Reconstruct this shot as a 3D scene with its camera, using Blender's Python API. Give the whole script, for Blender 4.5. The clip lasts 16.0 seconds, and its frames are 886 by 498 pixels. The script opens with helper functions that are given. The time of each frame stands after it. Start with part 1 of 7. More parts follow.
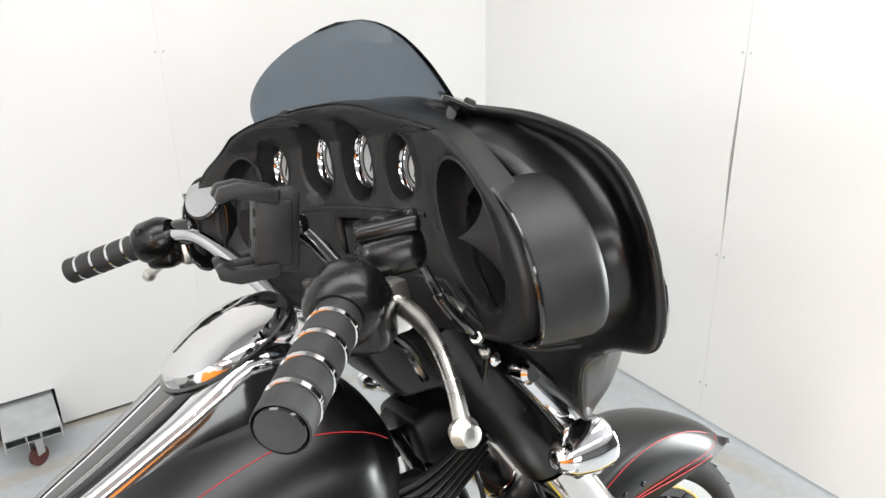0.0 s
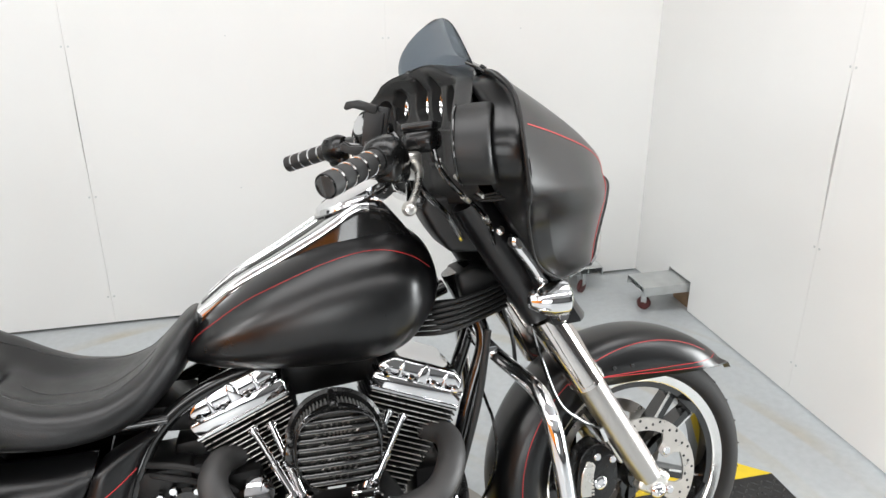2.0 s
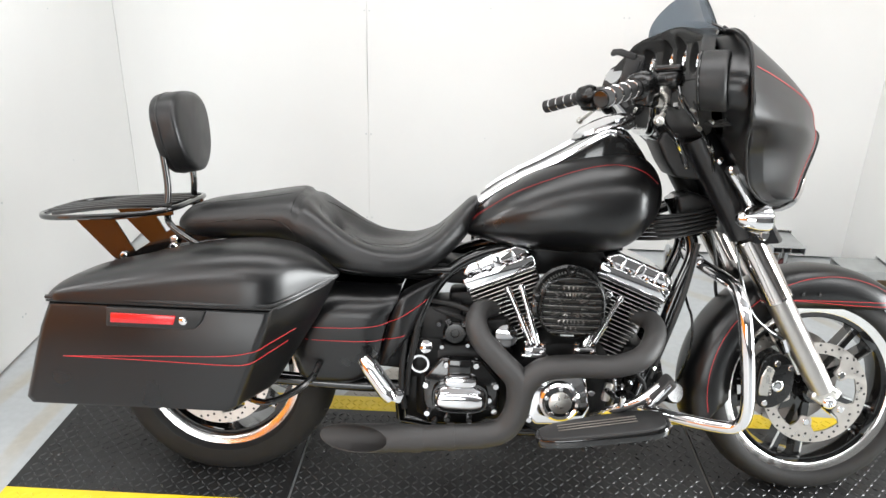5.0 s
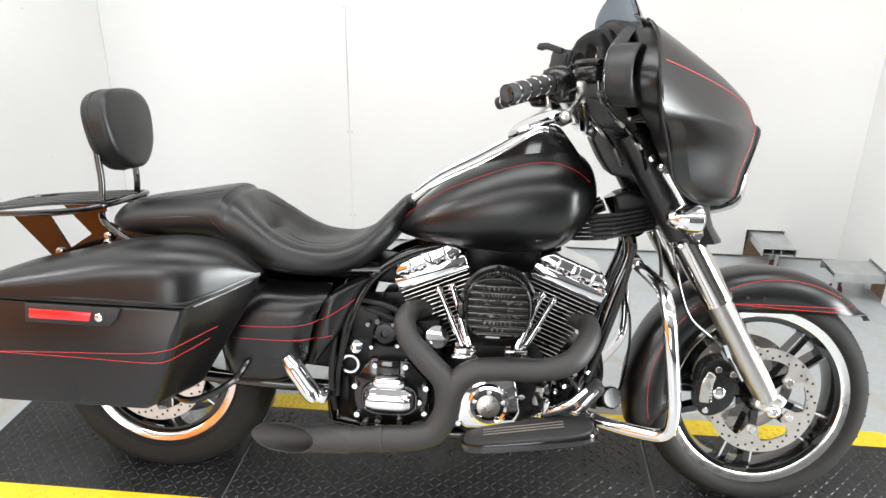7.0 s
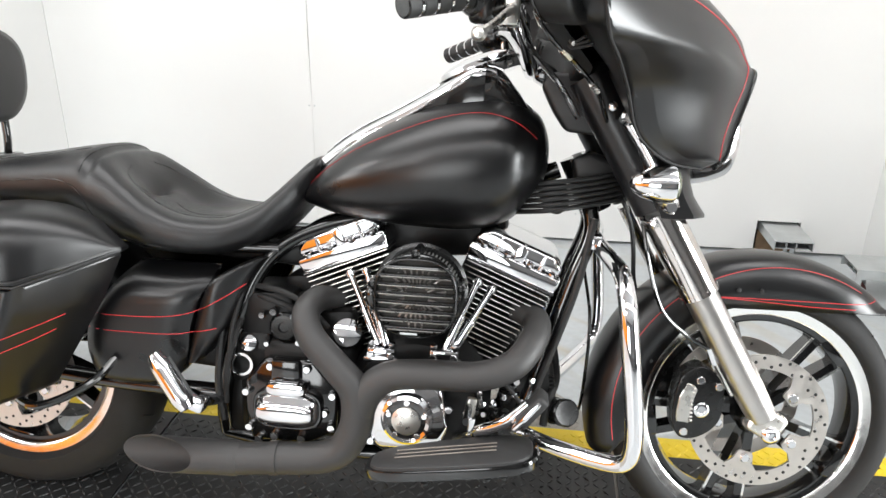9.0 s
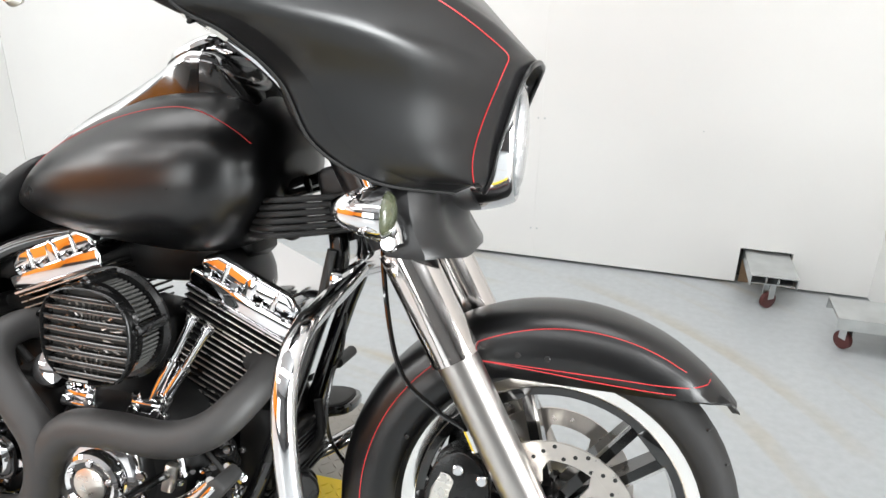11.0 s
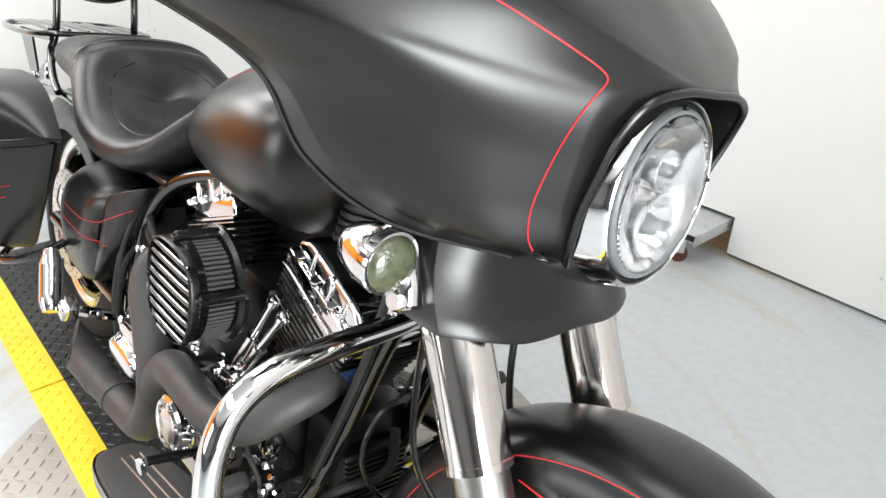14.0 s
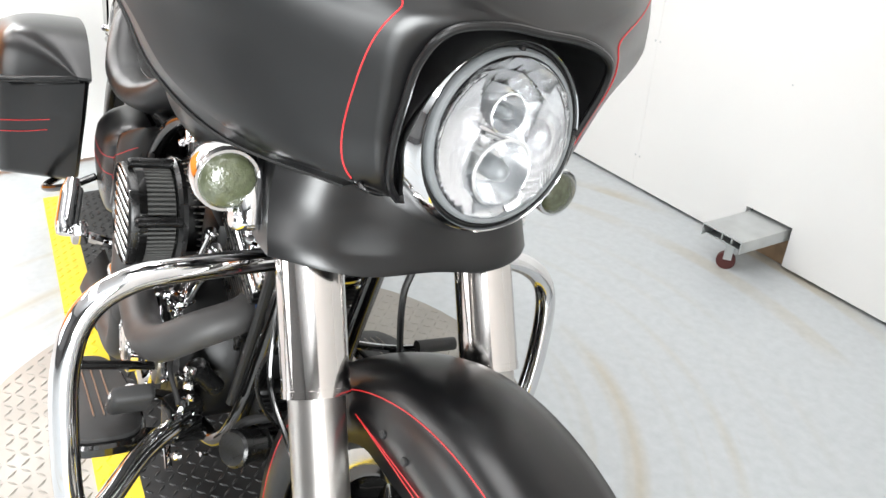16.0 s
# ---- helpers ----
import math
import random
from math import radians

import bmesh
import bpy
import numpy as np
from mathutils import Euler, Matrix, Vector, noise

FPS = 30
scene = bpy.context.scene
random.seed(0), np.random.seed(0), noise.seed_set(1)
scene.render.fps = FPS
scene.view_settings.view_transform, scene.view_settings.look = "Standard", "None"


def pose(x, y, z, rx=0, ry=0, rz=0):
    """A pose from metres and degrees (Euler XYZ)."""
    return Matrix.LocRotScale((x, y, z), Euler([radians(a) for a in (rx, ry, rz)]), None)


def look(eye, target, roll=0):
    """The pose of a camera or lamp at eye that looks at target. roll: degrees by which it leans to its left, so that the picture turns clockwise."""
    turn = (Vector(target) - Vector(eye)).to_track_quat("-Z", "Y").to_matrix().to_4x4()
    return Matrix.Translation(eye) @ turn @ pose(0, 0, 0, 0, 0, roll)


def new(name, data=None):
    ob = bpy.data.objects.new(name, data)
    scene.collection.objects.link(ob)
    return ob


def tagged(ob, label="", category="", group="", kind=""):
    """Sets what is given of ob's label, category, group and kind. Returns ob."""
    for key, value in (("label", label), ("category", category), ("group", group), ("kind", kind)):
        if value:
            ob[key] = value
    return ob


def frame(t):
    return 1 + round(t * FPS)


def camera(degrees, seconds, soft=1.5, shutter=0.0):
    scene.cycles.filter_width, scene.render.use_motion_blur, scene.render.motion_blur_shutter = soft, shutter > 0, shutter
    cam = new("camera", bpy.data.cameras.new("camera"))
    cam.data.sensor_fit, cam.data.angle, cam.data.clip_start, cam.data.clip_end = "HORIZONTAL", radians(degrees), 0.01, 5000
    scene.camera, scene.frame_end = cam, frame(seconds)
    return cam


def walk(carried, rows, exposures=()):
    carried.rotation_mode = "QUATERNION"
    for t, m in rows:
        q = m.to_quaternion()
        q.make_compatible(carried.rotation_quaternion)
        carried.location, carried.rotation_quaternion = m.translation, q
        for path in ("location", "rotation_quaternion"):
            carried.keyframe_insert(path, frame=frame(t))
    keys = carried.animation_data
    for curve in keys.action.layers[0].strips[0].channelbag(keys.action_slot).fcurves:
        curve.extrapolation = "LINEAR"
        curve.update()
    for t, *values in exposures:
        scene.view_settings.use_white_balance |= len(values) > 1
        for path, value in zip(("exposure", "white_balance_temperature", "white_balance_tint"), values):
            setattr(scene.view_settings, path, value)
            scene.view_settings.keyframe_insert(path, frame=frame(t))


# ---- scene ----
cam = camera(61.9, 16.0)
PATH = [
    (0, (0.812, -0.600, 1.446), (1.819, 0.952, 0.686), -1.3),
    (0.5, (0.877, -0.796, 1.477), (1.704, 0.86, 0.721), -0.8),
    (1, (0.825, -0.984, 1.472), (1.599, 0.705, 0.733), -1.0),
    (1.5, (0.82, -1.142, 1.475), (1.535, 0.578, 0.746), -0.9),
    (2, (0.857, -1.281, 1.49), (1.291, 0.523, 0.744), -0.1),
    (2.5, (0.899, -1.427, 1.478), (1.243, 0.397, 0.734), 0.0),
    (3, (0.856, -1.554, 1.481), (1.099, 0.287, 0.739), 0.1),
    (3.5, (0.729, -1.688, 1.479), (0.851, 0.162, 0.728), 0.4),
    (4, (0.664, -1.783, 1.472), (0.678, 0.069, 0.717), 0.7),
    (4.2, (0.658, -1.799, 1.475), (0.655, 0.05, 0.712), 1.0),
    (6.3, (0.748, -1.797, 1.444), (0.602, 0.045, 0.678), 0.8),
    (6.5, (0.809, -1.782, 1.455), (0.658, 0.057, 0.684), 0.7),
    (7, (0.946, -1.745, 1.458), (0.778, 0.093, 0.687), 0.7),
    (7.5, (1.023, -1.719, 1.435), (0.833, 0.119, 0.669), 1.0),
    (8, (1.075, -1.633, 1.387), (0.857, 0.201, 0.62), 1.0),
    (8.5, (1.115, -1.476, 1.323), (0.888, 0.357, 0.556), 0.9),
    (9, (1.145, -1.384, 1.258), (0.917, 0.449, 0.491), 0.8),
    (9.5, (1.266, -1.311, 1.208), (1.032, 0.522, 0.443), 0.8),
    (10, (1.453, -1.21, 1.189), (1.199, 0.621, 0.425), 0.7),
    (10.2, (1.501, -1.159, 1.175), (1.243, 0.67, 0.408), 0.7),
    (12.3, (1.956, -0.688, 1.262), (0.949, 0.845, 0.466), 1.4),
    (12.5, (1.953, -0.677, 1.252), (0.889, 0.821, 0.462), 1.2),
    (13, (1.894, -0.57, 1.222), (0.649, 0.775, 0.423), 1.9),
    (13.5, (1.876, -0.487, 1.214), (0.615, 0.752, 0.278), 1.9),
    (14, (1.921, -0.436, 1.223), (0.6, 0.724, 0.27), 1.9),
    (14.5, (1.995, -0.39, 1.22), (0.578, 0.65, 0.266), 2.1),
    (15, (2.039, -0.348, 1.207), (0.554, 0.59, 0.251), 2.1),
    (15.5, (2.104, -0.277, 1.187), (0.594, 0.627, 0.236), 2.2),
    (16, (2.131, -0.207, 1.174), (0.616, 0.675, 0.211), 2.7),
]
walk(cam, [(t, look(eye, target, roll)) for t, eye, target, roll in PATH], ((0.0, -0.20), (0.6, -0.21), (1.5, -0.31), (3.5, -0.24), (7.0, -0.06), (10.0, -0.05), (12.5, -0.10), (14.0, -0.07), (15.0, 0.03), (16.0, 0.04)))

# ---- world, lamps, exposure ----
world = bpy.data.worlds.new("world")
world.use_nodes = True
world.node_tree.nodes["Background"].inputs[0].default_value = (0.9, 0.95, 1.0, 1)
world.node_tree.nodes["Background"].inputs[1].default_value = 0.15
scene.world = world
scene.view_settings.exposure = 0.0


def strip_lamp(x, y, z, sx, sy, watts, colour=(1.0, 0.992, 0.995)):
    """One ceiling fixture, out of view."""
    data = bpy.data.lights.new("unseen_ceiling_lamp", "AREA")
    data.shape, data.size, data.size_y, data.energy, data.color = "RECTANGLE", sx, sy, watts, colour
    ob = new("unseen_ceiling_lamp", data)
    ob.matrix_world = pose(x, y, z)
    return ob


# The last two are added, to light the orange wall and lift sheen.
for lx, ly, lsize, lwide, lw in ((-0.45, 0.15, 1.45, 0.95, 29), (1.03, 0.15, 1.45, 0.95, 29), (2.45, 0.15, 1.30, 0.95, 28), (-0.1, -2.0, 1.95, 0.55, 31), (1.9, -2.0, 1.95, 0.55, 27), (3.9, -1.7, 1.2, 0.55, 40), (-2.5, -1.2, 1.2, 0.55, 62), (-1.8, -3.3, 1.6, 0.55, 70)):
    strip_lamp(lx, ly, 2.93, lsize, lwide, lw)


def highlight_light(m, w, h, watts):
    """An added, unseen area lamp that gives the paint its highlights."""
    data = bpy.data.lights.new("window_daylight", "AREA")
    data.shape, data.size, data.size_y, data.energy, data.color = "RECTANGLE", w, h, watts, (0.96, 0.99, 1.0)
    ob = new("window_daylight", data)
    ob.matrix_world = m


# No window is seen; these lamps are placed to put highlights on the paint.
ADDED_WINDOWS = ((pose(5.56, -1.20, 1.20, 0, 90, 0), 2.2, 1.8, 440), (pose(-0.35, -5.16, 1.45, 90, 0, 0), 2.0, 1.8, 85), (pose(-3.53, -1.75, 2.25, 0, -90, 0), 0.7, 1.6, 60))
for wm, ww, wh, wp in ADDED_WINDOWS:
    highlight_light(wm, ww, wh, wp)

# ---- materials ----


def material(name, colour, rough=0.5, metal=0.0, spread=0.0, scale=20.0, bump=0.0, bump_scale=200.0, coat=0.0, wear=0.0, detail=4.0, spec=0.5):
    m = bpy.data.materials.new(name)
    m.use_nodes = True
    nt = m.node_tree
    b = nt.nodes["Principled BSDF"]
    b.inputs["Base Color"].default_value = (*colour, 1)
    b.inputs["Roughness"].default_value = rough
    b.inputs["Metallic"].default_value = metal
    b.inputs["Coat Weight"].default_value = coat
    b.inputs["Specular IOR Level"].default_value = spec
    tc = nt.nodes.new("ShaderNodeTexCoord")
    if spread or wear:
        n = nt.nodes.new("ShaderNodeTexNoise")
        n.inputs["Scale"].default_value, n.inputs["Detail"].default_value = scale, detail
        nt.links.new(tc.outputs["Object"], n.inputs["Vector"])
        if spread:
            r = nt.nodes.new("ShaderNodeMapRange")
            r.inputs["From Min"].default_value, r.inputs["From Max"].default_value = 0.25, 0.75
            r.inputs["To Min"].default_value, r.inputs["To Max"].default_value = 1 - spread, 1 + spread
            nt.links.new(n.outputs["Fac"], r.inputs["Value"])
            mix = nt.nodes.new("ShaderNodeVectorMath")
            mix.operation = "SCALE"
            mix.inputs[0].default_value = colour
            nt.links.new(r.outputs["Result"], mix.inputs["Scale"])
            nt.links.new(mix.outputs["Vector"], b.inputs["Base Color"])
        if wear:
            r = nt.nodes.new("ShaderNodeMapRange")
            r.inputs["From Min"].default_value, r.inputs["From Max"].default_value = 0.3, 0.7
            r.inputs["To Min"].default_value, r.inputs["To Max"].default_value = max(0.01, rough - wear), rough + wear
            nt.links.new(n.outputs["Fac"], r.inputs["Value"])
            nt.links.new(r.outputs["Result"], b.inputs["Roughness"])
    if bump:
        n = nt.nodes.new("ShaderNodeTexNoise")
        n.inputs["Scale"].default_value, n.inputs["Detail"].default_value = bump_scale, 3
        nt.links.new(tc.outputs["Object"], n.inputs["Vector"])
        u = nt.nodes.new("ShaderNodeBump")
        u.inputs["Strength"].default_value, u.inputs["Distance"].default_value = bump, 0.002
        nt.links.new(n.outputs["Fac"], u.inputs["Height"])
        nt.links.new(u.outputs["Normal"], b.inputs["Normal"])
    return m


DENIM = material("satin_black_paint", (0.0032, 0.0032, 0.0035), 0.30, spread=0.12, scale=6, bump=0.02, bump_scale=900, wear=0.03, spec=0.48)
GLOSS = material("gloss_black", (0.004, 0.004, 0.004), 0.12, coat=0.6, wear=0.04, scale=30)
SATIN = material("satin_black_metal", (0.0045, 0.0045, 0.0045), 0.26, wear=0.05, scale=30, spec=0.42)
PLASTIC = material("black_plastic", (0.0048, 0.0048, 0.0049), 0.46, bump=0.15, bump_scale=1200, spread=0.15)
# Near-black for small black parts, and for shade inside holes and recesses.
DARK = material("black_and_recess_shade", (0.003, 0.003, 0.003), 0.6, spread=0.2)
CHROME = material("chrome", (0.70, 0.70, 0.71), 0.06, 1.0, wear=0.03, scale=12)
BARE = material("brushed_aluminium", (0.66, 0.64, 0.60), 0.30, 1.0, wear=0.08, scale=40, spread=0.05)
FORK = material("satin_fork_alloy", (0.47, 0.45, 0.43), 0.30, 1.0)
SLEEVE = material("polished_fork_alloy", (0.64, 0.61, 0.59), 0.10, 1.0, wear=0.04, scale=25)
STEEL = material("disc_steel", (0.62, 0.58, 0.54), 0.34, 1.0, wear=0.08, scale=60, spread=0.06)
MACHINED = material("machined_rim", (0.80, 0.79, 0.77), 0.18, 1.0, wear=0.06, scale=50)
RUBBER = material("tyre_rubber", (0.0065, 0.0062, 0.006), 0.75, spread=0.25, scale=40, bump=0.1, bump_scale=300)
GRIP = material("grip_rubber", (0.020, 0.020, 0.020), 0.6, bump=0.1, bump_scale=400, spread=0.2)
LEATHER = material("black_vinyl", (0.006, 0.006, 0.0063), 0.36, spread=0.15, scale=15, bump=0.28, bump_scale=420, wear=0.06, spec=0.48)
EXHAUST = material("matte_ceramic_exhaust", (0.029, 0.028, 0.0275), 0.55, spread=0.12, scale=25, bump=0.05, bump_scale=500, wear=0.06)
WORN = material("worn_bare_edge", (0.30, 0.285, 0.27), 0.32, 1.0, wear=0.08, scale=60, spread=0.2)
FIN = material("black_engine_paint", (0.0045, 0.0045, 0.0045), 0.40, bump=0.1, bump_scale=600, spread=0.2, spec=0.26)
RED = material("red_pinstripe", (0.50, 0.018, 0.022), 0.4)
REDLENS = material("red_reflector", (0.50, 0.012, 0.016), 0.15, coat=0.5, bump=0.3, bump_scale=300)
SMOKELENS = material("smoked_signal_lens", (0.060, 0.068, 0.038), 0.2, coat=0.6, bump=0.5, bump_scale=260, spread=0.3, scale=120)
WHITEFACE = material("gauge_face", (0.40, 0.42, 0.42), 0.5, spread=0.05)
BLUE = material("blue_connector", (0.03, 0.07, 0.18), 0.4)
ZINC = material("galvanised_sheet", (0.58, 0.60, 0.60), 0.38, 0.85, spread=0.14, scale=14, wear=0.1)
CASTER = material("red_caster_wheel", (0.085, 0.022, 0.020), 0.5, spread=0.2)
RUST = material("bare_board_edge", (0.30, 0.20, 0.12), 0.8, spread=0.25)
ORANGE = material("orange_wall_paint", (0.80, 0.27, 0.02), 0.6, spread=0.1, scale=2)
DIM = material("workshop_wall_paint", (0.11, 0.11, 0.11), 0.8, spread=0.1, scale=2)
FRAMES = material("window_frame_paint", (0.60, 0.60, 0.58), 0.5, spread=0.05)
DARK_STRIP = material("dark_strip_paint", (0.035, 0.035, 0.037), 0.6, spread=0.15, scale=3)
CEIL = material("ceiling_paint", (0.42, 0.42, 0.425), 0.9, spread=0.04, scale=3)


def glass_material(name, colour, rough=0.0, ior=1.45, clear=0.0):
    m = material(name, colour, rough)
    b = m.node_tree.nodes["Principled BSDF"]
    b.inputs["Transmission Weight"].default_value = 1.0
    b.inputs["IOR"].default_value = ior
    return m


LENS = glass_material("headlight_glass", (0.99, 0.995, 1.0), 0.0, 1.2)
nt = LENS.node_tree
wv = nt.nodes.new("ShaderNodeTexWave")
wv.bands_direction = "Y"
wv.inputs["Scale"].default_value = 85.0
bu = nt.nodes.new("ShaderNodeBump")
bu.inputs["Strength"].default_value, bu.inputs["Distance"].default_value = 0.05, 0.001
nt.links.new(nt.nodes.new("ShaderNodeTexCoord").outputs["Object"], wv.inputs["Vector"])
nt.links.new(wv.outputs["Fac"], bu.inputs["Height"])
nt.links.new(bu.outputs["Normal"], nt.nodes["Principled BSDF"].inputs["Normal"])
SMOKE = glass_material("smoked_windshield", (0.20, 0.235, 0.275), 0.02, 1.12)


def wall_material():
    m = material("white_wall_panel", (0.78, 0.78, 0.765), 0.62, spread=0.03, scale=1.3, bump=0.06, bump_scale=120, wear=0.06)
    return m


WALL = wall_material()
SEAM = material("panel_joint", (0.022, 0.021, 0.020), 0.8, spread=0.2)


def floor_material():
    """Grey painted concrete with ring-shaped tyre scuffs and dust."""
    m = material("grey_painted_concrete", (0.43, 0.45, 0.455), 0.36, bump=0.05, bump_scale=60, wear=0.0)
    nt = m.node_tree
    b = nt.nodes["Principled BSDF"]
    tc = nt.nodes.new("ShaderNodeTexCoord")

    def node(kind, **inputs):
        n = nt.nodes.new(kind)
        for k, v in inputs.items():
            n.inputs[k].default_value = v
        return n

    def ramp(src, lo, hi, a, b2):
        r = node("ShaderNodeMapRange", **{"From Min": lo, "From Max": hi, "To Min": a, "To Max": b2})
        nt.links.new(src, r.inputs["Value"])
        return r.outputs["Result"]

    big = node("ShaderNodeTexNoise", Scale=1.7, Detail=6.0)
    nt.links.new(tc.outputs["Object"], big.inputs["Vector"])
    fine = node("ShaderNodeTexNoise", Scale=38.0, Detail=5.0)
    nt.links.new(tc.outputs["Object"], fine.inputs["Vector"])
    # rings round the turntable's pivot
    off = nt.nodes.new("ShaderNodeVectorMath")
    off.operation = "SUBTRACT"
    off.inputs[1].default_value = (0.81, 0.10, 0.0)
    nt.links.new(tc.outputs["Object"], off.inputs[0])
    far = nt.nodes.new("ShaderNodeVectorMath")
    far.operation = "LENGTH"
    nt.links.new(off.outputs["Vector"], far.inputs[0])
    rings = node("ShaderNodeTexNoise", Scale=9.0, Detail=3.0)
    rings.noise_dimensions = "1D"
    nt.links.new(far.outputs["Value"], rings.inputs["W"])
    ringy = ramp(rings.outputs["Fac"], 0.52, 0.72, 0.0, 1.0)
    patch = ramp(big.outputs["Fac"], 0.40, 0.62, 0.0, 1.0)
    m1 = nt.nodes.new("ShaderNodeMath")
    m1.operation = "MULTIPLY"
    nt.links.new(ringy, m1.inputs[0])
    nt.links.new(patch, m1.inputs[1])
    m2 = nt.nodes.new("ShaderNodeMath")
    m2.operation = "MULTIPLY"
    m2.inputs[1].default_value = 0.8
    nt.links.new(m1.outputs[0], m2.inputs[0])
    mix = nt.nodes.new("ShaderNodeMix")
    mix.data_type = "RGBA"
    mix.inputs["A"].default_value = (0.43, 0.455, 0.465, 1)
    mix.inputs["B"].default_value = (0.40, 0.365, 0.29, 1)
    nt.links.new(m2.outputs[0], mix.inputs["Factor"])
    grain = nt.nodes.new("ShaderNodeVectorMath")
    grain.operation = "SCALE"
    nt.links.new(mix.outputs["Result"], grain.inputs[0])
    nt.links.new(ramp(fine.outputs["Fac"], 0.25, 0.75, 0.93, 1.06), grain.inputs["Scale"])
    nt.links.new(grain.outputs["Vector"], b.inputs["Base Color"])
    nt.links.new(ramp(big.outputs["Fac"], 0.3, 0.7, 0.28, 0.46), b.inputs["Roughness"])
    return m


FLOOR = floor_material()
MAT = material("black_rubber_mat", (0.0105, 0.0108, 0.0110), 0.50, spread=0.35, scale=12, wear=0.1)
# Lighter copy of the mat rubber; the extra tone paints the lugs' glints.
LUG = material("bright_mat_lug", (0.0185, 0.0190, 0.0196), 0.32, spread=0.5, scale=30, wear=0.1)
YELLOW = material("yellow_safety_edge", (0.80, 0.58, 0.02), 0.5, spread=0.14, scale=9, wear=0.08)
PLATE = material("aluminium_tread_plate", (0.285, 0.270, 0.245), 0.46, 0.4, spread=0.12, scale=10, wear=0.1)

# ---- mesh helpers ----


def part(name, bm, mat, parent=None, label="", sharp=35, smooth=True, m=None):
    """One bmesh as one mesh object, under its thing."""
    if m is not None:
        bm.transform(m)
    bmesh.ops.recalc_face_normals(bm, faces=bm.faces)
    me = bpy.data.meshes.new(name)
    bm.to_mesh(me)
    bm.free()
    me.materials.append(mat)
    if smooth:
        me.polygons.foreach_set("use_smooth", [True] * len(me.polygons))
        me.set_sharp_from_angle(angle=radians(sharp))
    ob = new(name, me)
    ob.parent = parent
    if label:
        ob["label"] = label
    return ob


def skin(rings, closed=True, caps=True, bm=None):
    """Faces between rings of points."""
    bm = bm or bmesh.new()
    rows = [[bm.verts.new(p) for p in ring] for ring in rings]
    n = len(rows[0])
    for a, b in zip(rows, rows[1:]):
        for i in range(n if closed else n - 1):
            j = (i + 1) % n
            bm.faces.new((a[i], a[j], b[j], b[i]))
    if caps and closed:
        bm.faces.new(rows[0][::-1])
        bm.faces.new(rows[-1])
    return bm


def spline(pts, per=8):
    """Smooth points through the given ones."""
    p = [Vector(q) for q in pts]
    p = [2 * p[0] - p[1], *p, 2 * p[-1] - p[-2]]
    out = []
    for i in range(1, len(p) - 2):
        for k in range(per):
            t = k / per
            a, b, c, d = p[i - 1 : i + 3]
            out.append(0.5 * (2 * b + (c - a) * t + (2 * a - 5 * b + 4 * c - d) * t * t + (3 * b - a - 3 * c + d) * t**3))
    out.append(p[-2])
    return out


def interp(x, xs, ys):
    return float(np.interp(x, xs, ys))


def smooth_at(x, xs, ys):
    """A smooth curve through the given points."""
    k = min(max(int(np.searchsorted(xs, x)) - 1, 0), len(xs) - 2)

    def slope(i):
        if i in (0, len(xs) - 1):
            j = 0 if i == 0 else len(xs) - 2
            return (ys[j + 1] - ys[j]) / (xs[j + 1] - xs[j])
        a, b = (ys[i] - ys[i - 1]) / (xs[i] - xs[i - 1]), (ys[i + 1] - ys[i]) / (xs[i + 1] - xs[i])
        return 0.0 if a * b <= 0 else 2 * a * b / (a + b)

    h = xs[k + 1] - xs[k]
    t = min(max((x - xs[k]) / h, 0.0), 1.0)
    m0, m1 = slope(k) * h, slope(k + 1) * h
    return (2 * t**3 - 3 * t * t + 1) * ys[k] + (t**3 - 2 * t * t + t) * m0 + (-2 * t**3 + 3 * t * t) * ys[k + 1] + (t**3 - t * t) * m1


def tube(pts, r, seg=12, per=8, bm=None, smooth=True, caps=True):
    """A round bar along points; r is one radius or one for each given point."""
    path = spline(pts, per) if smooth and len(pts) > 2 else [Vector(q) for q in pts]
    n = len(path)
    radii = [r] * n if isinstance(r, (int, float)) else [interp(i / (n - 1), np.linspace(0, 1, len(r)), r) for i in range(n)]
    side = None
    rings = []
    for i, p in enumerate(path):
        d = (path[min(i + 1, n - 1)] - path[max(i - 1, 0)]).normalized()
        if side is None:
            side = d.orthogonal().normalized()
        side = (side - d * side.dot(d)).normalized()
        up = d.cross(side)
        rings.append([p + radii[i] * (math.cos(a) * side + math.sin(a) * up) for a in (2 * math.pi * k / seg for k in range(seg))])
    return skin(rings, caps=caps, bm=bm)


def frame_of(axis):
    """Two directions square to an axis."""
    z = Vector(axis).normalized()
    x = Vector((0, 0, 1)).cross(z)
    x = x.normalized() if x.length > 1e-4 else Vector((1, 0, 0))
    return x, z.cross(x), z


def lathe(profile, centre, axis=(0, -1, 0), seg=32, bm=None, closed=False):
    """A turned body: (radius, distance along the axis) pairs."""
    x, y, z = frame_of(axis)
    c = Vector(centre)
    rings = []
    for r, h in profile:
        r = max(r, 1e-5)
        rings.append([c + z * h + r * (math.cos(a) * x + math.sin(a) * y) for a in (2 * math.pi * k / seg for k in range(seg))])
    if closed:
        rings.append(rings[0])
    bm2 = skin(rings, caps=not closed, bm=bm)
    bmesh.ops.remove_doubles(bm2, verts=bm2.verts, dist=2e-5)
    return bm2


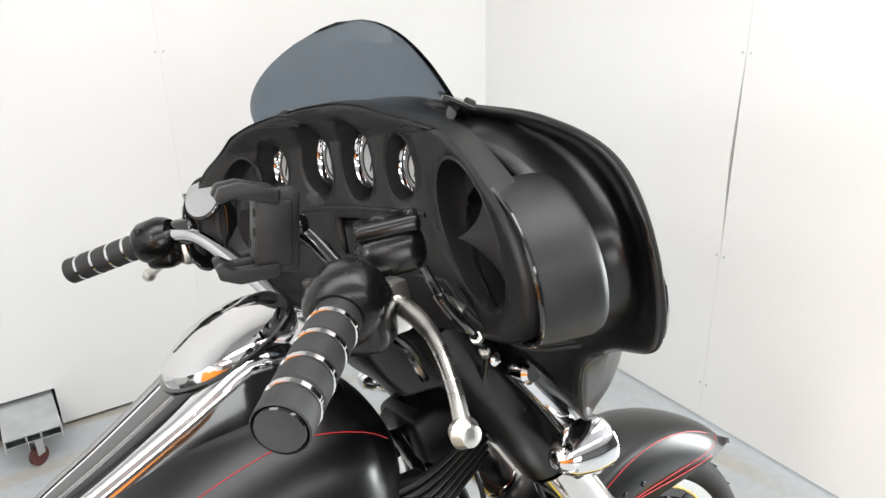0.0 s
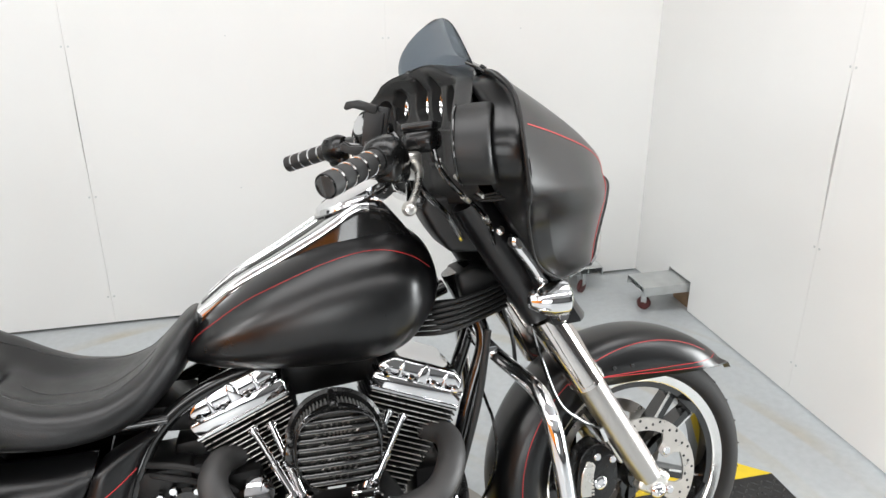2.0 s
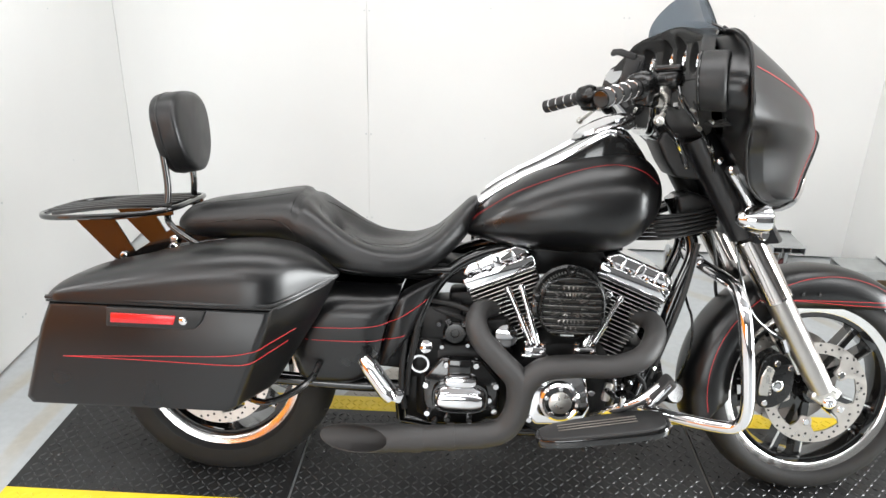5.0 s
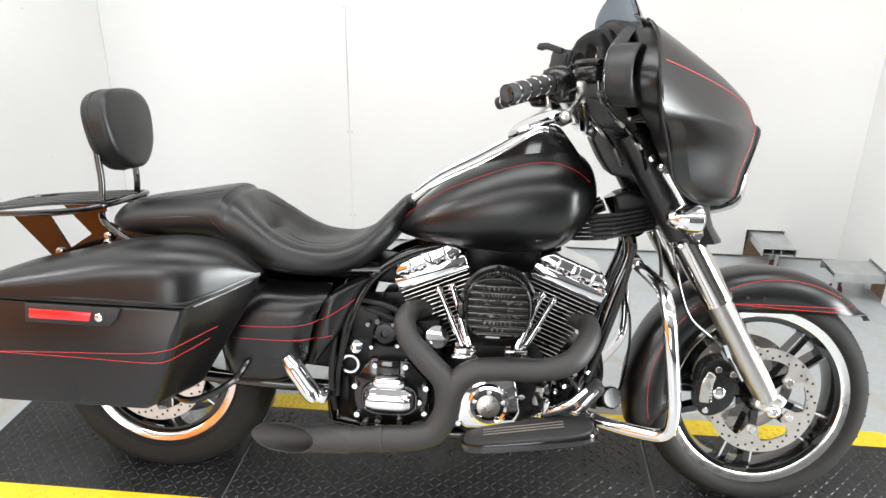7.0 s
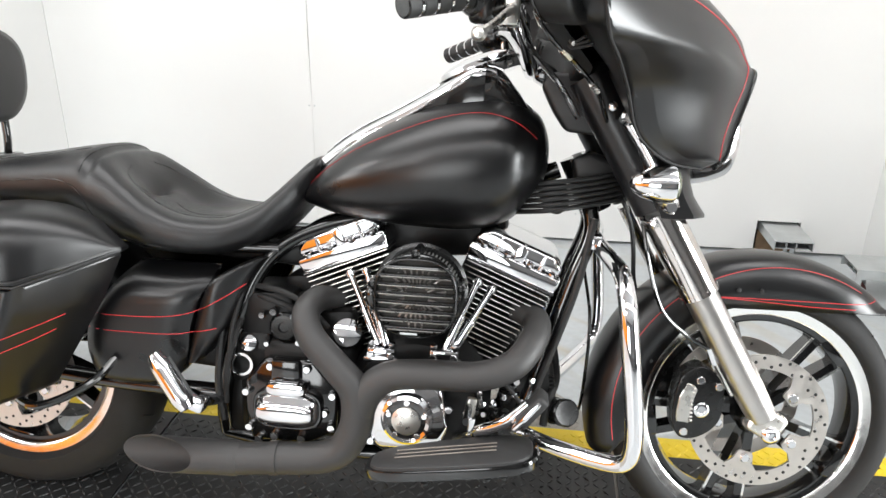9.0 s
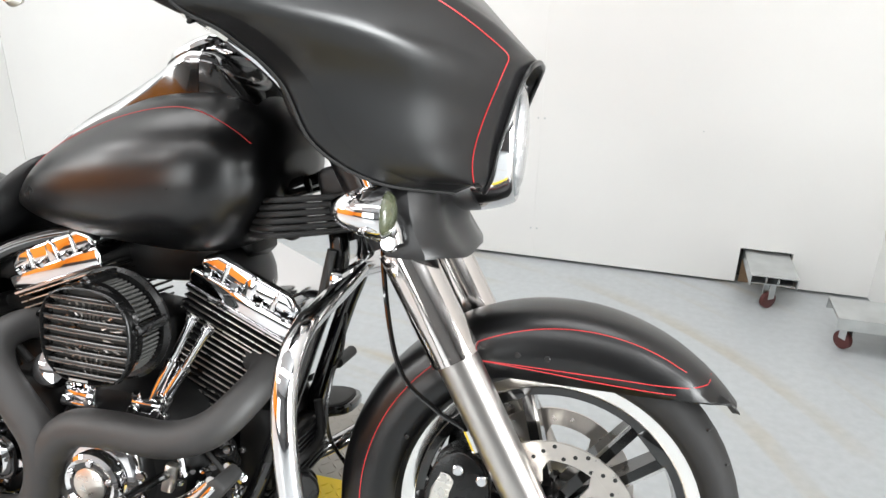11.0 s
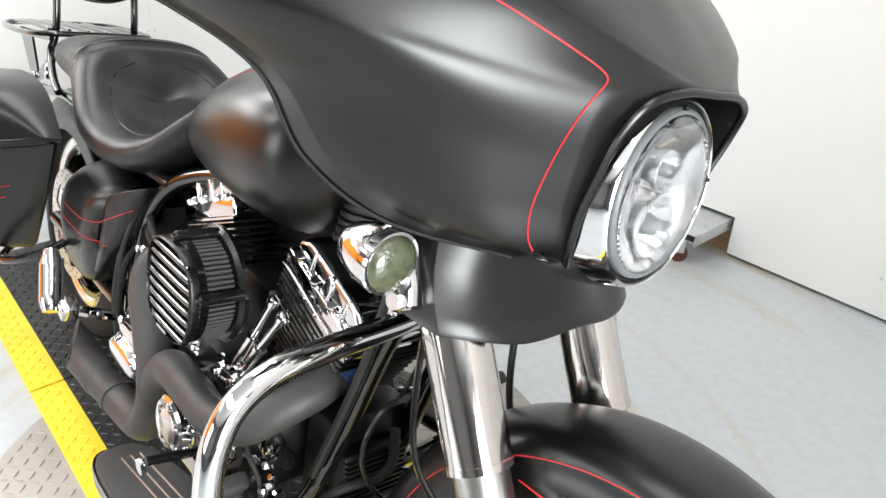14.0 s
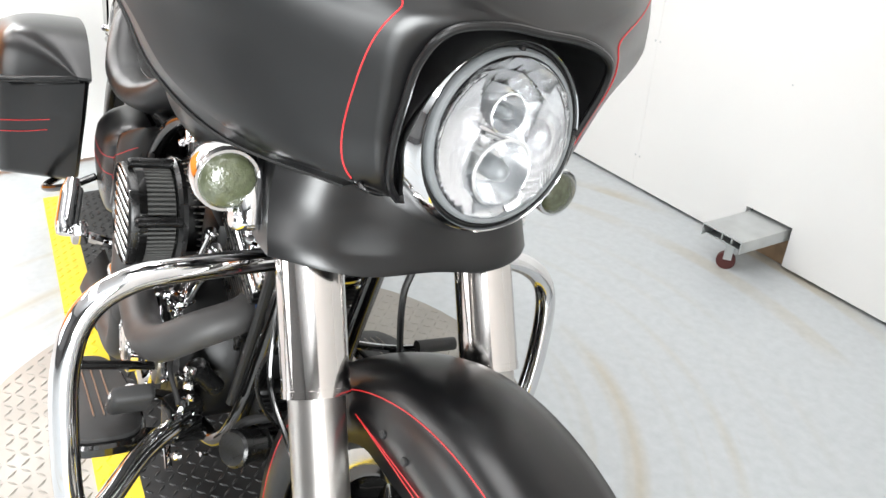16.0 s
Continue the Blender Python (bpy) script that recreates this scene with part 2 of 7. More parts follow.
def box(size, m=None, bevel=0.0, seg=2, bm=None):
    """A block with rounded edges at a pose."""
    b = bmesh.new()
    bmesh.ops.create_cube(b, size=1)
    for v in b.verts:
        v.co = Vector((v.co.x * size[0], v.co.y * size[1], v.co.z * size[2]))
    if bevel:
        bmesh.ops.bevel(b, geom=b.edges[:], offset=bevel, segments=seg, affect="EDGES", profile=0.5)
    if m is not None:
        b.transform(m)
    return join(bm, b) if bm else b


def join(a, b):
    me = bpy.data.meshes.new("tmp")
    b.to_mesh(me)
    b.free()
    a.from_mesh(me)
    bpy.data.meshes.remove(me)
    return a


def prism(outline, y0, y1, bevel=0.0, seg=2, bm=None, m=None):
    """An outline in x, z with thickness from y0 to y1."""
    b = bmesh.new()
    vs = [b.verts.new((x, y0, z)) for x, z in outline]
    f = b.faces.new(vs)
    g = bmesh.ops.extrude_face_region(b, geom=[f])
    for v in g["geom"]:
        if isinstance(v, bmesh.types.BMVert):
            v.co.y = y1
    bmesh.ops.recalc_face_normals(b, faces=b.faces)
    if bevel:
        bmesh.ops.bevel(b, geom=b.edges[:], offset=bevel, segments=seg, affect="EDGES", profile=0.5, clamp_overlap=True)
    if m is not None:
        b.transform(m)
    return join(bm, b) if bm else b


def oval(cx, cy, cz, hw, zb, zt, n=2.4, seg=28):
    """A rounded ring across the x axis."""
    out = []
    for k in range(seg):
        a = 2 * math.pi * k / seg
        c, s = math.cos(a), math.sin(a)
        y = hw * math.copysign(abs(c) ** (2 / n), c)
        mid, half = (zt + zb) / 2, (zt - zb) / 2
        out.append(Vector((cx, cy + y, cz + mid + half * math.copysign(abs(s) ** (2 / n), s))))
    return out


def islands(bm):
    """The loose pieces of a bmesh, each as a bmesh of its own."""
    seen, out = set(), []
    bm.verts.ensure_lookup_table()
    for v in bm.verts:
        if v in seen:
            continue
        todo, piece = [v], []
        seen.add(v)
        while todo:
            a = todo.pop()
            piece.append(a)
            for e in a.link_edges:
                o = e.other_vert(a)
                if o not in seen:
                    seen.add(o)
                    todo.append(o)
        made = bmesh.new()
        new_of = {a: made.verts.new(a.co) for a in piece}
        for f in {f for a in piece for f in a.link_faces}:
            made.faces.new([new_of[a] for a in f.verts])
        out.append(made)
    bm.free()
    return out


def bolt(bm, centre, axis, r=0.006, h=0.006):
    return lathe([(0, 0), (r, 0), (r, h * 0.7), (r * 0.8, h), (0, h)], centre, axis, 8, bm)


def on_surface(bm, pts, toward, per=6, lift=0.0006):
    """Points dropped along a direction on to a mesh, for pinstripes."""
    from mathutils.bvhtree import BVHTree

    tree = BVHTree.FromBMesh(bm)
    d = Vector(toward).normalized()
    out = []
    for p in spline(pts, per):
        hit, nor, _, _ = tree.ray_cast(p - d * 2, d)
        if hit is not None:
            if nor.dot(d) > 0:
                nor = -nor
            out.append(hit + nor * lift)
    return out


def on_nearest(bm, pts, lift=0.0004):
    """Points moved to the nearest place of a mesh."""
    from mathutils.bvhtree import BVHTree

    tree = BVHTree.FromBMesh(bm)
    out = []
    for p in pts:
        hit, nor, _, _ = tree.find_nearest(p)
        out.append(hit + (nor if nor.y * hit.y > 0 else -nor) * lift)
    return out


def pinstripe(bm_shape, pts, parent, toward=(0, 1, 0), r=0.0008, per=6):
    path = on_surface(bm_shape, pts, toward, per)
    if len(path) > 2:
        part("pinstripe", tube(path, r, 6, smooth=False), RED, parent, "thin red painted pinstripe")


def mirrored(bm):
    b = bm.copy()
    b.transform(Matrix.Diagonal((1, -1, 1, 1)))
    bmesh.ops.reverse_faces(b, faces=b.faces)
    return b


# ---- the room ----
X0, X1, Y1, YB, H = -1.06, 2.595, 1.806, -5.2, 3.0


def room_box(name, x0, x1, y0, y1, z0, z1, mat, label, category):
    bm = box((x1 - x0, y1 - y0, z1 - z0), pose((x0 + x1) / 2, (y0 + y1) / 2, (z0 + z1) / 2))
    return tagged(part(name, bm, mat, None, smooth=False), label, category, kind="structure")


room_box("floor", -3.6, 5.6, YB - 0.1, Y1 + 0.3, -0.12, 0.0, FLOOR, "grey painted concrete floor with tan tyre scuffs", "floor")
room_box("ceiling", -3.6, 5.6, YB - 0.1, Y1 + 0.3, H, H + 0.1, CEIL, "plain grey painted workshop ceiling", "ceiling")
room_box("wall_south", -3.6, 5.6, YB - 0.1, YB, 0, H, DIM, "plain grey painted wall behind the bay", "wall")
room_box("wall_far_west", -3.7, -3.6, YB - 0.1, Y1 + 0.3, 0, H, WALL, "plain white wall of the workshop", "wall")
room_box("wall_wainscot", -3.6, -3.56, YB, Y1 + 0.3, 0, 2.05, ORANGE, "orange painted lower part of the workshop wall", "wall")
room_box("wall_wainscot_south", -3.55, -1.4, YB, YB + 0.04, 0.55, 2.05, ORANGE, "orange painted lower part of the workshop wall", "wall")
# Unseen dark strip, put there to darken low reflections on the bags.
room_box("low_reflection_strip", -3.55, 5.6, YB, YB + 0.05, 0, 0.54, DARK_STRIP, "unseen dark strip along the wall that darkens low reflections", "wall")
room_box("wall_far_east", 5.6, 5.7, YB - 0.1, Y1 + 0.3, 0, H, DIM, "plain grey wall of the workshop", "wall")
room_box("wall_far_north", -3.6, 5.6, Y1 + 0.3, Y1 + 0.4, 0, H, DIM, "plain grey wall of the workshop", "wall")


EAST = 1.90
# Frames round the added window lamps, also out of view.
for number, (wm, ww, wh, wp) in enumerate(ADDED_WINDOWS, 1):
    sash = bmesh.new()
    for sx, sy, cx, cy in ((ww + 0.12, 0.06, 0, wh / 2 + 0.03), (ww + 0.12, 0.06, 0, -wh / 2 - 0.03), (0.06, wh, ww / 2 + 0.03, 0), (0.06, wh, -ww / 2 - 0.03, 0)):
        box((sx, sy, 0.05), wm @ pose(cx, cy, 0.0), 0.004, 1, sash)
    tagged(part("window_%d" % number, sash, FRAMES, None), "grey frame of an added window lamp, out of view", "window", kind="structure")


def panel_wall(name, length, joints, brackets, m, label, bows={}):
    """A movable white wall of panels; x runs along it, its face is y = 0, the room lies towards -y."""
    wall = tagged(new(name), label, "wall", kind="structure")
    wall.matrix_world = m
    low, cut = 0.014, 0.150
    edges = [0.0, *joints, length]
    for a, b in zip(edges, edges[1:]):
        holes = sorted((c - 0.095, c + 0.088) for c in brackets if a < c < b)
        outline = [(a + 0.0002, low)]
        for h0, h1 in holes:
            outline += [(h0, low), (h0, cut), (h1, cut), (h1, low)]
        gap = bows.get(b, 0.0)
        tight = 0.0008 if gap else 0.0002
        outline += [(b - tight, low), (b - tight, 0.60), (b - tight - gap, 0.87), (b - tight, 1.17), (b - tight, H - 0.002), (a + 0.0002, H - 0.002)]
        part("panel", prism(outline, 0.0, 0.03), WALL, wall, smooth=False)
    bm = box((length, 0.02, H - 0.05), pose(length / 2, 0.045, H / 2))
    part("backing", bm, SEAM, wall, smooth=False)
    for j in joints:
        for z in (0.135, 0.577, 1.165, 1.80, 2.40):
            for dx in (-0.012, 0.012):
                part("screw", bolt(bmesh.new(), (j + dx, 0.0, z), (0, -1, 0), 0.0042, 0.002), ZINC, wall)
        if j + 0.6 < length:
            for z in (0.575, 1.19):
                part("screw", bolt(bmesh.new(), (j + 0.58, 0.0, z), (0, -1, 0), 0.003, 0.0015), ZINC, wall)
    return wall


panel_wall("wall_north", X1 - X0, (1.21, 2.42), (0.777 - X0, 2.230 - X0), pose(X0, Y1, 0), "white sheet panel wall with screwed joints", {1.21: 0.0025})
panel_wall("wall_east", EAST, (1.166,), (Y1 - 1.41,), pose(X1, Y1, 0, 0, 0, -90), "white sheet panel wall beside the motorcycle", {1.166: 0.011})
panel_wall("wall_west", 2.27, (1.06,), (), pose(-0.926, Y1 - 2.266, 0, 0, 0, 93.4), "white sheet panel wall behind the motorcycle")


def caster_foot(m):
    """A galvanised channel that sticks out of the wall on a red swivel wheel."""
    foot = tagged(new("caster_bracket"), "galvanised channel bracket on a red swivel caster", "bracket", "wall casters")
    foot.matrix_world = m
    w, d, z0, z1 = 0.078, 0.215, 0.100, 0.140
    prof = [(-w, z0), (-w, z1), (w, z1), (w, z0), (w - 0.004, z0), (w - 0.004, z1 - 0.004), (-w + 0.004, z1 - 0.004), (-w + 0.004, z0)]
    bm = bmesh.new()
    rows = [[bm.verts.new((x, y, z)) for x, z in prof] for y in (-d, 0.04)]
    for i in range(8):
        bm.faces.new((rows[0][i], rows[0][(i + 1) % 8], rows[1][(i + 1) % 8], rows[1][i]))
    bm.faces.new(rows[0][::-1])
    bm.faces.new(rows[1])
    part("channel", bm, ZINC, foot, sharp=20)
    part("floor_plate", box((2 * w - 0.01, d, 0.003), pose(0, -d / 2 + 0.02, z0 + 0.002)), ZINC, foot)
    wheel = lathe([(0, -0.011), (0.018, -0.010), (0.030, -0.008), (0.030, 0.008), (0.018, 0.010), (0, 0.010)], (0.0, -0.165, 0.030), (0.6, -0.8, 0), 20)
    part("wheel", wheel, CASTER, foot, "red polyurethane wheel")
    bm = box((0.05, 0.05, 0.005), pose(0, -0.155, 0.097))
    a, b2 = Vector((0.6, -0.8, 0)), Vector((0, 0, 1))
    for s in (-0.015, 0.015):
        p = Vector((0, -0.16, 0.066)) + a * s
        box((0.026, 0.004, 0.06), Matrix.Translation(p) @ pose(0, 0, 0, 0, 0, 37), 0.001, 1, bm)
    part("fork", bm, ZINC, foot)
    bm = bmesh.new()
    for sx in (-0.02, 0.02):
        for sy in (-0.15, -0.2):
            bolt(bm, (sx, sy + 0.015, 0.103), (0, 0, 1), 0.004, 0.02)
    for piece in islands(bm):
        part("stud", piece, ZINC, foot)
    part("board_edge", box((2 * w, 0.012, 0.095), pose(0, 0.034, 0.05)), RUST, foot, "bare brown board edge")
    return foot


caster_foot(pose(0.777, Y1, 0))
caster_foot(pose(2.230, Y1, 0))
caster_foot(pose(X1, 1.41, 0, 0, 0, -90))

# ---- turntable and mat ----


def lugs(bounds, pitch, size, z, inside, mat, name, parent, label):
    """Raised diamonds of a tread plate, laid crosswise, in one mesh."""
    verts, faces = [], []
    x0, x1, y0, y1 = bounds
    nx, ny = int((x1 - x0) / pitch), int((y1 - y0) / pitch)
    for i in range(nx):
        for j in range(ny):
            x, y = x0 + (i + 0.5) * pitch, y0 + (j + 0.5) * pitch
            if not inside(x, y):
                continue
            a = radians(45 if (i + j) % 2 else -45)
            c, s = math.cos(a), math.sin(a)
            k = len(verts)
            for u, v, w in ((-1, 0, 0), (0, -0.28, 0), (1, 0, 0), (0, 0.28, 0), (-0.45, 0, 1), (0.45, 0, 1)):
                u, v = u * size, v * size
                verts.append((x + c * u - s * v, y + s * u + c * v, z + w * 0.0022))
            faces += [(k, k + 1, k + 4), (k + 1, k + 5, k + 4), (k + 1, k + 2, k + 5), (k + 2, k + 3, k + 5), (k + 3, k + 4, k + 5), (k + 3, k, k + 4)]
    me = bpy.data.meshes.new(name)
    me.from_pydata(verts, [], faces)
    me.materials.append(mat)
    ob = new(name, me)
    ob.parent = parent
    ob["kind"] = "stuff"
    ob["label"] = label
    return ob


MX0, MX1, MY0, MY1, YEL = -0.62, 2.265, -0.257, 0.350, 0.080
turntable = tagged(new("turntable"), "round silver tread-plate turntable set on the floor", "turntable")
part("disc", lathe([(0, 0.001), (0.628, 0.001), (0.634, 0.003), (0.628, 0.005), (0, 0.005)], (0.82, 0.085, 0), (0, 0, 1), 72), PLATE, turntable)


def in_disc(x, y):
    return (x - 0.82) ** 2 + (y - 0.085) ** 2 < 0.615**2 and not (MY0 < y < MY1)


lugs((0.1, 1.5, -0.6, 0.8), 0.026, 0.0135, 0.005, in_disc, PLATE, "diamond_tread", turntable, "raised diamond tread of the plate")

mat_thing = tagged(new("rubber_mat"), "black diamond-tread rubber mat with yellow edges under the motorcycle", "mat")
ZM1 = 0.0125


def mat_tile(name, pts, material_, z1=ZM1):
    bm = bmesh.new()
    f = bm.faces.new([bm.verts.new((x, y, 0.0055)) for x, y in pts])
    g = bmesh.ops.extrude_face_region(bm, geom=[f])
    for v in g["geom"]:
        if isinstance(v, bmesh.types.BMVert):
            v.co.z = z1
    part(name, bm, material_, mat_thing, smooth=False)


CH = 0.09
cuts = [MX0, 0.188, 1.40, MX1]
for i, (a, b) in enumerate(zip(cuts, cuts[1:])):
    g = 0.0045
    last = i == 2
    ya, yb = MY0 + YEL, MY1 - YEL
    mat_tile("mat_tile", [(a + g, ya), (b - g, ya), (b - g, yb), (a + g, yb)], MAT)
    e = CH if last else 0
    mat_tile("yellow_edge", [(a + g, MY0), (b - g - e, MY0), (b - g, ya), (a + g, ya)], YELLOW, ZM1 + 0.0005)
    mat_tile("yellow_edge", [(a + g, yb), (b - g, yb), (b - g - e, MY1), (a + g, MY1)], YELLOW, ZM1 + 0.0005)
lugs((MX0, MX1, MY0 + YEL, MY1 - YEL), 0.0225, 0.0118, ZM1, lambda x, y: all(abs(x - c) > 0.012 for c in cuts), LUG, "diamond_tread", mat_thing, "raised diamond tread of the black mat")
lugs((MX0, MX1 - CH, MY0, MY0 + YEL), 0.0212, 0.0112, ZM1 + 0.0005, lambda x, y: all(abs(x - c) > 0.012 for c in cuts), YELLOW, "diamond_tread", mat_thing, "raised diamond tread of the yellow edge")
lugs((MX0, MX1 - CH, MY1 - YEL, MY1), 0.0212, 0.0112, ZM1 + 0.0005, lambda x, y: all(abs(x - c) > 0.012 for c in cuts), YELLOW, "diamond_tread", mat_thing, "raised diamond tread of the yellow edge")

# ---- the motorcycle ----
# Its own axes: x forward, y to its left, z up; it leans to its left on the side stand.
LEAN, STEER = 11.5, 4.5
bike = tagged(new("motorcycle"), "satin black touring motorcycle with red pinstripes on its side stand", "motorcycle")
bike.matrix_world = pose(0, 0, 0.005, -LEAN, 0, 0) @ Matrix.Diagonal((1, 1, 0.992, 1))
HEAD = Vector((1.235, 0, 1.05))
S = Matrix.Translation(HEAD) @ Matrix.Rotation(radians(STEER), 4, Vector((-0.503, 0, 0.864))) @ Matrix.Translation(-HEAD)


SW = S @ Matrix.Translation((0, 0.012, 0))


def bp(name, bm, mat, parent=None, label="", m=None, sharp=35, smooth=True):
    return part(name, bm, mat, parent or bike, label, sharp, smooth, m)


def each(name, bm, mat, parent=None, label="", m=None):
    """Every loose piece of a bmesh as a part of its own."""
    for piece in islands(bm):
        bp(name, piece, mat, parent, label, m)


def soften(ob, width, angle=14):
    """Rounded edges."""
    bv = ob.modifiers.new("round", "BEVEL")
    bv.width, bv.segments, bv.limit_method, bv.angle_limit = width, 4, "ANGLE", radians(angle)


# wheels
FX, RX, AZ, ARZ = 1.646, -0.022, 0.318, 0.310


def tyre_profile(r, w, rim):
    pts = []
    for k in range(13):
        a = math.pi * k / 12
        pts.append((rim + 0.012 + (r - rim - 0.012) * math.sin(a) ** 0.62, -w / 2 * math.cos(a)))
    return pts + [(rim, w / 2 * 0.80), (rim, -w / 2 * 0.80)]


def grooved(r, w, grooves):
    """Slanted tread cuts laid as thin dark wedges on the crown."""
    bm = bmesh.new()
    for k in range(grooves):
        a = 2 * math.pi * k / grooves
        for s in (-1, 1):
            pts = []
            for t in np.linspace(0.1, 0.75, 5):
                y = s * t * w / 2
                rr = r * 0.999 - 0.22 * (w / 2) * t**2.4 - 0.0028
                b = a + 0.09 * t + (0.05 if s > 0 else 0)
                pts.append(Vector((rr * math.cos(b), y, rr * math.sin(b))))
            tube(pts, 0.0022, 5, smooth=False, bm=bm)
    return bm


def wheel(name, x, az, r, w, rim, m, discs, spokes, label):
    centre = (x, 0, az)
    hub = bp(name, lathe([(0.0, -0.07), (0.032, -0.07), (0.040, -0.05), (0.030, -0.03), (0.030, 0.03), (0.040, 0.05), (0.032, 0.07), (0, 0.07)], centre, seg=24), GLOSS, None, label, m)
    bp("tyre", lathe(tyre_profile(r, w, rim), centre, seg=72, closed=True), RUBBER, hub, "worn black rubber tyre", m, 60)
    bm = grooved(r, w, 30)
    bm.transform(Matrix.Translation(centre))
    bp("tread_groove", bm, DARK, hub, "slanted tread grooves", m)["kind"] = "stuff"
    h = w / 2 * 0.80
    prof = [(rim - 0.018, -h + 0.009), (rim - 0.018, h - 0.009), (rim - 0.032, h - 0.012), (rim - 0.036, h - 0.012), (rim - 0.042, 0), (rim - 0.036, -h + 0.012), (rim - 0.032, -h + 0.012)]
    bp("rim", lathe(prof, centre, seg=72, closed=True), GLOSS, hub, "gloss black cast rim", m)
    for s in (-1, 1):
        prof = [(rim + 0.006, s * (h + 0.001)), (rim + 0.006, s * (h - 0.006)), (rim - 0.022, s * (h - 0.012)), (rim - 0.022, s * (h - 0.007)), (rim - 0.017, s * (h - 0.003)), (rim - 0.002, s * (h - 0.001))]
        bp("rim_lip", lathe(prof, centre, seg=72, closed=True), MACHINED, hub, "machined silver rim lip", m)
    for k in range(spokes):
        for d in (-1, 1):
            a = 2 * math.pi * k / spokes + radians(-29)
            bm = bmesh.new()
            rows = []
            for t in np.linspace(0, 1, 6):
                rr = 0.028 + t * (rim - 0.040 - 0.028)
                off = d * (0.010 + 0.026 * t)
                c, s = math.cos(a), math.sin(a)
                px, pz = rr * c - off * s, rr * s + off * c
                wd, th = 0.0098 + 0.001 * t, 0.030 - 0.010 * t
                ring = []
                for u, v in ((-1, -1), (1, -1), (1, 1), (-1, 1)):
                    ring.append(Vector((x + px - u * wd * s, v * th, az + pz + u * wd * c)))
                rows.append(ring)
            skin(rows, bm=bm)
            bp("spoke", bm, GLOSS, hub, "", m, 30)
            bm = bmesh.new()
            rows = []
            for t in (0.45, 0.7, 0.98):
                rr = 0.028 + t * (rim - 0.040 - 0.028)
                off = d * (0.010 + 0.026 * t + 0.0085)
                c, s = math.cos(a), math.sin(a)
                px, pz = rr * c - off * s, rr * s + off * c
                th = 0.030 - 0.010 * t + 0.0008
                rows.append([Vector((x + px - u * 0.0025 * s, v, az + pz + u * 0.0025 * c)) for u, v in ((-1, -th), (1, -th), (1, -th + 0.004), (-1, -th + 0.004))])
            skin(rows, bm=bm)
            bp("spoke_edge", bm, MACHINED, hub, "", m)
        a = 2 * math.pi * k / spokes + radians(-29)
        bm = box((0.026, h * 1.6, 0.070), Matrix.Translation((x, 0, az)) @ pose(0, 0, 0, 0, -math.degrees(a), 0) @ pose(rim - 0.030, 0, 0), 0.004)
        bp("spoke_pad", bm, GLOSS, hub, "", m)
    for side, rr in discs:
        y = side
        o = -1 if side < 0 else 1
        rot = bp("brake_disc", lathe([(rr, -0.0025), (rr, 0.0025), (rr - 0.031, 0.0025), (rr - 0.031, -0.0025)], (x, y, az), (0, o, 0), 64, closed=True), STEEL, hub, "drilled steel brake disc", m)
        # Near-black dots on the steel paint the shade of the drilled holes.
        bm = bmesh.new()
        for k in range(48):
            a = 2 * math.pi * k / 48
            q = rr - (0.007, 0.016, 0.025)[k % 3]
            lathe([(0, 0), (0.0037, 0), (0, 0.0006)], (x + q * math.cos(a), y + o * 0.0026, az + q * math.sin(a)), (0, o, 0), 8, bm)
        bp("disc_hole_dot", bm, DARK, hub, "dark dots painted for the drilled holes of the brake disc", m)["kind"] = "stuff"
        bm = bmesh.new()
        for k in range(5):
            a = 40 + 72 * k
            prism([(0.072, -0.013), (0.077, -0.017), (0.096, -0.022), (0.1165, -0.042), (0.1165, 0.042), (0.096, 0.022), (0.077, 0.017), (0.072, 0.013)], -0.0022 * o, 0.0030 * o, bm=bm, m=Matrix.Translation((x, y, az)) @ pose(0, 0, 0, 0, -a, 0))
        each("disc_lug", bm, STEEL, hub, "", m)
        bm = bmesh.new()
        for k in range(5):
            a = radians(40 + 72 * k)
            bolt(bm, (x + 0.086 * math.cos(a), y + o * 0.004, az + 0.086 * math.sin(a)), (0, o, 0), 0.0105, 0.007)
        each("disc_bolt", bm, CHROME, hub, "", m)
    return hub


front_wheel = wheel("front_wheel", FX, AZ, 0.308, 0.126, 0.246, SW, ((-0.074, 0.146), (0.074, 0.146)), 5, "black cast wheel with paired spokes and silver lip")
rear_wheel = wheel("rear_wheel", RX, ARZ, 0.322, 0.178, 0.226, None, ((-0.100, 0.146),), 5, "black cast rear wheel with silver lip")

# front fender


def front_fender():
    rings = []
    R = 0.358
    for k in range(41):
        a = radians(40 + (196 - 40) * k / 40)
        edge = min(0.245 / max(math.sin(a), 0.2), R - 0.004) if a < radians(112) else 0.245 / math.sin(radians(112))
        if a > radians(112):
            edge = 0.264 - 0.012 * (a - radians(112))
        if a > radians(186):
            edge = min(R - 0.03, edge + (math.degrees(a) - 186) * 0.007)
        hw = 0.088
        if math.degrees(a) < 62:
            f = (62 - math.degrees(a)) / 22
            hw *= 1 - 0.42 * f**2
        ring = []
        top = [(edge, -hw), (max(edge, R - 0.060), -hw), (max(edge, R - 0.030), -hw * 0.93), (R - 0.011, -hw * 0.74), (R - 0.003, -hw * 0.45), (R, -hw * 0.15)]
        prof = top + [(r, -y) for r, y in top[::-1]]
        for r, y in prof:
            ring.append(Vector((FX + r * math.cos(a), y, AZ + r * math.sin(a))))
        rings.append(ring)
    return skin(rings, closed=False)


bm = front_fender()
shape = bm.copy()
fender = bp("front_fender", bm, DENIM, None, "satin black front fender with red pinstripes", SW, 50)
so = fender.modifiers.new("thick", "SOLIDIFY")
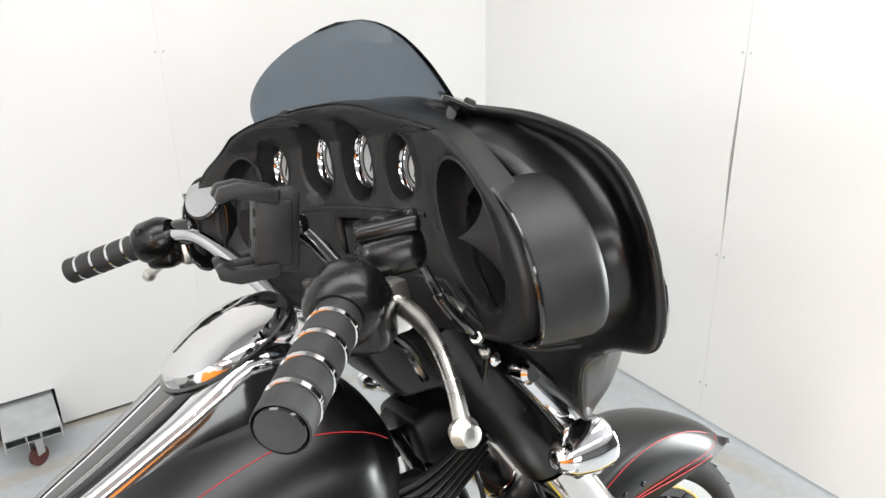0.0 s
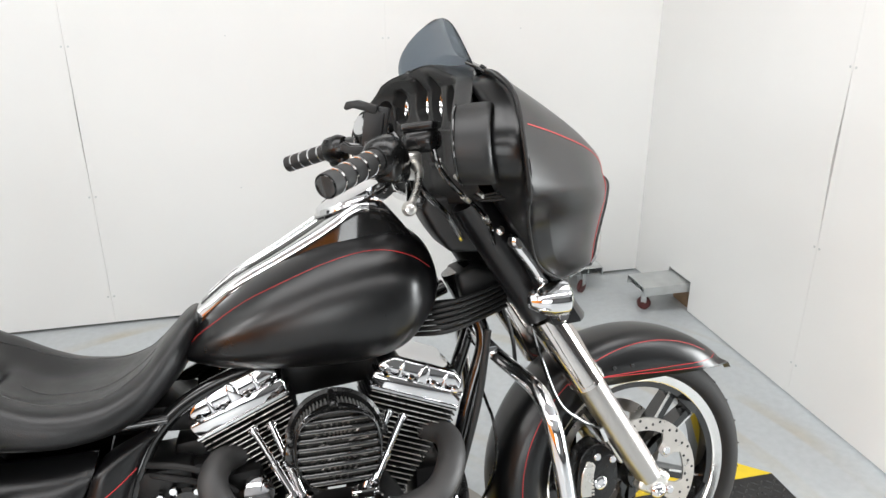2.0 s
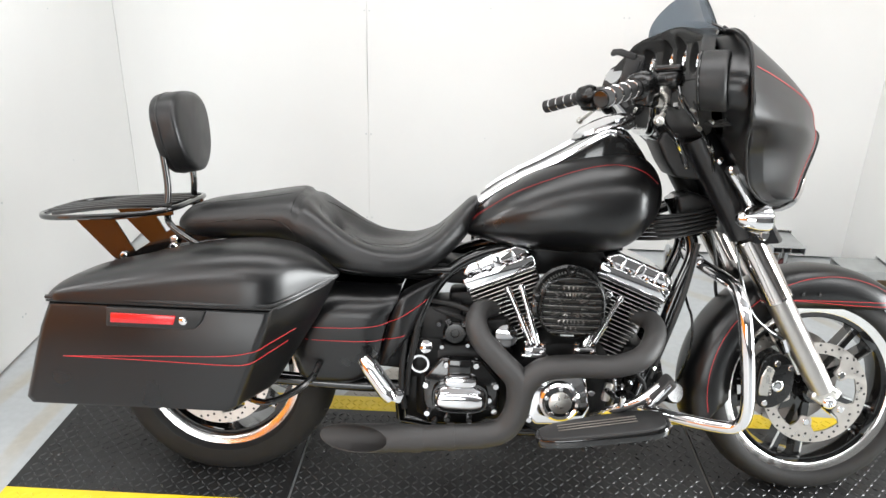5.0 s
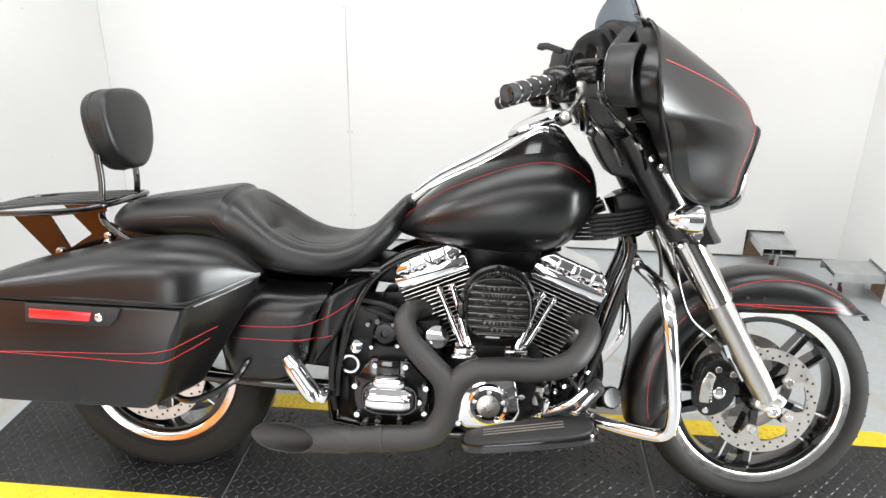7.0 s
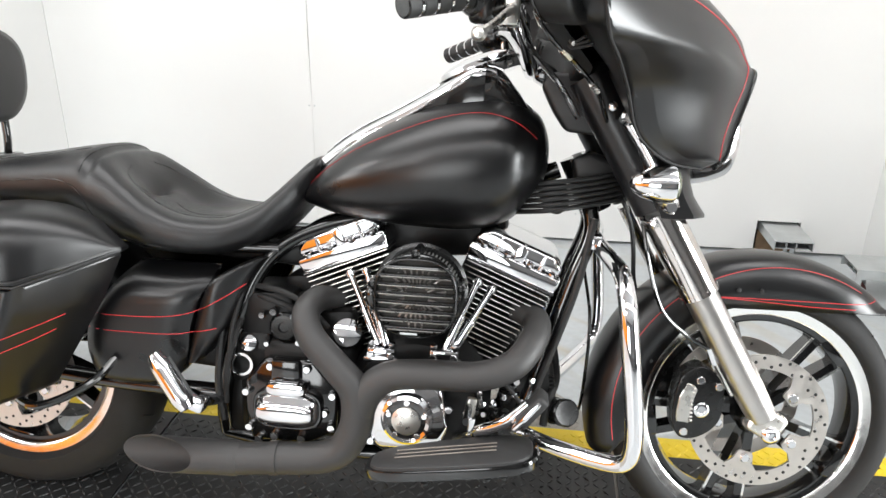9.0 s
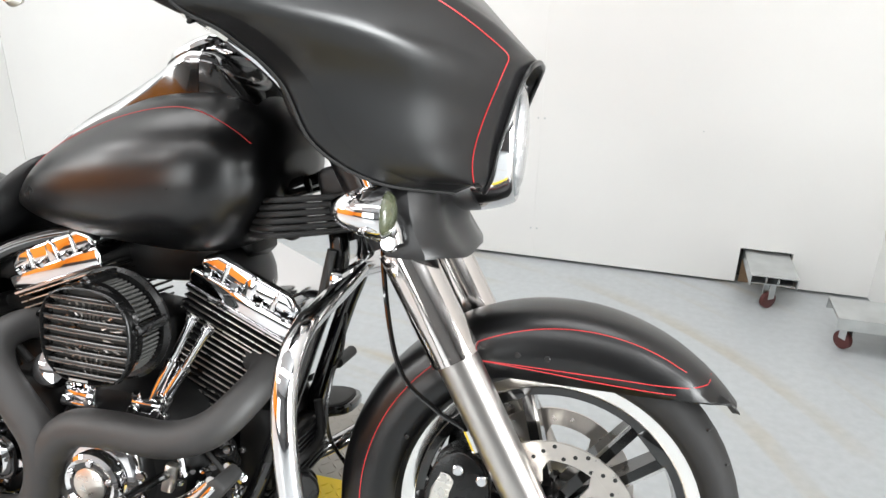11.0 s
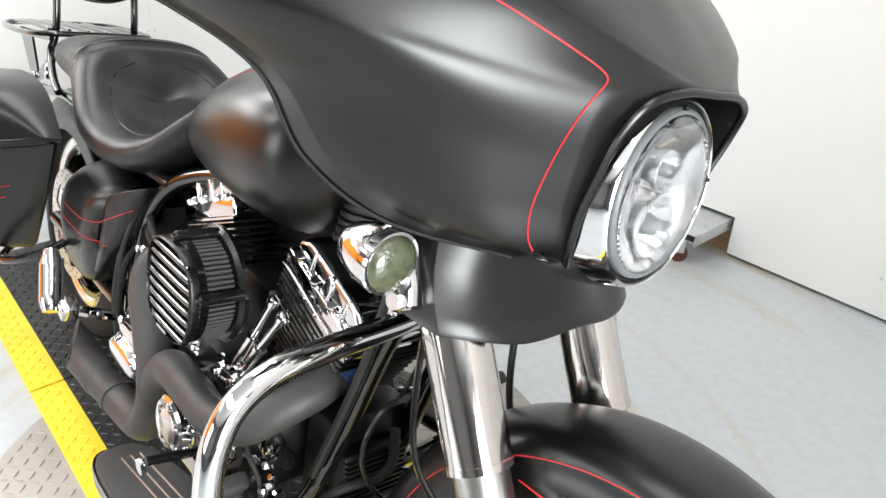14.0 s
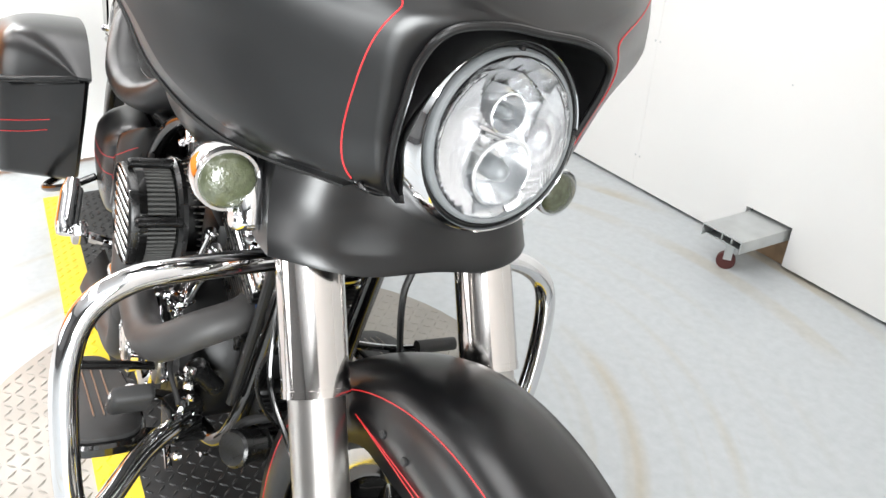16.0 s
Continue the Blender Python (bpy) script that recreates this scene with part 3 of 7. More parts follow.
so.thickness, so.offset = 0.003, -1
shape2 = shape.copy()
shape2.transform(SW)


def steered(pts):
    return [SW @ Vector(p) for p in pts]


for zz in (0.324,):
    pts = [Vector((FX + zz * math.cos(radians(a)), -0.3, AZ + zz * math.sin(radians(a)))) for a in range(192, 52, -7)]
    pinstripe(shape2, steered(pts), fender)
pinstripe(shape2, steered([(1.50, -0.3, 0.577), (1.60, -0.3, 0.577), (1.72, -0.3, 0.576), (1.83, -0.3, 0.575), (1.862, -0.3, 0.586)]), fender)
pinstripe(shape2, steered([(1.50, -0.3, 0.577), (1.60, -0.3, 0.572), (1.70, -0.3, 0.566), (1.80, -0.3, 0.563)]), fender)
pts = [Vector((FX + 0.324 * math.cos(radians(a)), 0.3, AZ + 0.324 * math.sin(radians(a)))) for a in range(192, 52, -7)]
pinstripe(shape2, steered(pts), fender, (0, -1, 0))
bm = bmesh.new()
for x in (1.574, 1.620):
    bolt(bm, (x, -0.088, 0.602), (0, -1, 0), 0.005, 0.003)
bolt(bm, (1.41, -0.088, 0.44), (0, -1, 0), 0.004, 0.003)
each("fender_bolt", bm, PLASTIC, fender, "", SW)

# fork
F0, F1 = Vector((1.274, 0, 0.955)), Vector((1.646, 0, 0.325))
fd = (F1 - F0).normalized()


def fork_at(z, y):
    p = F0 + fd * ((z - F0.z) / fd.z)
    return Vector((p.x, y, p.z))


for s in (-1, 1):
    y = s * 0.129 + 0.014
    leg = bp("fork_leg", tube([fork_at(0.62, y), fork_at(0.40, y), fork_at(0.345, y)], [0.0335, 0.0320, 0.0290], 28, smooth=False), FORK, None, "brushed aluminium fork slider", S)
    top, bot = fork_at(0.76, y), fork_at(0.602, y)
    bp("fork_cover", tube([top, bot], 0.0395, 28, smooth=False), SLEEVE, leg, "polished alloy fork cover", S)
    bp("fork_collar", tube([fork_at(0.606, y), fork_at(0.598, y)], 0.0402, 28, smooth=False), SLEEVE, leg, "", S)
    axle = bmesh.new()
    box((0.070, 0.036, 0.062), Matrix.Translation(fork_at(0.335, y)) @ pose(0, 0, 0, 0, 30, 0), 0.010, 3, axle)
    bp("axle_clamp", axle, BARE, leg, "", S)
    bp("axle_nut", lathe([(0, 0), (0.019, 0), (0.019, 0.008), (0.014, 0.014), (0.008, 0.016), (0.007, 0.010), (0, 0.010)], (FX + 0.001, s * 0.143 + 0.014, AZ - 0.003), (0, s, 0), 20), CHROME, leg, "", S)
    bp("fork_shroud", tube([fork_at(1.02, y), fork_at(0.77, y)], 0.044, 24, smooth=False), DENIM, leg, "satin black upper fork shroud", S)
    # caliper
    kidney = spline([(1.452, 0, 0.348), (1.457, 0, 0.392), (1.468, 0, 0.424), (1.501, 0, 0.446), (1.532, 0, 0.432), (1.552, 0, 0.400), (1.553, 0, 0.345), (1.536, 0, 0.312), (1.503, 0, 0.291), (1.472, 0, 0.291), (1.457, 0, 0.313), (1.452, 0, 0.348)], 4)[:-1]
    bp("brake_caliper", prism([(p.x, p.z) for p in kidney], s * 0.074, s * 0.126, 0.007, 3), SATIN, leg, "black four-piston brake caliper", SW)
for s in (-1, 1):
    y = s * 0.127
    # caliper details sit on the outer face
    bm = prism([(1.477, 0.410), (1.490, 0.407), (1.498, 0.396), (1.491, 0.372), (1.487, 0.350), (1.486, 0.325), (1.459, 0.327), (1.4595, 0.352), (1.463, 0.380)], y, y + s * 0.004, 0.0015, 1)
    for k in range(9):
        box((0.006, 0.005, 0.005), pose(1.4885 + 0.0011 * (k - 4) ** 2 / 4 * (1 if k > 4 else 0.3), y + s * 0.003, 0.330 + 0.0085 * k), 0.001, 1, bm)
    cal_parent = [o for o in bike.children if o.name.startswith("fork_leg")][0 if s < 0 else 1]
    bp("caliper_plate", bm, BARE, cal_parent, "knurled silver caliper insert", SW)
    bm = bmesh.new()
    for dx, dz in ((-0.012, 0.042), (-0.038, -0.070), (0.026, 0.030)):
        bolt(bm, (1.515 + dx, y, 0.375 + dz), (0, s, 0), 0.009, 0.006)
    lathe([(0, 0), (0.0155, 0), (0.0155, 0.004), (0.012, 0.006), (0.009, 0.006), (0.008, 0.004), (0, 0.004)], (1.509, y, 0.354), (0, s, 0), 20, bm)
    each("caliper_bolt", bm, CHROME, cal_parent, "", SW)
    bm = bmesh.new()
    for p, r in (((1.545, 0.470), 0.016), ((1.556, 0.442), 0.014), ((1.588, 0.395), 0.014), ((1.60, 0.37), 0.012)):
        lathe([(0, 0), (r, 0), (r, 0.012), (r * 0.7, 0.016), (0, 0.016)], (p[0], s * 0.108, p[1]), (0, s, 0), 14, bm)
    box((0.040, 0.018, 0.11), Matrix.Translation((1.562, s * 0.104, 0.435)) @ pose(0, 0, 0, 0, -30, 0), 0.006, 2, bm)
    each("caliper_mount", bm, BARE, cal_parent, "", SW)
# brake hose
hose = bp("brake_hose", tube([(1.36, -0.10, 0.86), (1.36, -0.115, 0.74), (1.40, -0.135, 0.58), (1.46, -0.125, 0.515), (1.51, -0.118, 0.485), (1.525, -0.112, 0.455)], 0.0042, 8), GLOSS, None, "thin black brake hose", S)
bp("hose_fitting", tube([(1.512, -0.118, 0.487), (1.528, -0.112, 0.452)], 0.0075, 10), CHROME, hose, "", S)
bp("sensor_wire", tube([(1.33, 0.03, 0.80), (1.37, 0.06, 0.72), (1.38, 0.05, 0.66), (1.39, 0.06, 0.58), (1.42, 0.07, 0.50)], 0.005, 8), PLASTIC, hose, "", S)

# tank
TX = [0.648, 0.662, 0.70, 0.78, 0.88, 0.98, 1.06, 1.11, 1.145, 1.165, 1.176]
TB = [0.740, 0.729, 0.715, 0.702, 0.693, 0.690, 0.697, 0.716, 0.752, 0.79, 0.835]
TT = [0.752, 0.775, 0.824, 0.886, 0.940, 0.976, 0.988, 0.984, 0.962, 0.930, 0.880]
TW = [0.048, 0.078, 0.116, 0.157, 0.183, 0.196, 0.196, 0.186, 0.161, 0.128, 0.066]
xs = [0.648 + (1.176 - 0.648) * (0.5 - 0.5 * math.cos(math.pi * k / 34)) for k in range(35)]


def eased(x, ys):
    """A run along the tank with its bends spread out."""
    d = min(0.045, x - TX[0], TX[-1] - x)
    return sum(smooth_at(x + d * f, TX, ys) for f in (-1, -0.66, -0.33, 0, 0.33, 0.66, 1)) / 7


rings = [oval(x, 0, 0, eased(x, TW), eased(x, TB), eased(x, TT), 2.2, 44) for x in xs]
bm = skin(rings)
shape = bm.copy()
tank = bp("fuel_tank", bm, DENIM, None, "satin black fuel tank with red pinstripes", None, 60)
for s in (-1, 1):
    sub = tank.modifiers.new("soft", "SUBSURF") if s < 0 else None
    if sub:
        sub.levels = sub.render_levels = 1
    pinstripe(shape, [(0.665, s * 0.6, 0.768), (0.70, s * 0.6, 0.803), (0.784, s * 0.6, 0.861), (0.890, s * 0.6, 0.908), (0.96, s * 0.6, 0.932), (1.021, s * 0.6, 0.944), (1.07, s * 0.6, 0.942), (1.114, s * 0.6, 0.926), (1.15, s * 0.6, 0.898)], tank, (0, -s, 0), r=0.0006)

# chrome console along the top of the tank
CX = [0.672, 0.76, 0.86, 0.94, 0.985, 1.02, 1.06, 1.10, 1.135, 1.155]
CZ = [0.822, 0.890, 0.945, 0.992, 1.022, 1.040, 1.036, 0.996, 0.945, 0.905]
CW = [0.036, 0.052, 0.066, 0.082, 0.094, 0.098, 0.097, 0.092, 0.080, 0.066]
rings = []
for k in range(29):
    x = 0.672 + (1.155 - 0.672) * k / 28
    z, w = smooth_at(x, CX, CZ), smooth_at(x, CX, CW)
    rings.append([Vector((x, y * w, z - d)) for y, d in ((-1, 0.075), (-1, 0.026), (-0.975, 0.016), (-0.92, 0.008), (-0.8, 0.002), (-0.5, 0.0), (0, -0.001), (0.5, 0.0), (0.8, 0.002), (0.92, 0.008), (0.975, 0.016), (1, 0.026), (1, 0.075))])
console = bp("tank_console", skin(rings), CHROME, None, "polished chrome tank console", None, 50)
for y in (-1, 1):
    rings = [[Vector((x, y * (smooth_at(x, CX, CW) + e), smooth_at(x, CX, CZ) - d)) for e, d in ((-0.004, 0.022), (0.002, 0.022), (0.003, 0.028), (0.003, 0.078), (-0.004, 0.078))] for x in np.linspace(0.675, 1.04, 15)]
    bp("console_skirt", skin(rings), GLOSS, console, "black side skirt of the console")
mid = Vector((1.016, 0, 1.040))
ax = Vector((-0.42, 0, 1)).normalized()
bp("filler_door", lathe([(0, -0.03), (0.086, -0.03), (0.088, -0.008), (0.080, 0.006), (0.060, 0.015), (0.03, 0.020), (0, 0.0215)], mid, ax, 40), CHROME, console, "round chrome fuel door")
bp("door_band", lathe([(0.084, -0.014), (0.0905, -0.012), (0.0905, -0.006), (0.084, -0.004)], mid, ax, 40, closed=True), GLOSS, console, "black ring round the fuel door")
rings = []
for k in range(13):
    x = 1.040 + 0.119 * k / 12
    z, w = smooth_at(x, CX, CZ) + 0.0015, smooth_at(x, CX, CW) + 0.002
    rings.append([Vector((x, y * w, z - d)) for y, d in ((-1, 0.080), (-1, 0.024), (-0.95, 0.012), (-0.84, 0.003), (-0.5, 0), (0.5, 0), (0.84, 0.003), (0.95, 0.012), (1, 0.024), (1, 0.080))])
bp("console_front", skin(rings), GLOSS, console, "black front panel of the console", None, 40)
rings = []
for k in range(21):
    x = 0.695 + 0.265 * k / 20
    z = smooth_at(x, CX, CZ) + 0.0035
    w = 0.80 * smooth_at(x, CX, CW) * math.sin(math.pi * (0.10 + 0.62 * k / 20)) ** 0.4
    rings.append([Vector((x, y * w, z - d)) for y, d in ((-1, 0.007), (-0.85, 0), (-0.2, -0.001), (0.2, -0.001), (0.85, 0), (1, 0.007))])
bp("console_inlay", skin(rings), GLOSS, console, "black inlay down the middle of the console", None, 40)
for y in (-1, 1):
    bp("inlay_trim", tube([(x, y * 0.40 * smooth_at(x, CX, CW), smooth_at(x, CX, CZ) + 0.0048) for x in np.linspace(0.71, 0.94, 9)], 0.0022, 6, smooth=False), CHROME, console)

# seat
SX = [-0.135, -0.10, -0.04, 0.06, 0.15, 0.20, 0.245, 0.30, 0.36, 0.43, 0.50, 0.57, 0.63, 0.672, 0.690]
ST = [0.752, 0.786, 0.804, 0.820, 0.836, 0.842, 0.828, 0.795, 0.756, 0.728, 0.718, 0.738, 0.792, 0.832, 0.838]
SB = [0.710, 0.700, 0.696, 0.692, 0.690, 0.668, 0.640, 0.622, 0.614, 0.612, 0.618, 0.640, 0.690, 0.745, 0.790]
SW = [0.080, 0.110, 0.130, 0.142, 0.155, 0.165, 0.176, 0.190, 0.198, 0.196, 0.184, 0.158, 0.118, 0.080, 0.058]
rings = []
for k in range(97):
    x = -0.135 + 0.825 * k / 96
    w, zb, zt = smooth_at(x, SX, SW), smooth_at(x, SX, SB), smooth_at(x, SX, ST)
    if k in (0, 96):
        w, zt = w * 0.8, zt - 0.004
    ring = []
    for j in range(72):
        a = 2 * math.pi * j / 72
        c, s = math.cos(a), math.sin(a)
        yy = w * math.copysign(abs(c) ** 0.72, c)
        zz = (zt + zb) / 2 + (zt - zb) / 2 * math.copysign(abs(s) ** 0.80, s)
        # the rider's place is dished and rolled at its rim
        if s > 0:
            q = abs(yy) / w
            # deep pan inside a rolled rim, steep under the bolster
            inside = min(1.0, max(0.0, (0.90 - q) / 0.62))
            inside = inside * inside * (3 - 2 * inside)
            zz -= inside * smooth_at(x, [0.215, 0.245, 0.295, 0.36, 0.43, 0.50, 0.57, 0.60], [0.0, 0.018, 0.048, 0.052, 0.036, 0.020, 0.004, 0.0])
            zz -= 0.006 * math.exp(-(((q - 0.80) / 0.16) ** 2)) * math.exp(-(((x - 0.40) / 0.08) ** 2))
            # buttoned dimple with short creases
            r2 = ((x - 0.292) / 0.012) ** 2 + ((yy + 0.004) / 0.034) ** 2
            zz -= 0.042 * math.exp(-r2) + 0.010 * math.exp(-(((x - 0.305) / 0.018) ** 2)) * math.exp(-((yy / 0.075) ** 2))
            zz -= 0.012 * math.exp(-(((x - 0.216) / 0.010) ** 2))
        ring.append(Vector((x, yy, zz)))
    rings.append(ring)
bm = skin(rings)
shape = bm.copy()
seat = bp("seat", bm, LEATHER, None, "stitched black vinyl two-up seat", None, 70)
sub = seat.modifiers.new("soft", "SUBSURF")
sub.levels = sub.render_levels = 1


def stitch(pts, toward, lift=0.0005):
    path = on_surface(shape, pts, toward, 8, lift)
    if len(path) > 2:
        bp("seat_seam", tube(path, 0.0010, 5, smooth=False), SATIN, seat, "stitched seam")


stitch([(-0.09, -0.6, 0.745), (0.05, -0.6, 0.762), (0.15, -0.6, 0.768), (0.20, -0.6, 0.745), (0.235, -0.6, 0.69), (0.30, -0.6, 0.655), (0.40, -0.6, 0.640)], (0, 1, 0))
stitch([(-0.09, -0.07, 2), (0.02, -0.085, 2), (0.14, -0.095, 2), (0.19, -0.09, 2)], (0, 0, -1))
stitch([(0.20, -0.16, 2), (0.205, -0.08, 2), (0.205, 0, 2), (0.205, 0.08, 2), (0.20, 0.16, 2)], (0, 0, -1))
stitch([(0.255, -0.05, 2), (0.275, -0.095, 2), (0.33, -0.125, 2), (0.42, -0.137, 2), (0.52, -0.125, 2), (0.60, -0.075, 2)], (0, 0, -1))
stitch([(0.345, -0.02, 2), (0.40, -0.035, 2), (0.50, -0.04, 2), (0.60, -0.03, 2)], (0, 0, -1))
stitch([(0.255, 0.05, 2), (0.275, 0.095, 2), (0.33, 0.125, 2), (0.42, 0.137, 2), (0.52, 0.125, 2), (0.60, 0.075, 2)], (0, 0, -1))

# backrest and luggage rack
rings = []
for k in range(13):
    t = -1 + 2 * k / 12
    d = 0.036 * (1 - abs(t) ** 4) ** 0.5 + 0.001
    f = (1 - abs(t) ** 6) ** 0.25 * 0.16 + 0.84 if abs(t) < 1 else 0.84
    ring = []
    for j in range(36):
        a = 2 * math.pi * j / 36
        c, s = math.cos(a), math.sin(a)
        y = 0.128 * math.copysign(abs(c) ** 0.80, c) * (1.0 + 0.22 * s - 0.06 * s * s)
        z = 0.112 * math.copysign(abs(s) ** 0.78, s)
        ring.append(Vector((t * 0.038, y * f, z * f)))
    rings.append(ring)
bm = skin(rings)
back = bp("backrest", bm, LEATHER, None, "padded black vinyl passenger backrest", pose(-0.140, 0.0, 0.983, 0, -9, 0), 70)
bp("backrest_piping", tube([pose(-0.140, 0.0, 0.983, 0, -9, 0) @ Vector((-0.012, 0.127 * math.copysign(abs(math.cos(a)) ** 0.80, math.cos(a)) * (1 + 0.22 * math.sin(a) - 0.06 * math.sin(a) ** 2), 0.111 * math.copysign(abs(math.sin(a)) ** 0.78, math.sin(a)))) for a in (2 * math.pi * k / 48 for k in range(49))], 0.003, 6, smooth=False), LEATHER, back)
for s in (-1, 1):
    y = s * 0.095
    bp("backrest_strut", tube([(-0.160, y, 0.93), (-0.150, y, 0.84), (-0.152, y * 1.05, 0.77), (-0.135, y * 1.2, 0.735), (-0.06, y * 1.35, 0.69), (0.0, y * 1.4, 0.665)], 0.0092, 12), GLOSS, back, "gloss black bent strut")
rack = bp("luggage_rack", tube([(-0.515, 0.0, 0.752), (-0.50, -0.10, 0.750), (-0.43, -0.150, 0.752), (-0.22, -0.150, 0.768), (-0.13, -0.115, 0.784), (-0.12, 0, 0.79), (-0.13, 0.115, 0.792), (-0.22, 0.150, 0.784), (-0.43, 0.150, 0.766), (-0.50, 0.10, 0.758), (-0.515, 0.0, 0.752)], 0.0075, 10), GLOSS, None, "gloss black slatted luggage rack")
for k in range(6):
    y = -0.115 + 0.046 * k
    x0 = -0.505 + 0.05 * (abs(y) / 0.120) ** 3
    bp("rack_slat", tube([(x0, y, 0.757), (-0.30, y, 0.780), (-0.135, y, 0.792)], 0.0056, 8), GLOSS, rack)
for s in (-1, 1):
    for outline in ([(-0.405, 0.752), (-0.300, 0.764), (-0.232, 0.652), (-0.262, 0.630), (-0.295, 0.640)], [(-0.262, 0.632), (-0.236, 0.662), (-0.120, 0.738), (-0.098, 0.726), (-0.112, 0.688)], [(-0.405, 0.753), (-0.130, 0.782), (-0.130, 0.766), (-0.30, 0.745)]):
        bp("rack_bracket", prism(outline, s * 0.112, s * 0.118), GLOSS, rack, "flat black side plate of the rack")
    bm = bmesh.new()
    for x, z in ((-0.126, 0.700), (-0.128, 0.680), (-0.266, 0.650)):
        lathe([(0, 0), (0.011, 0), (0.011, 0.006), (0.007, 0.010), (0, 0.010)], (x, s * 0.119, z), (0, s, 0), 12, bm)
    each("rack_bolt", bm, CHROME, rack)

# saddlebags


def saddlebag(s, label):
    """A hard case: lower body, lid, reflector and latch."""
    low_out = [(-0.325, 0.592), (-0.350, 0.53), (-0.398, 0.345), (-0.385, 0.330), (0.105, 0.330), (0.127, 0.345), (0.200, 0.54), (0.214, 0.592)]
    low_in = [(-0.335, 0.592), (-0.360, 0.53), (-0.408, 0.345), (-0.395, 0.330), (0.150, 0.330), (0.175, 0.345), (0.290, 0.54), (0.335, 0.640)]

    def shell(stations):
        rows = []
        for y, a, b, t, f in stations:
            pts = [(p[0] + (q[0] - p[0]) * t, p[1] + (q[1] - p[1]) * t) for p, q in zip(a, b)]
            cx, cz = sum(p[0] for p in pts) / len(pts), sum(p[1] for p in pts) / len(pts)
            rows.append([Vector((cx + (x - cx) * f, s * y, cz + (z - cz) * f)) for x, z in pts])
        return skin(rows)

    body = shell(((0.225, low_in, low_in, 0, 0.96), (0.235, low_in, low_in, 0, 1.0), (0.265, low_in, low_out, 0.12, 1.0), (0.313, low_in, low_out, 0.50, 1.0), (0.373, low_in, low_out, 0.93, 1.0), (0.392, low_in, low_out, 1.0, 0.99), (0.400, low_out, low_out, 0, 0.965), (0.402, low_out, low_out, 0, 0.93)))
    bmesh.ops.recalc_face_normals(body, faces=body.faces)
    bmesh.ops.bevel(body, geom=[e for e in body.edges if abs(e.verts[0].co.y - e.verts[1].co.y) > 0.02], offset=0.010, segments=3, affect="EDGES", profile=0.5, clamp_overlap=True)
    shape = body.copy()
    ob = bp("saddlebag", body, DENIM, None, label, None, 40)
    rows = []
    for k in range(33):
        x = -0.335 + 0.675 * (0.5 - 0.5 * math.cos(math.pi * k / 32))
        yo = smooth_at(x, [-0.335, -0.325, -0.30, 0.16, 0.20, 0.25, 0.30, 0.340], [0.370, 0.390, 0.403, 0.405, 0.398, 0.352, 0.295, 0.250])
        low = smooth_at(x, [-0.335, 0.15, 0.215, 0.26, 0.340], [0.5965, 0.5965, 0.5970, 0.6120, 0.644])
        top = smooth_at(x, [-0.335, -0.31, -0.147, 0.052, 0.150, 0.215, 0.275, 0.320, 0.340], [0.606, 0.634, 0.682, 0.726, 0.734, 0.728, 0.704, 0.668, 0.650])
        ring = [Vector((x, s * 0.222, low)), Vector((x, s * yo, low))]
        for n in range(13):
            a = math.pi / 2 * n / 12
            ring.append(Vector((x, s * (0.222 + (yo - 0.222) * math.cos(a) ** 0.48), low + 0.008 + (top - low - 0.008) * math.sin(a) ** 0.66)))
        rows.append(ring)
    bp("lid", skin(rows), DENIM, ob, "satin black saddlebag lid", None, 40)
    bp("lid_seam", tube([(-0.328, s * 0.396, 0.594), (0.0, s * 0.402, 0.594), (0.212, s * 0.398, 0.594), (0.262, s * 0.333, 0.612), (0.335, s * 0.245, 0.641)], 0.003, 8, smooth=False), DARK, ob, "dark seam under the lid")
    bp("lid_lip", tube([(-0.330, s * 0.394, 0.602), (0.0, s * 0.4035, 0.602), (0.200, s * 0.399, 0.602), (0.214, s * 0.394, 0.603), (0.262, s * 0.336, 0.620), (0.335, s * 0.248, 0.649)], 0.0052, 10, smooth=False), DENIM, ob, "rolled lower lip of the lid")
    bp("reflector_bezel", prism([(-0.178, 0.588), (0.058, 0.588), (0.048, 0.560), (0.030, 0.540), (-0.180, 0.540)], s * 0.393, s * 0.412, 0.004), PLASTIC, ob, "black reflector housing")
    bp("reflector", prism([(-0.166, 0.575), (-0.012, 0.573), (-0.018, 0.551), (-0.168, 0.551)], s * 0.406, s * 0.4145, 0.002), REDLENS, ob, "red side reflector")
    bp("latch", lathe([(0, 0), (0.010, 0), (0.010, 0.004), (0.006, 0.006), (0, 0.006)], (0.006, s * 0.411, 0.562), (0, s, 0), 14), CHROME, ob, "chrome lock")
    t = (0, -s, 0)
    pinstripe(shape, [(-0.292, s * 0.6, 0.458), (-0.10, s * 0.6, 0.466), (0.09, s * 0.6, 0.474), (0.16, s * 0.6, 0.486), (0.20, s * 0.6, 0.500), (0.245, s * 0.6, 0.520)], ob, t, per=5)
    pinstripe(shape, [(-0.292, s * 0.6, 0.458), (-0.10, s * 0.6, 0.456), (0.10, s * 0.6, 0.452), (0.15, s * 0.6, 0.456), (0.19, s * 0.6, 0.470), (0.225, s * 0.6, 0.488)], ob, t, per=5)
    return ob


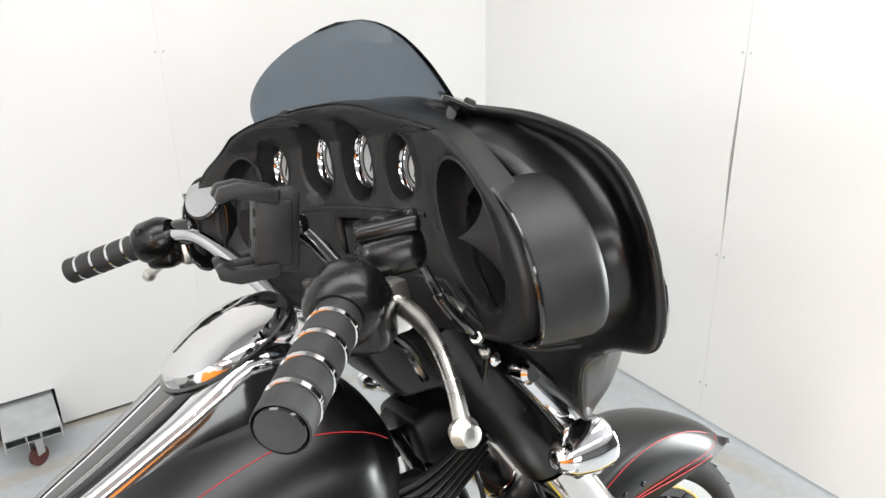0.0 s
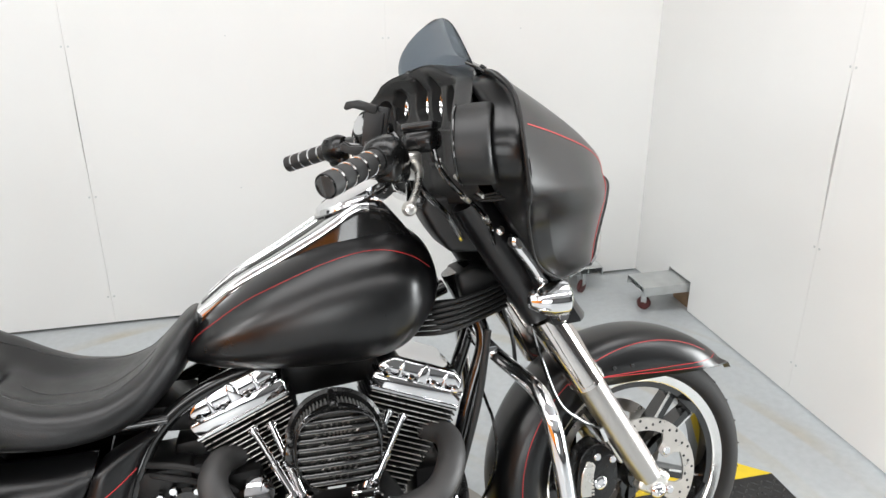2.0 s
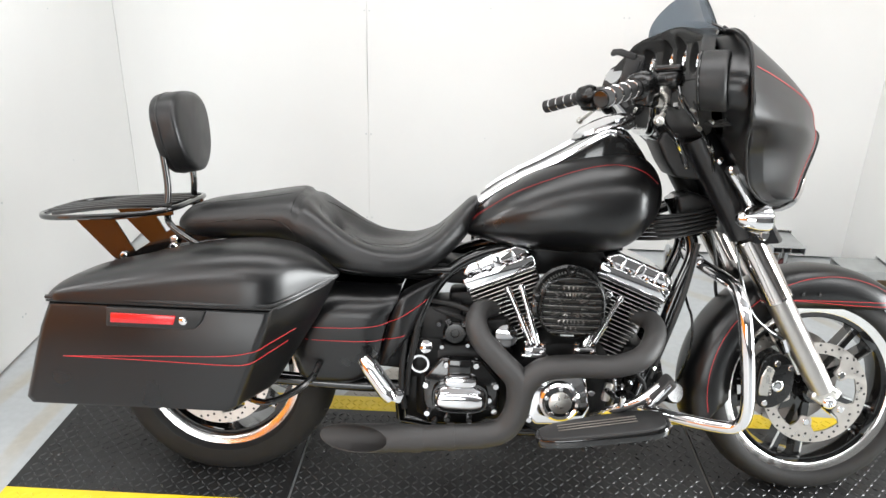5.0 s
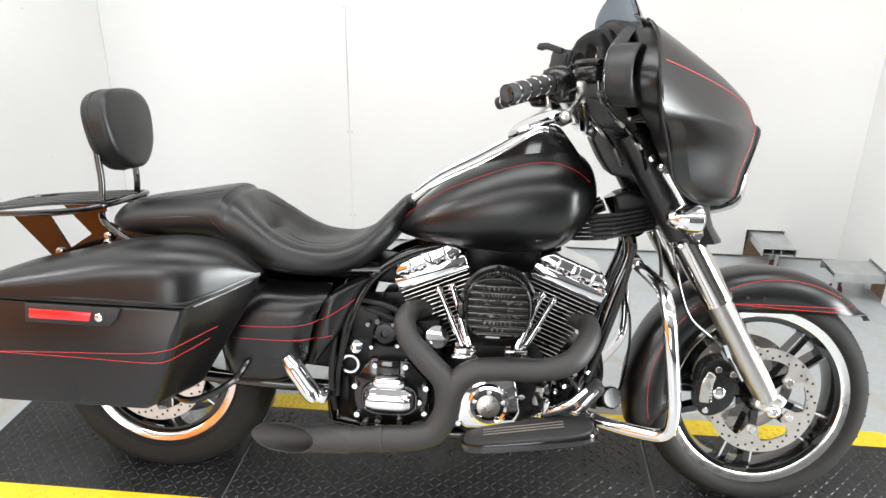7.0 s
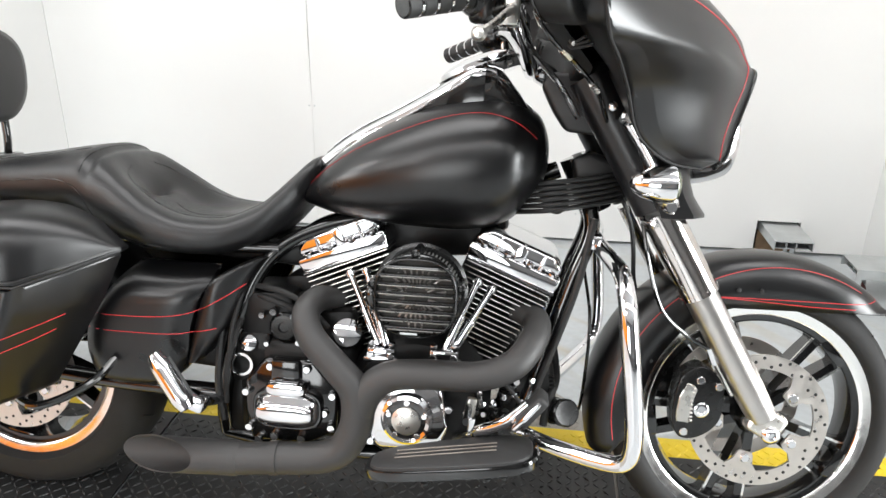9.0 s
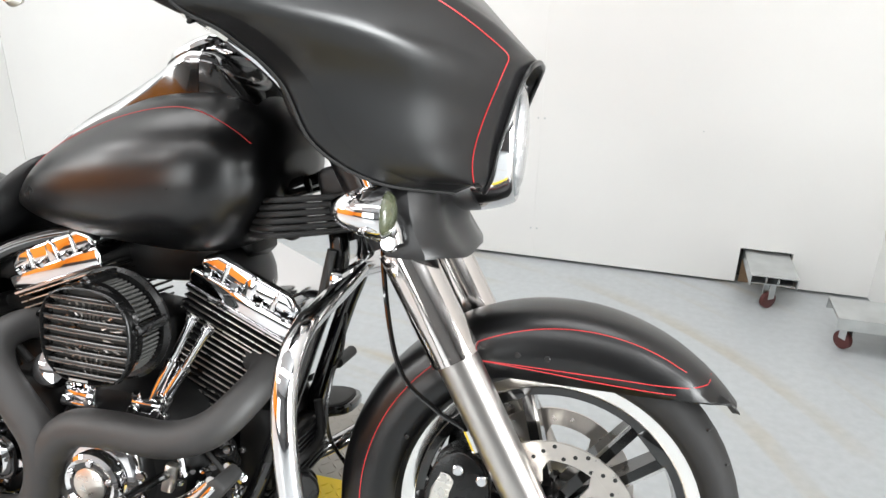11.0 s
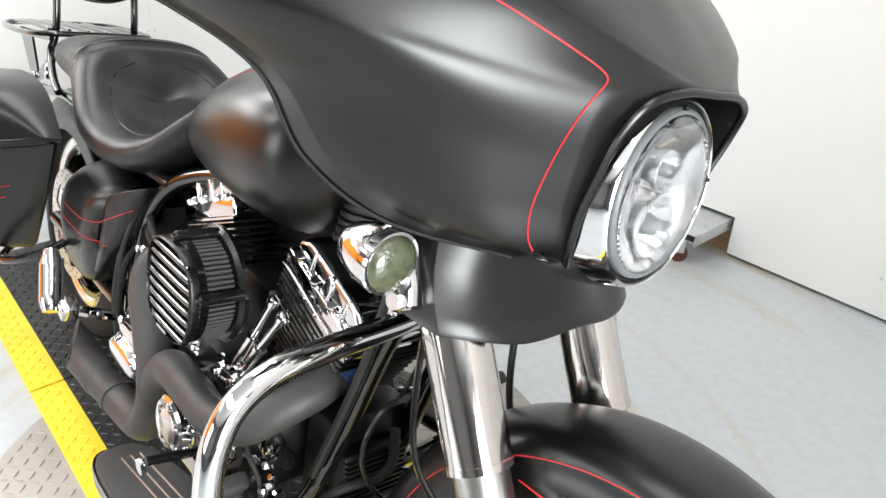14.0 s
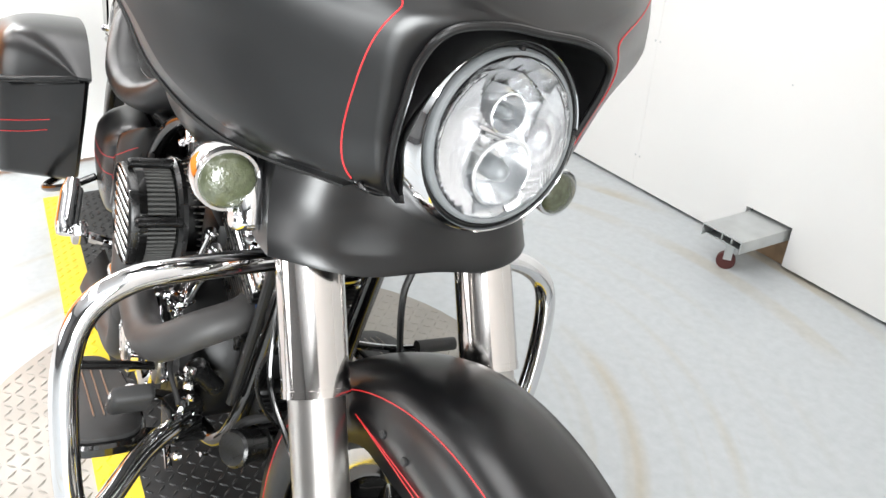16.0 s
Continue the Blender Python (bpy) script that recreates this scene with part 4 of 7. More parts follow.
saddlebag(-1, "satin black hard saddlebag with red stripes")
saddlebag(1, "satin black hard saddlebag with red stripes")
bp("bag_guard", tube([(0.08, -0.25, 0.320), (0.16, -0.30, 0.318), (0.22, -0.29, 0.335), (0.27, -0.25, 0.365), (0.285, -0.20, 0.395)], 0.009, 10), GLOSS, None, "gloss black bag guard rail")
bp("bag_guard", tube([(0.08, 0.25, 0.320), (0.16, 0.30, 0.318), (0.22, 0.29, 0.335), (0.27, 0.25, 0.365), (0.285, 0.20, 0.395)], 0.009, 10), GLOSS, None, "gloss black bag guard rail")
# rear fender and side covers
rings = []
for k in range(25):
    a = radians(10 + 165 * k / 24)
    R = 0.362
    rings.append([Vector((RX + r * math.cos(a), y, ARZ + r * math.sin(a))) for r, y in ((0.25, -0.105), (R - 0.04, -0.105), (R - 0.008, -0.075), (R, 0), (R - 0.008, 0.075), (R - 0.04, 0.105), (0.25, 0.105))])
fen = bp("rear_fender", skin(rings, closed=False), DENIM, None, "satin black rear fender", None, 50)
so = fen.modifiers.new("thick", "SOLIDIFY")
so.thickness = 0.003
for s in (-1, 1):
    # one smooth panel: its top rolls in under the seat, its front sweeps up along the frame
    rows = []
    for k in range(25):
        v = k / 24
        z = 0.330 + 0.270 * v
        back = smooth_at(z, [0.330, 0.345, 0.41, 0.47, 0.535, 0.585, 0.600], [0.246, 0.226, 0.212, 0.222, 0.262, 0.300, 0.312])
        fore = smooth_at(z, [0.330, 0.36, 0.405, 0.467, 0.53, 0.575, 0.600], [0.375, 0.415, 0.438, 0.448, 0.466, 0.488, 0.492])
        bulge = smooth_at(z, [0.330, 0.345, 0.40, 0.49, 0.530, 0.560, 0.582, 0.600], [0.170, 0.188, 0.198, 0.206, 0.205, 0.194, 0.172, 0.130])
        row = [Vector((back, s * 0.12, z))]
        for n in range(13):
            u = n / 12
            row.append(Vector((back + (fore - back) * u, s * (bulge - 0.020 * abs(2 * u - 1) ** 5), z)))
        row.append(Vector((fore, s * 0.12, z)))
        rows.append(row)
    b = skin(rows)
    shape = b.copy()
    cover = bp("side_cover", b, DENIM, None, "satin black side cover with red stripes", None, 55)
    rows = []
    for k in range(21):
        z = 0.395 + 0.230 * k / 20
        back = smooth_at(z, [0.395, 0.445, 0.50, 0.55, 0.575, 0.600, 0.625], [0.440, 0.450, 0.462, 0.480, 0.492, 0.530, 0.590])
        fore = smooth_at(z, [0.395, 0.445, 0.48, 0.53, 0.564, 0.60, 0.625], [0.462, 0.498, 0.524, 0.548, 0.563, 0.584, 0.602])
        rows.append([Vector((back, s * 0.10, z)), *[Vector((back + (fore - back) * u, s * (0.190 - 0.012 * abs(2 * u - 1) ** 4 - 0.40 * max(0.0, back + (fore - back) * u - 0.50)), z)) for u in np.linspace(0, 1, 9)], Vector((fore, s * 0.10, z))])
    b2 = skin(rows)
    join(shape, b2.copy())
    bp("frame_cover", b2, DENIM, cover, "", None, 45)
    for pts in (((0.248, 0.493), (0.366, 0.496), (0.435, 0.503), (0.47, 0.513), (0.52, 0.541), (0.562, 0.570)), ((0.222, 0.459), (0.35, 0.459), (0.42, 0.460), (0.448, 0.462), (0.507, 0.475))):
        pinstripe(shape, [(x, s * 0.6, z) for x, z in pts], cover, (0, -s, 0), per=5)

# engine
crank = bp("engine", lathe([(0, -0.16), (0.125, -0.16), (0.150, -0.13), (0.155, 0.12), (0.13, 0.16), (0, 0.16)], (0.930, 0, 0.335), (0, -1, 0), 36), FIN, None, "black air-cooled V-twin engine with chrome covers")


def cylinder(foot, top, name):
    """Finned barrel and head, with its chrome rocker box."""
    foot, top = Vector(foot), Vector(top)
    up = (top - foot).normalized()
    across = Vector((0, 1, 0)).cross(up)
    rot = Matrix((across, Vector((0, 1, 0)), up)).transposed().to_4x4()
    L = (top - foot).length

    def at(h):
        return Matrix.Translation(foot + up * h) @ rot

    bp(name, box((0.100, 0.105, L), at(L / 2), 0.02, 2), FIN, crank, "black finned cylinder")

    def fin(h, w, d, edge):
        bp("cooling_fin", box((w, d, 0.0042), at(h), 0.0018, 1), FIN, crank)
        bp("fin_edge", box((w * edge, 0.0018, 0.0022), at(h) @ pose(0, -d / 2 - 0.0004, 0.0), 0, 1), BARE, crank, "bare machined fin edge")

    for k in range(14):
        f = k / 13
        fin(0.020 + (L - 0.068) * f, 0.112 + 0.062 * f, 0.150 + 0.030 * f, 0.94)
    for k in range(4):
        fin(L - 0.036 + 0.0115 * k, 0.196, 0.196, 0.96)
    # two-tier chrome rocker box with proud bands and pocketed bolts
    low = [(-0.098, 0.0), (0.098, 0.0), (0.102, 0.020), (0.101, 0.034), (-0.101, 0.034), (-0.102, 0.020)]
    b = prism(low, -0.099, 0.099, 0.005, 3)
    b.transform(at(L + 0.006))
    bp("rocker_box", b, CHROME, crank, "polished chrome rocker box", None, 40)
    lid = [(-0.096, 0.035), (0.096, 0.035), (0.095, 0.056), (0.070, 0.074), (-0.070, 0.074), (-0.095, 0.056)]
    b = prism(lid, -0.092, 0.092, 0.010, 4)
    b.transform(at(L + 0.006))
    bp("rocker_lid", b, CHROME, crank, "polished chrome rocker lid", None, 40)
    for dx, wd in ((-0.046, 0.012), (0.052, 0.012), (0.004, 0.026)):
        b = prism([(dx - wd / 2, 0.030), (dx + wd / 2, 0.030), (dx + wd / 2 - 0.002, 0.062), (dx, 0.0745), (dx - wd / 2 + 0.002, 0.062)], -0.0955, 0.0955, 0.004, 3)
        b.transform(at(L + 0.006))
        bp("rocker_rib", b, CHROME, crank)
    b = prism([(-0.100, -0.003), (0.100, -0.003), (0.100, 0.003), (-0.100, 0.003)], -0.1015, 0.1015, 0.001, 1)
    b.transform(at(L + 0.006))
    bp("rocker_flange", b, CHROME, crank)
    b = bmesh.new()
    for dx in (-0.074, -0.022, 0.028, 0.078):
        for y in (-0.092, 0.092):
            bolt(b, at(L + 0.038) @ Vector((dx, y * 1.01, 0)), up - Vector((0, 0.5 if y < 0 else -0.5, 0)), 0.0085, 0.011)
    each("rocker_bolt", b, CHROME, crank)


cylinder((0.853, 0, 0.400), (0.762, 0, 0.616), "rear_cylinder")
cylinder((1.022, 0, 0.393), (1.108, 0, 0.606), "front_cylinder")
# pushrod tubes with their lifter blocks
for a, b2 in (((0.846, -0.145, 0.455), (0.775, -0.125, 0.606)), ((0.862, -0.148, 0.455), (0.811, -0.125, 0.614)), ((0.984, -0.148, 0.446), (1.050, -0.125, 0.606)), ((0.998, -0.145, 0.440), (1.080, -0.125, 0.592))):
    a, b2 = Vector(a), Vector(b2)
    tube_ob = bp("pushrod_tube", tube([a, a.lerp(b2, 0.45), a.lerp(b2, 0.46), b2], [0.0095, 0.0095, 0.0072, 0.0072], 14, smooth=False), CHROME, crank, "chrome pushrod tube")
    for f in (0.03, 0.47, 0.95):
        c = a.lerp(b2, f)
        bp("tube_collar", lathe([(0.007, -0.005), (0.0112, -0.004), (0.0112, 0.004), (0.007, 0.005)], c, b2 - a, 14, closed=True), CHROME, tube_ob)
for x, z in ((0.855, 0.440), (0.986, 0.444)):
    block = bp("lifter_block", box((0.060, 0.050, 0.026), pose(x, -0.142, z), 0.006, 2), CHROME, crank, "chrome lifter block")
    for dx in (-0.022, 0.022):
        bp("block_bolt", bolt(bmesh.new(), (x + dx, -0.158, z + 0.012), (0, -0.3, 1), 0.008, 0.012), CHROME, block)
        bp("block_bolt", bolt(bmesh.new(), (x + dx, -0.167, z - 0.002), (0, -1, 0), 0.008, 0.008), CHROME, block)
    bp("block_ear", box((0.074, 0.020, 0.012), pose(x, -0.160, z - 0.012), 0.004, 2), CHROME, block)
# cam cover
CC = Vector((0.922, -0.16, 0.322))
bp("cam_cover", prism([(0.835, 0.275), (0.86, 0.245), (0.985, 0.250), (1.005, 0.30), (0.990, 0.385), (0.93, 0.425), (0.86, 0.405), (0.838, 0.34)], -0.150, -0.205, 0.012, 3), CHROME, crank, "chrome cam cover")
bp("cam_cover_ring", lathe([(0.030, 0.044), (0.050, 0.044), (0.054, 0.050), (0.053, 0.062), (0.047, 0.066), (0.030, 0.060)], CC, (0, -1, 0), 40, closed=True), CHROME, crank, "chrome ring of the cam cover")
bp("cam_cover_inset", lathe([(0, 0.05), (0.047, 0.05), (0.047, 0.0635), (0, 0.0635)], CC, (0, -1, 0), 36), GLOSS, crank)
bp("timer_plate", lathe([(0, 0.055), (0.030, 0.055), (0.030, 0.066), (0.026, 0.068), (0, 0.068)], CC, (0, -1, 0), 32), BARE, crank, "brushed round timer plate")
bm = bmesh.new()
for k in range(5):
    a = radians(90 + 72 * k)
    bolt(bm, CC + Vector((0.0385 * math.cos(a), -0.0630, 0.0385 * math.sin(a))), (0, -1, 0), 0.0065, 0.005)
for x, z in ((0.845, 0.262), (0.995, 0.262), (1.005, 0.345), (0.985, 0.395), (0.85, 0.40)):
    bolt(bm, (x, -0.200, z), (0, -1, 0), 0.009, 0.008)
each("cover_bolt", bm, CHROME, crank)
# gearbox and its cover
gear = bp("gearbox", box((0.27, 0.28, 0.23), pose(0.665, 0.0, 0.335), 0.03, 3), FIN, None, "black gearbox with a chrome clutch cover")
bp("gearbox_cover", prism([(0.560, 0.285), (0.575, 0.220), (0.70, 0.222), (0.765, 0.255), (0.768, 0.350), (0.715, 0.412), (0.605, 0.412), (0.560, 0.36)], -0.135, -0.168, 0.010, 3), GLOSS, gear, "gloss black gearbox side cover")
def stadium(cx, cz, hw, hh, n=36, p=3.2):
    return [(cx + hw * math.copysign(abs(math.cos(a)) ** (2 / p), math.cos(a)), cz + hh * math.copysign(abs(math.sin(a)) ** (2 / p), math.sin(a))) for a in (2 * math.pi * k / n for k in range(n))]


def stacked(c, tiers):
    """A stepped, rounded casting: (half width, half height, depth) from the wall out."""
    return skin([[Vector((x, y, z)) for x, z in stadium(c[0], c[1], hw, hh)] for hw, hh, y in tiers])


bp("clutch_flange", stacked((0.660, 0.306), ((0.076, 0.046, -0.165), (0.076, 0.046, -0.182), (0.073, 0.043, -0.186))), GLOSS, gear, "black flange round the clutch cover")
bp("clutch_cover", stacked((0.660, 0.305), ((0.069, 0.038, -0.18), (0.069, 0.038, -0.190), (0.064, 0.034, -0.197), (0.062, 0.030, -0.199), (0.062, 0.024, -0.206), (0.059, 0.019, -0.211), (0.050, 0.012, -0.213))), CHROME, gear, "polished chrome clutch cover")
bp("clutch_top", stacked((0.660, 0.355), ((0.044, 0.017, -0.165), (0.044, 0.017, -0.192), (0.040, 0.013, -0.199), (0.032, 0.007, -0.201))), CHROME, gear, "small chrome inspection cover")
bp("breather_box", box((0.062, 0.02, 0.05), pose(0.655, -0.175, 0.390), 0.006, 2), GLOSS, gear)
bm = bmesh.new()
for x, z in ((0.566, 0.335), (0.572, 0.255), (0.592, 0.226), (0.628, 0.238), (0.687, 0.238), (0.738, 0.300), (0.753, 0.268), (0.755, 0.340), (0.700, 0.396), (0.620, 0.396)):
    bolt(bm, (x, -0.168, z), (0, -1, 0), 0.0095, 0.012)
each("cover_bolt", bm, CHROME, gear)
bp("oil_filler", lathe([(0, 0), (0.02, 0), (0.022, 0.012), (0.018, 0.020), (0.006, 0.026), (0, 0.026)], (0.560, -0.13, 0.43), (0.1, -1, 0.3), 10), CHROME, gear, "chrome filler cap")
bm = lathe([(0, 0), (0.024, 0), (0.024, 0.018), (0.019, 0.022), (0, 0.022)], (0.572, -0.10, 0.462), (0, -1, 0.1), 9)
for k in range(9):
    a = 2 * math.pi * k / 9
    lathe([(0, 0), (0.0075, 0), (0.006, 0.02), (0, 0.022)], (0.572 + 0.018 * math.cos(a), -0.112, 0.462 + 0.018 * math.sin(a)), (0, -1, 0.1), 8, bm)
bp("chrome_cap", bm, CHROME, gear, "knurled chrome cap")
bp("starter_end", lathe([(0, 0), (0.030, 0), (0.033, 0.010), (0.033, 0.026), (0.026, 0.032), (0.012, 0.032), (0.010, 0.026), (0, 0.026)], (0.640, -0.118, 0.474), (0, -1, 0.05), 28), GLOSS, gear, "round black starter end cap")
bp("starter_ring", lathe([(0.020, 0), (0.026, 0), (0.026, 0.006), (0.020, 0.006)], (0.548, -0.150, 0.388), (0, -1, 0), 24, closed=True), CHROME, gear, "chrome ring round a black plug")
bm = bmesh.new()
for x, z, r in ((0.595, 0.386, 0.010), (0.626, 0.404, 0.009), (0.699, 0.404, 0.010), (0.596, 0.503, 0.008), (0.621, 0.512, 0.009), (0.664, 0.505, 0.008), (0.675, 0.447, 0.007), (0.606, 0.440, 0.007)):
    bolt(bm, (x, -0.150, z), (0, -1, 0), r, 0.012)
each("case_bolt", bm, CHROME, gear)
for pts in ([(0.56, -0.12, 0.54), (0.61, -0.145, 0.535), (0.67, -0.140, 0.51), (0.70, -0.13, 0.46)], [(0.575, -0.13, 0.56), (0.64, -0.15, 0.555), (0.69, -0.15, 0.53), (0.735, -0.14, 0.48)], [(0.545, -0.13, 0.50), (0.535, -0.16, 0.45), (0.520, -0.165, 0.38), (0.515, -0.16, 0.30)]):
    bp("loom", tube(pts, 0.0065, 10), RUBBER, gear, "black cable loom")
# clutter between engine and frame: black blocks added to keep the gaps dark
clut = bmesh.new()
rnd = random.Random(4)
for x, y, z, sx, sy, sz in ((0.60, -0.06, 0.50, 0.12, 0.16, 0.10), (0.72, -0.05, 0.46, 0.14, 0.14, 0.10), (0.56, -0.08, 0.40, 0.10, 0.12, 0.12), (0.80, 0.0, 0.25, 0.5, 0.2, 0.06), (0.93, 0.03, 0.672, 0.34, 0.10, 0.10), (1.14, 0.0, 0.36, 0.07, 0.16, 0.16), (0.93, -0.04, 0.52, 0.10, 0.12, 0.14), (0.46, 0, 0.42, 0.2, 0.2, 0.14), (0.55, 0, 0.63, 0.3, 0.16, 0.06), (0.535, -0.02, 0.30, 0.07, 0.22, 0.20), (0.62, -0.09, 0.45, 0.10, 0.05, 0.08), (0.645, -0.085, 0.475, 0.19, 0.06, 0.13), (0.70, -0.03, 0.545, 0.16, 0.10, 0.07)):
    box((sx, sy, sz), pose(x, y, z, 0, rnd.uniform(-6, 6), 0), 0.015, 2, clut)
each("engine_filler", clut, FIN, crank, "black filler block added in the dark gaps round the engine")
bm = bmesh.new()
for k in range(11):
    z = 0.245 + 0.011 * k
    box((0.016, 0.16, 0.006), pose(1.160, 0.0, z), 0.002, 1, bm)
each("cooler_fin", bm, FIN, crank)
bp("oil_filter", lathe([(0, 0), (0.036, 0), (0.038, 0.01), (0.038, 0.07), (0.034, 0.08), (0, 0.08)], (1.10, 0, 0.27), (1, 0, 0.15), 24), GLOSS, crank)
bp("horn_cover", lathe([(0, 0), (0.035, 0), (0.03, 0.02), (0, 0.03)], (0.775, -0.13, 0.468), (0.2, -1, 0.4), 24), CHROME, crank, "round chrome cover")
bp("plug_connector", box((0.03, 0.060, 0.045), pose(1.170, -0.070, 0.527, 15, 20, 0), 0.008, 3), BLUE, crank, "blue plastic connector")
reg = bp("regulator", box((0.045, 0.115, 0.085), pose(1.190, -0.014, 0.352, 0, -8, 0), 0.008, 2), FIN, crank, "finned black regulator")
for k in range(9):
    bp("regulator_fin", box((0.016, 0.112, 0.004), pose(1.219 - 0.0012 * k, -0.014, 0.318 + 0.0085 * k, 0, -8, 0), 0.001, 1), FIN, reg)
bp("horn", lathe([(0, 0), (0.030, 0), (0.030, 0.004), (0.027, 0.008), (0.027, 0.040), (0.030, 0.044), (0.030, 0.058), (0.026, 0.062), (0, 0.060)], (1.222, -0.066, 0.305), (0.42, -0.85, 0.30), 28), SATIN, crank, "round black horn")
bp("hose_end", lathe([(0, 0), (0.016, 0), (0.016, 0.05), (0.019, 0.052), (0.019, 0.066), (0.013, 0.070), (0, 0.070)], (1.115, -0.112, 0.345), (0.12, -0.58, 0.76), 18), SATIN, crank, "black rubber hose end")
unit = bp("junction_box", box((0.045, 0.055, 0.080), pose(1.105, -0.160, 0.290, 8, 8, 20), 0.006, 2), SATIN, crank, "ribbed black junction box")
for k in range(5):
    bp("junction_rib", box((0.004, 0.050, 0.004), pose(1.128, -0.153, 0.262 + 0.013 * k, 8, 8, 20), 0.001, 1), SATIN, unit)
for pts, r, mat in (([(1.20, -0.105, 0.285), (1.205, -0.098, 0.325), (1.215, -0.075, 0.349), (1.225, -0.02, 0.354), (1.225, 0.008, 0.375), (1.215, 0.013, 0.43)], 0.0085, RUBBER), ([(1.270, -0.01, 0.61), (1.280, -0.047, 0.557), (1.282, -0.088, 0.530), (1.282, -0.107, 0.475), (1.282, -0.083, 0.409), (1.285, -0.01, 0.325), (1.285, 0.04, 0.27)], 0.0036, SATIN), ([(1.06, -0.16, 0.42), (1.12, -0.19, 0.40), (1.15, -0.18, 0.35), (1.13, -0.17, 0.27), (1.05, -0.17, 0.23)], 0.004, RUBBER)):
    bp("hose", tube(pts, r, 10), mat, crank, "black rubber hose")
rnd = random.Random(9)
bm = bmesh.new()
for k in range(26):
    p = Vector((rnd.uniform(1.04, 1.17), rnd.uniform(-0.18, -0.12), rnd.uniform(0.23, 0.42)))
    bolt(bm, p, (rnd.uniform(-0.2, 0.8), -1, rnd.uniform(0, 0.5)), rnd.uniform(0.005, 0.009), rnd.uniform(0.008, 0.016))
each("engine_bolt", bm, CHROME, crank)
for pts in ([(1.03, -0.165, 0.43), (1.06, -0.185, 0.40), (1.07, -0.185, 0.35)], [(1.09, -0.175, 0.29), (1.12, -0.185, 0.255), (1.17, -0.19, 0.235)]):
    bp("linkage_rod", tube(pts, 0.006, 10), CHROME, crank, "chrome linkage rod")
# round louvred air cleaner
AC = Vector((0.935, -0.157, 0.586))
air = bp("air_cleaner", lathe([(0, 0.0), (0.094, 0.0), (0.096, 0.008), (0.090, 0.014), (0, 0.014)], AC, (0, -1, 0), 48), SATIN, None, "black louvred air cleaner with pleated filter")
bm = bmesh.new()
for k in range(64):
    a = 2 * math.pi * k / 64
    box((0.006, 0.056, 0.0036), Matrix.Translation(AC + Vector((0.080 * math.cos(a), -0.045, 0.078 * math.sin(a)))) @ pose(0, 0, 0, 0, -math.degrees(a), 0), 0, 1, bm)
lathe([(0.0, 0.015), (0.0745, 0.015), (0.0745, 0.072), (0, 0.072)], AC, (0, -1, 0), 40, bm)
bp("filter_pleats", bm, material("filter_cloth", (0.055, 0.055, 0.052), 0.8, spread=0.2), air, "grey pleated filter element")
def face_half(z):
    return 0.079 * max(0.0, 1 - abs(z / 0.078) ** 3.2) ** (1 / 2.6)


rim_pts = [(0.082 * math.copysign(abs(math.cos(a)) ** 0.74, math.cos(a)), 0.079 * math.copysign(abs(math.sin(a)) ** 0.74, math.sin(a))) for a in (2 * math.pi * k / 48 for k in range(48))]
rows = [[AC + Vector((x * f, y, z * f)) for x, z in rim_pts] for y, f in ((-0.072, 0.95), (-0.072, 1.0), (-0.083, 1.0), (-0.087, 0.985), (-0.088, 0.96), (-0.083, 0.95), (-0.072, 0.95))]
bp("cover_frame", skin(rows, caps=False), SATIN, air, "black rounded cover frame", None, 50)
for k in range(8):
    z = -0.0630 + 0.0176 * k
    half = face_half(z) * 0.98
    prof = [(-0.0040, -0.076), (-0.0040, -0.0860), (-0.0028, -0.0875), (0.0028, -0.0875), (0.0040, -0.0860), (0.0040, -0.076)]
    rows = [[AC + Vector((x, y + 0.004 * (abs(x) / 0.085) ** 4, z + dz)) for dz, y in prof] for x in np.linspace(-half, half, 9)]
    bp("louvre", skin(rows), GLOSS, air, "gloss black louvre bar with a bare lower edge")
    rows = [[AC + Vector((x, y + 0.004 * (abs(x) / 0.085) ** 4, z + dz)) for dz, y in ((-0.0042, -0.0865), (-0.0024, -0.0880), (-0.0012, -0.0880), (-0.0042, -0.0840))] for x in np.linspace(-half * 0.94, half * 0.94, 9)]
    bp("louvre_edge", skin(rows), WORN, air, "bare metal edge")
bp("cover_back", lathe([(0, 0.066), (0.078, 0.066), (0.078, 0.069), (0, 0.069)], AC, (0, -1, 0), 40), DARK, air)
star = bmesh.new()
for k in range(28):
    a = 2 * math.pi * k / 28
    tube([AC + Vector((r * math.cos(a), -0.0715, r * math.sin(a))) for r in (0.024, 0.060)], 0.0024, 5, bm=star)
each("star_spoke", star, WORN, air)
for a0 in (14, 92, 166, 270):
    a = radians(a0)
    band = box((0.010, 0.058, 0.016), Matrix.Translation(AC + Vector((0.083 * math.cos(a), -0.045, 0.081 * math.sin(a)))) @ pose(0, 0, 0, 0, -a0, 0), 0.002, 1)
    bp("filter_strap", band, GLOSS, air)
bp("filter_band", lathe([(0.0815, 0.060), (0.0850, 0.060), (0.0850, 0.072), (0.0815, 0.072)], AC, (0, -1, 0), 48, closed=True), GLOSS, air, "black end band of the filter")
bp("makers_bar", box((0.034, 0.001, 0.004), Matrix.Translation(AC + Vector((-0.010, -0.0892, -0.0715)))), ZINC, air, "pale bar in place of small writing")
bm = bmesh.new()
for a in (92, 14, 166):
    p = AC + Vector((0.090 * math.cos(radians(a)), -0.070, 0.086 * math.sin(radians(a))))
    lathe([(0, -0.060), (0.009, -0.060), (0.009, 0.006), (0.006, 0.010), (0.004, 0.006), (0, 0.006)], p, (0, -1, 0), 12, bm)
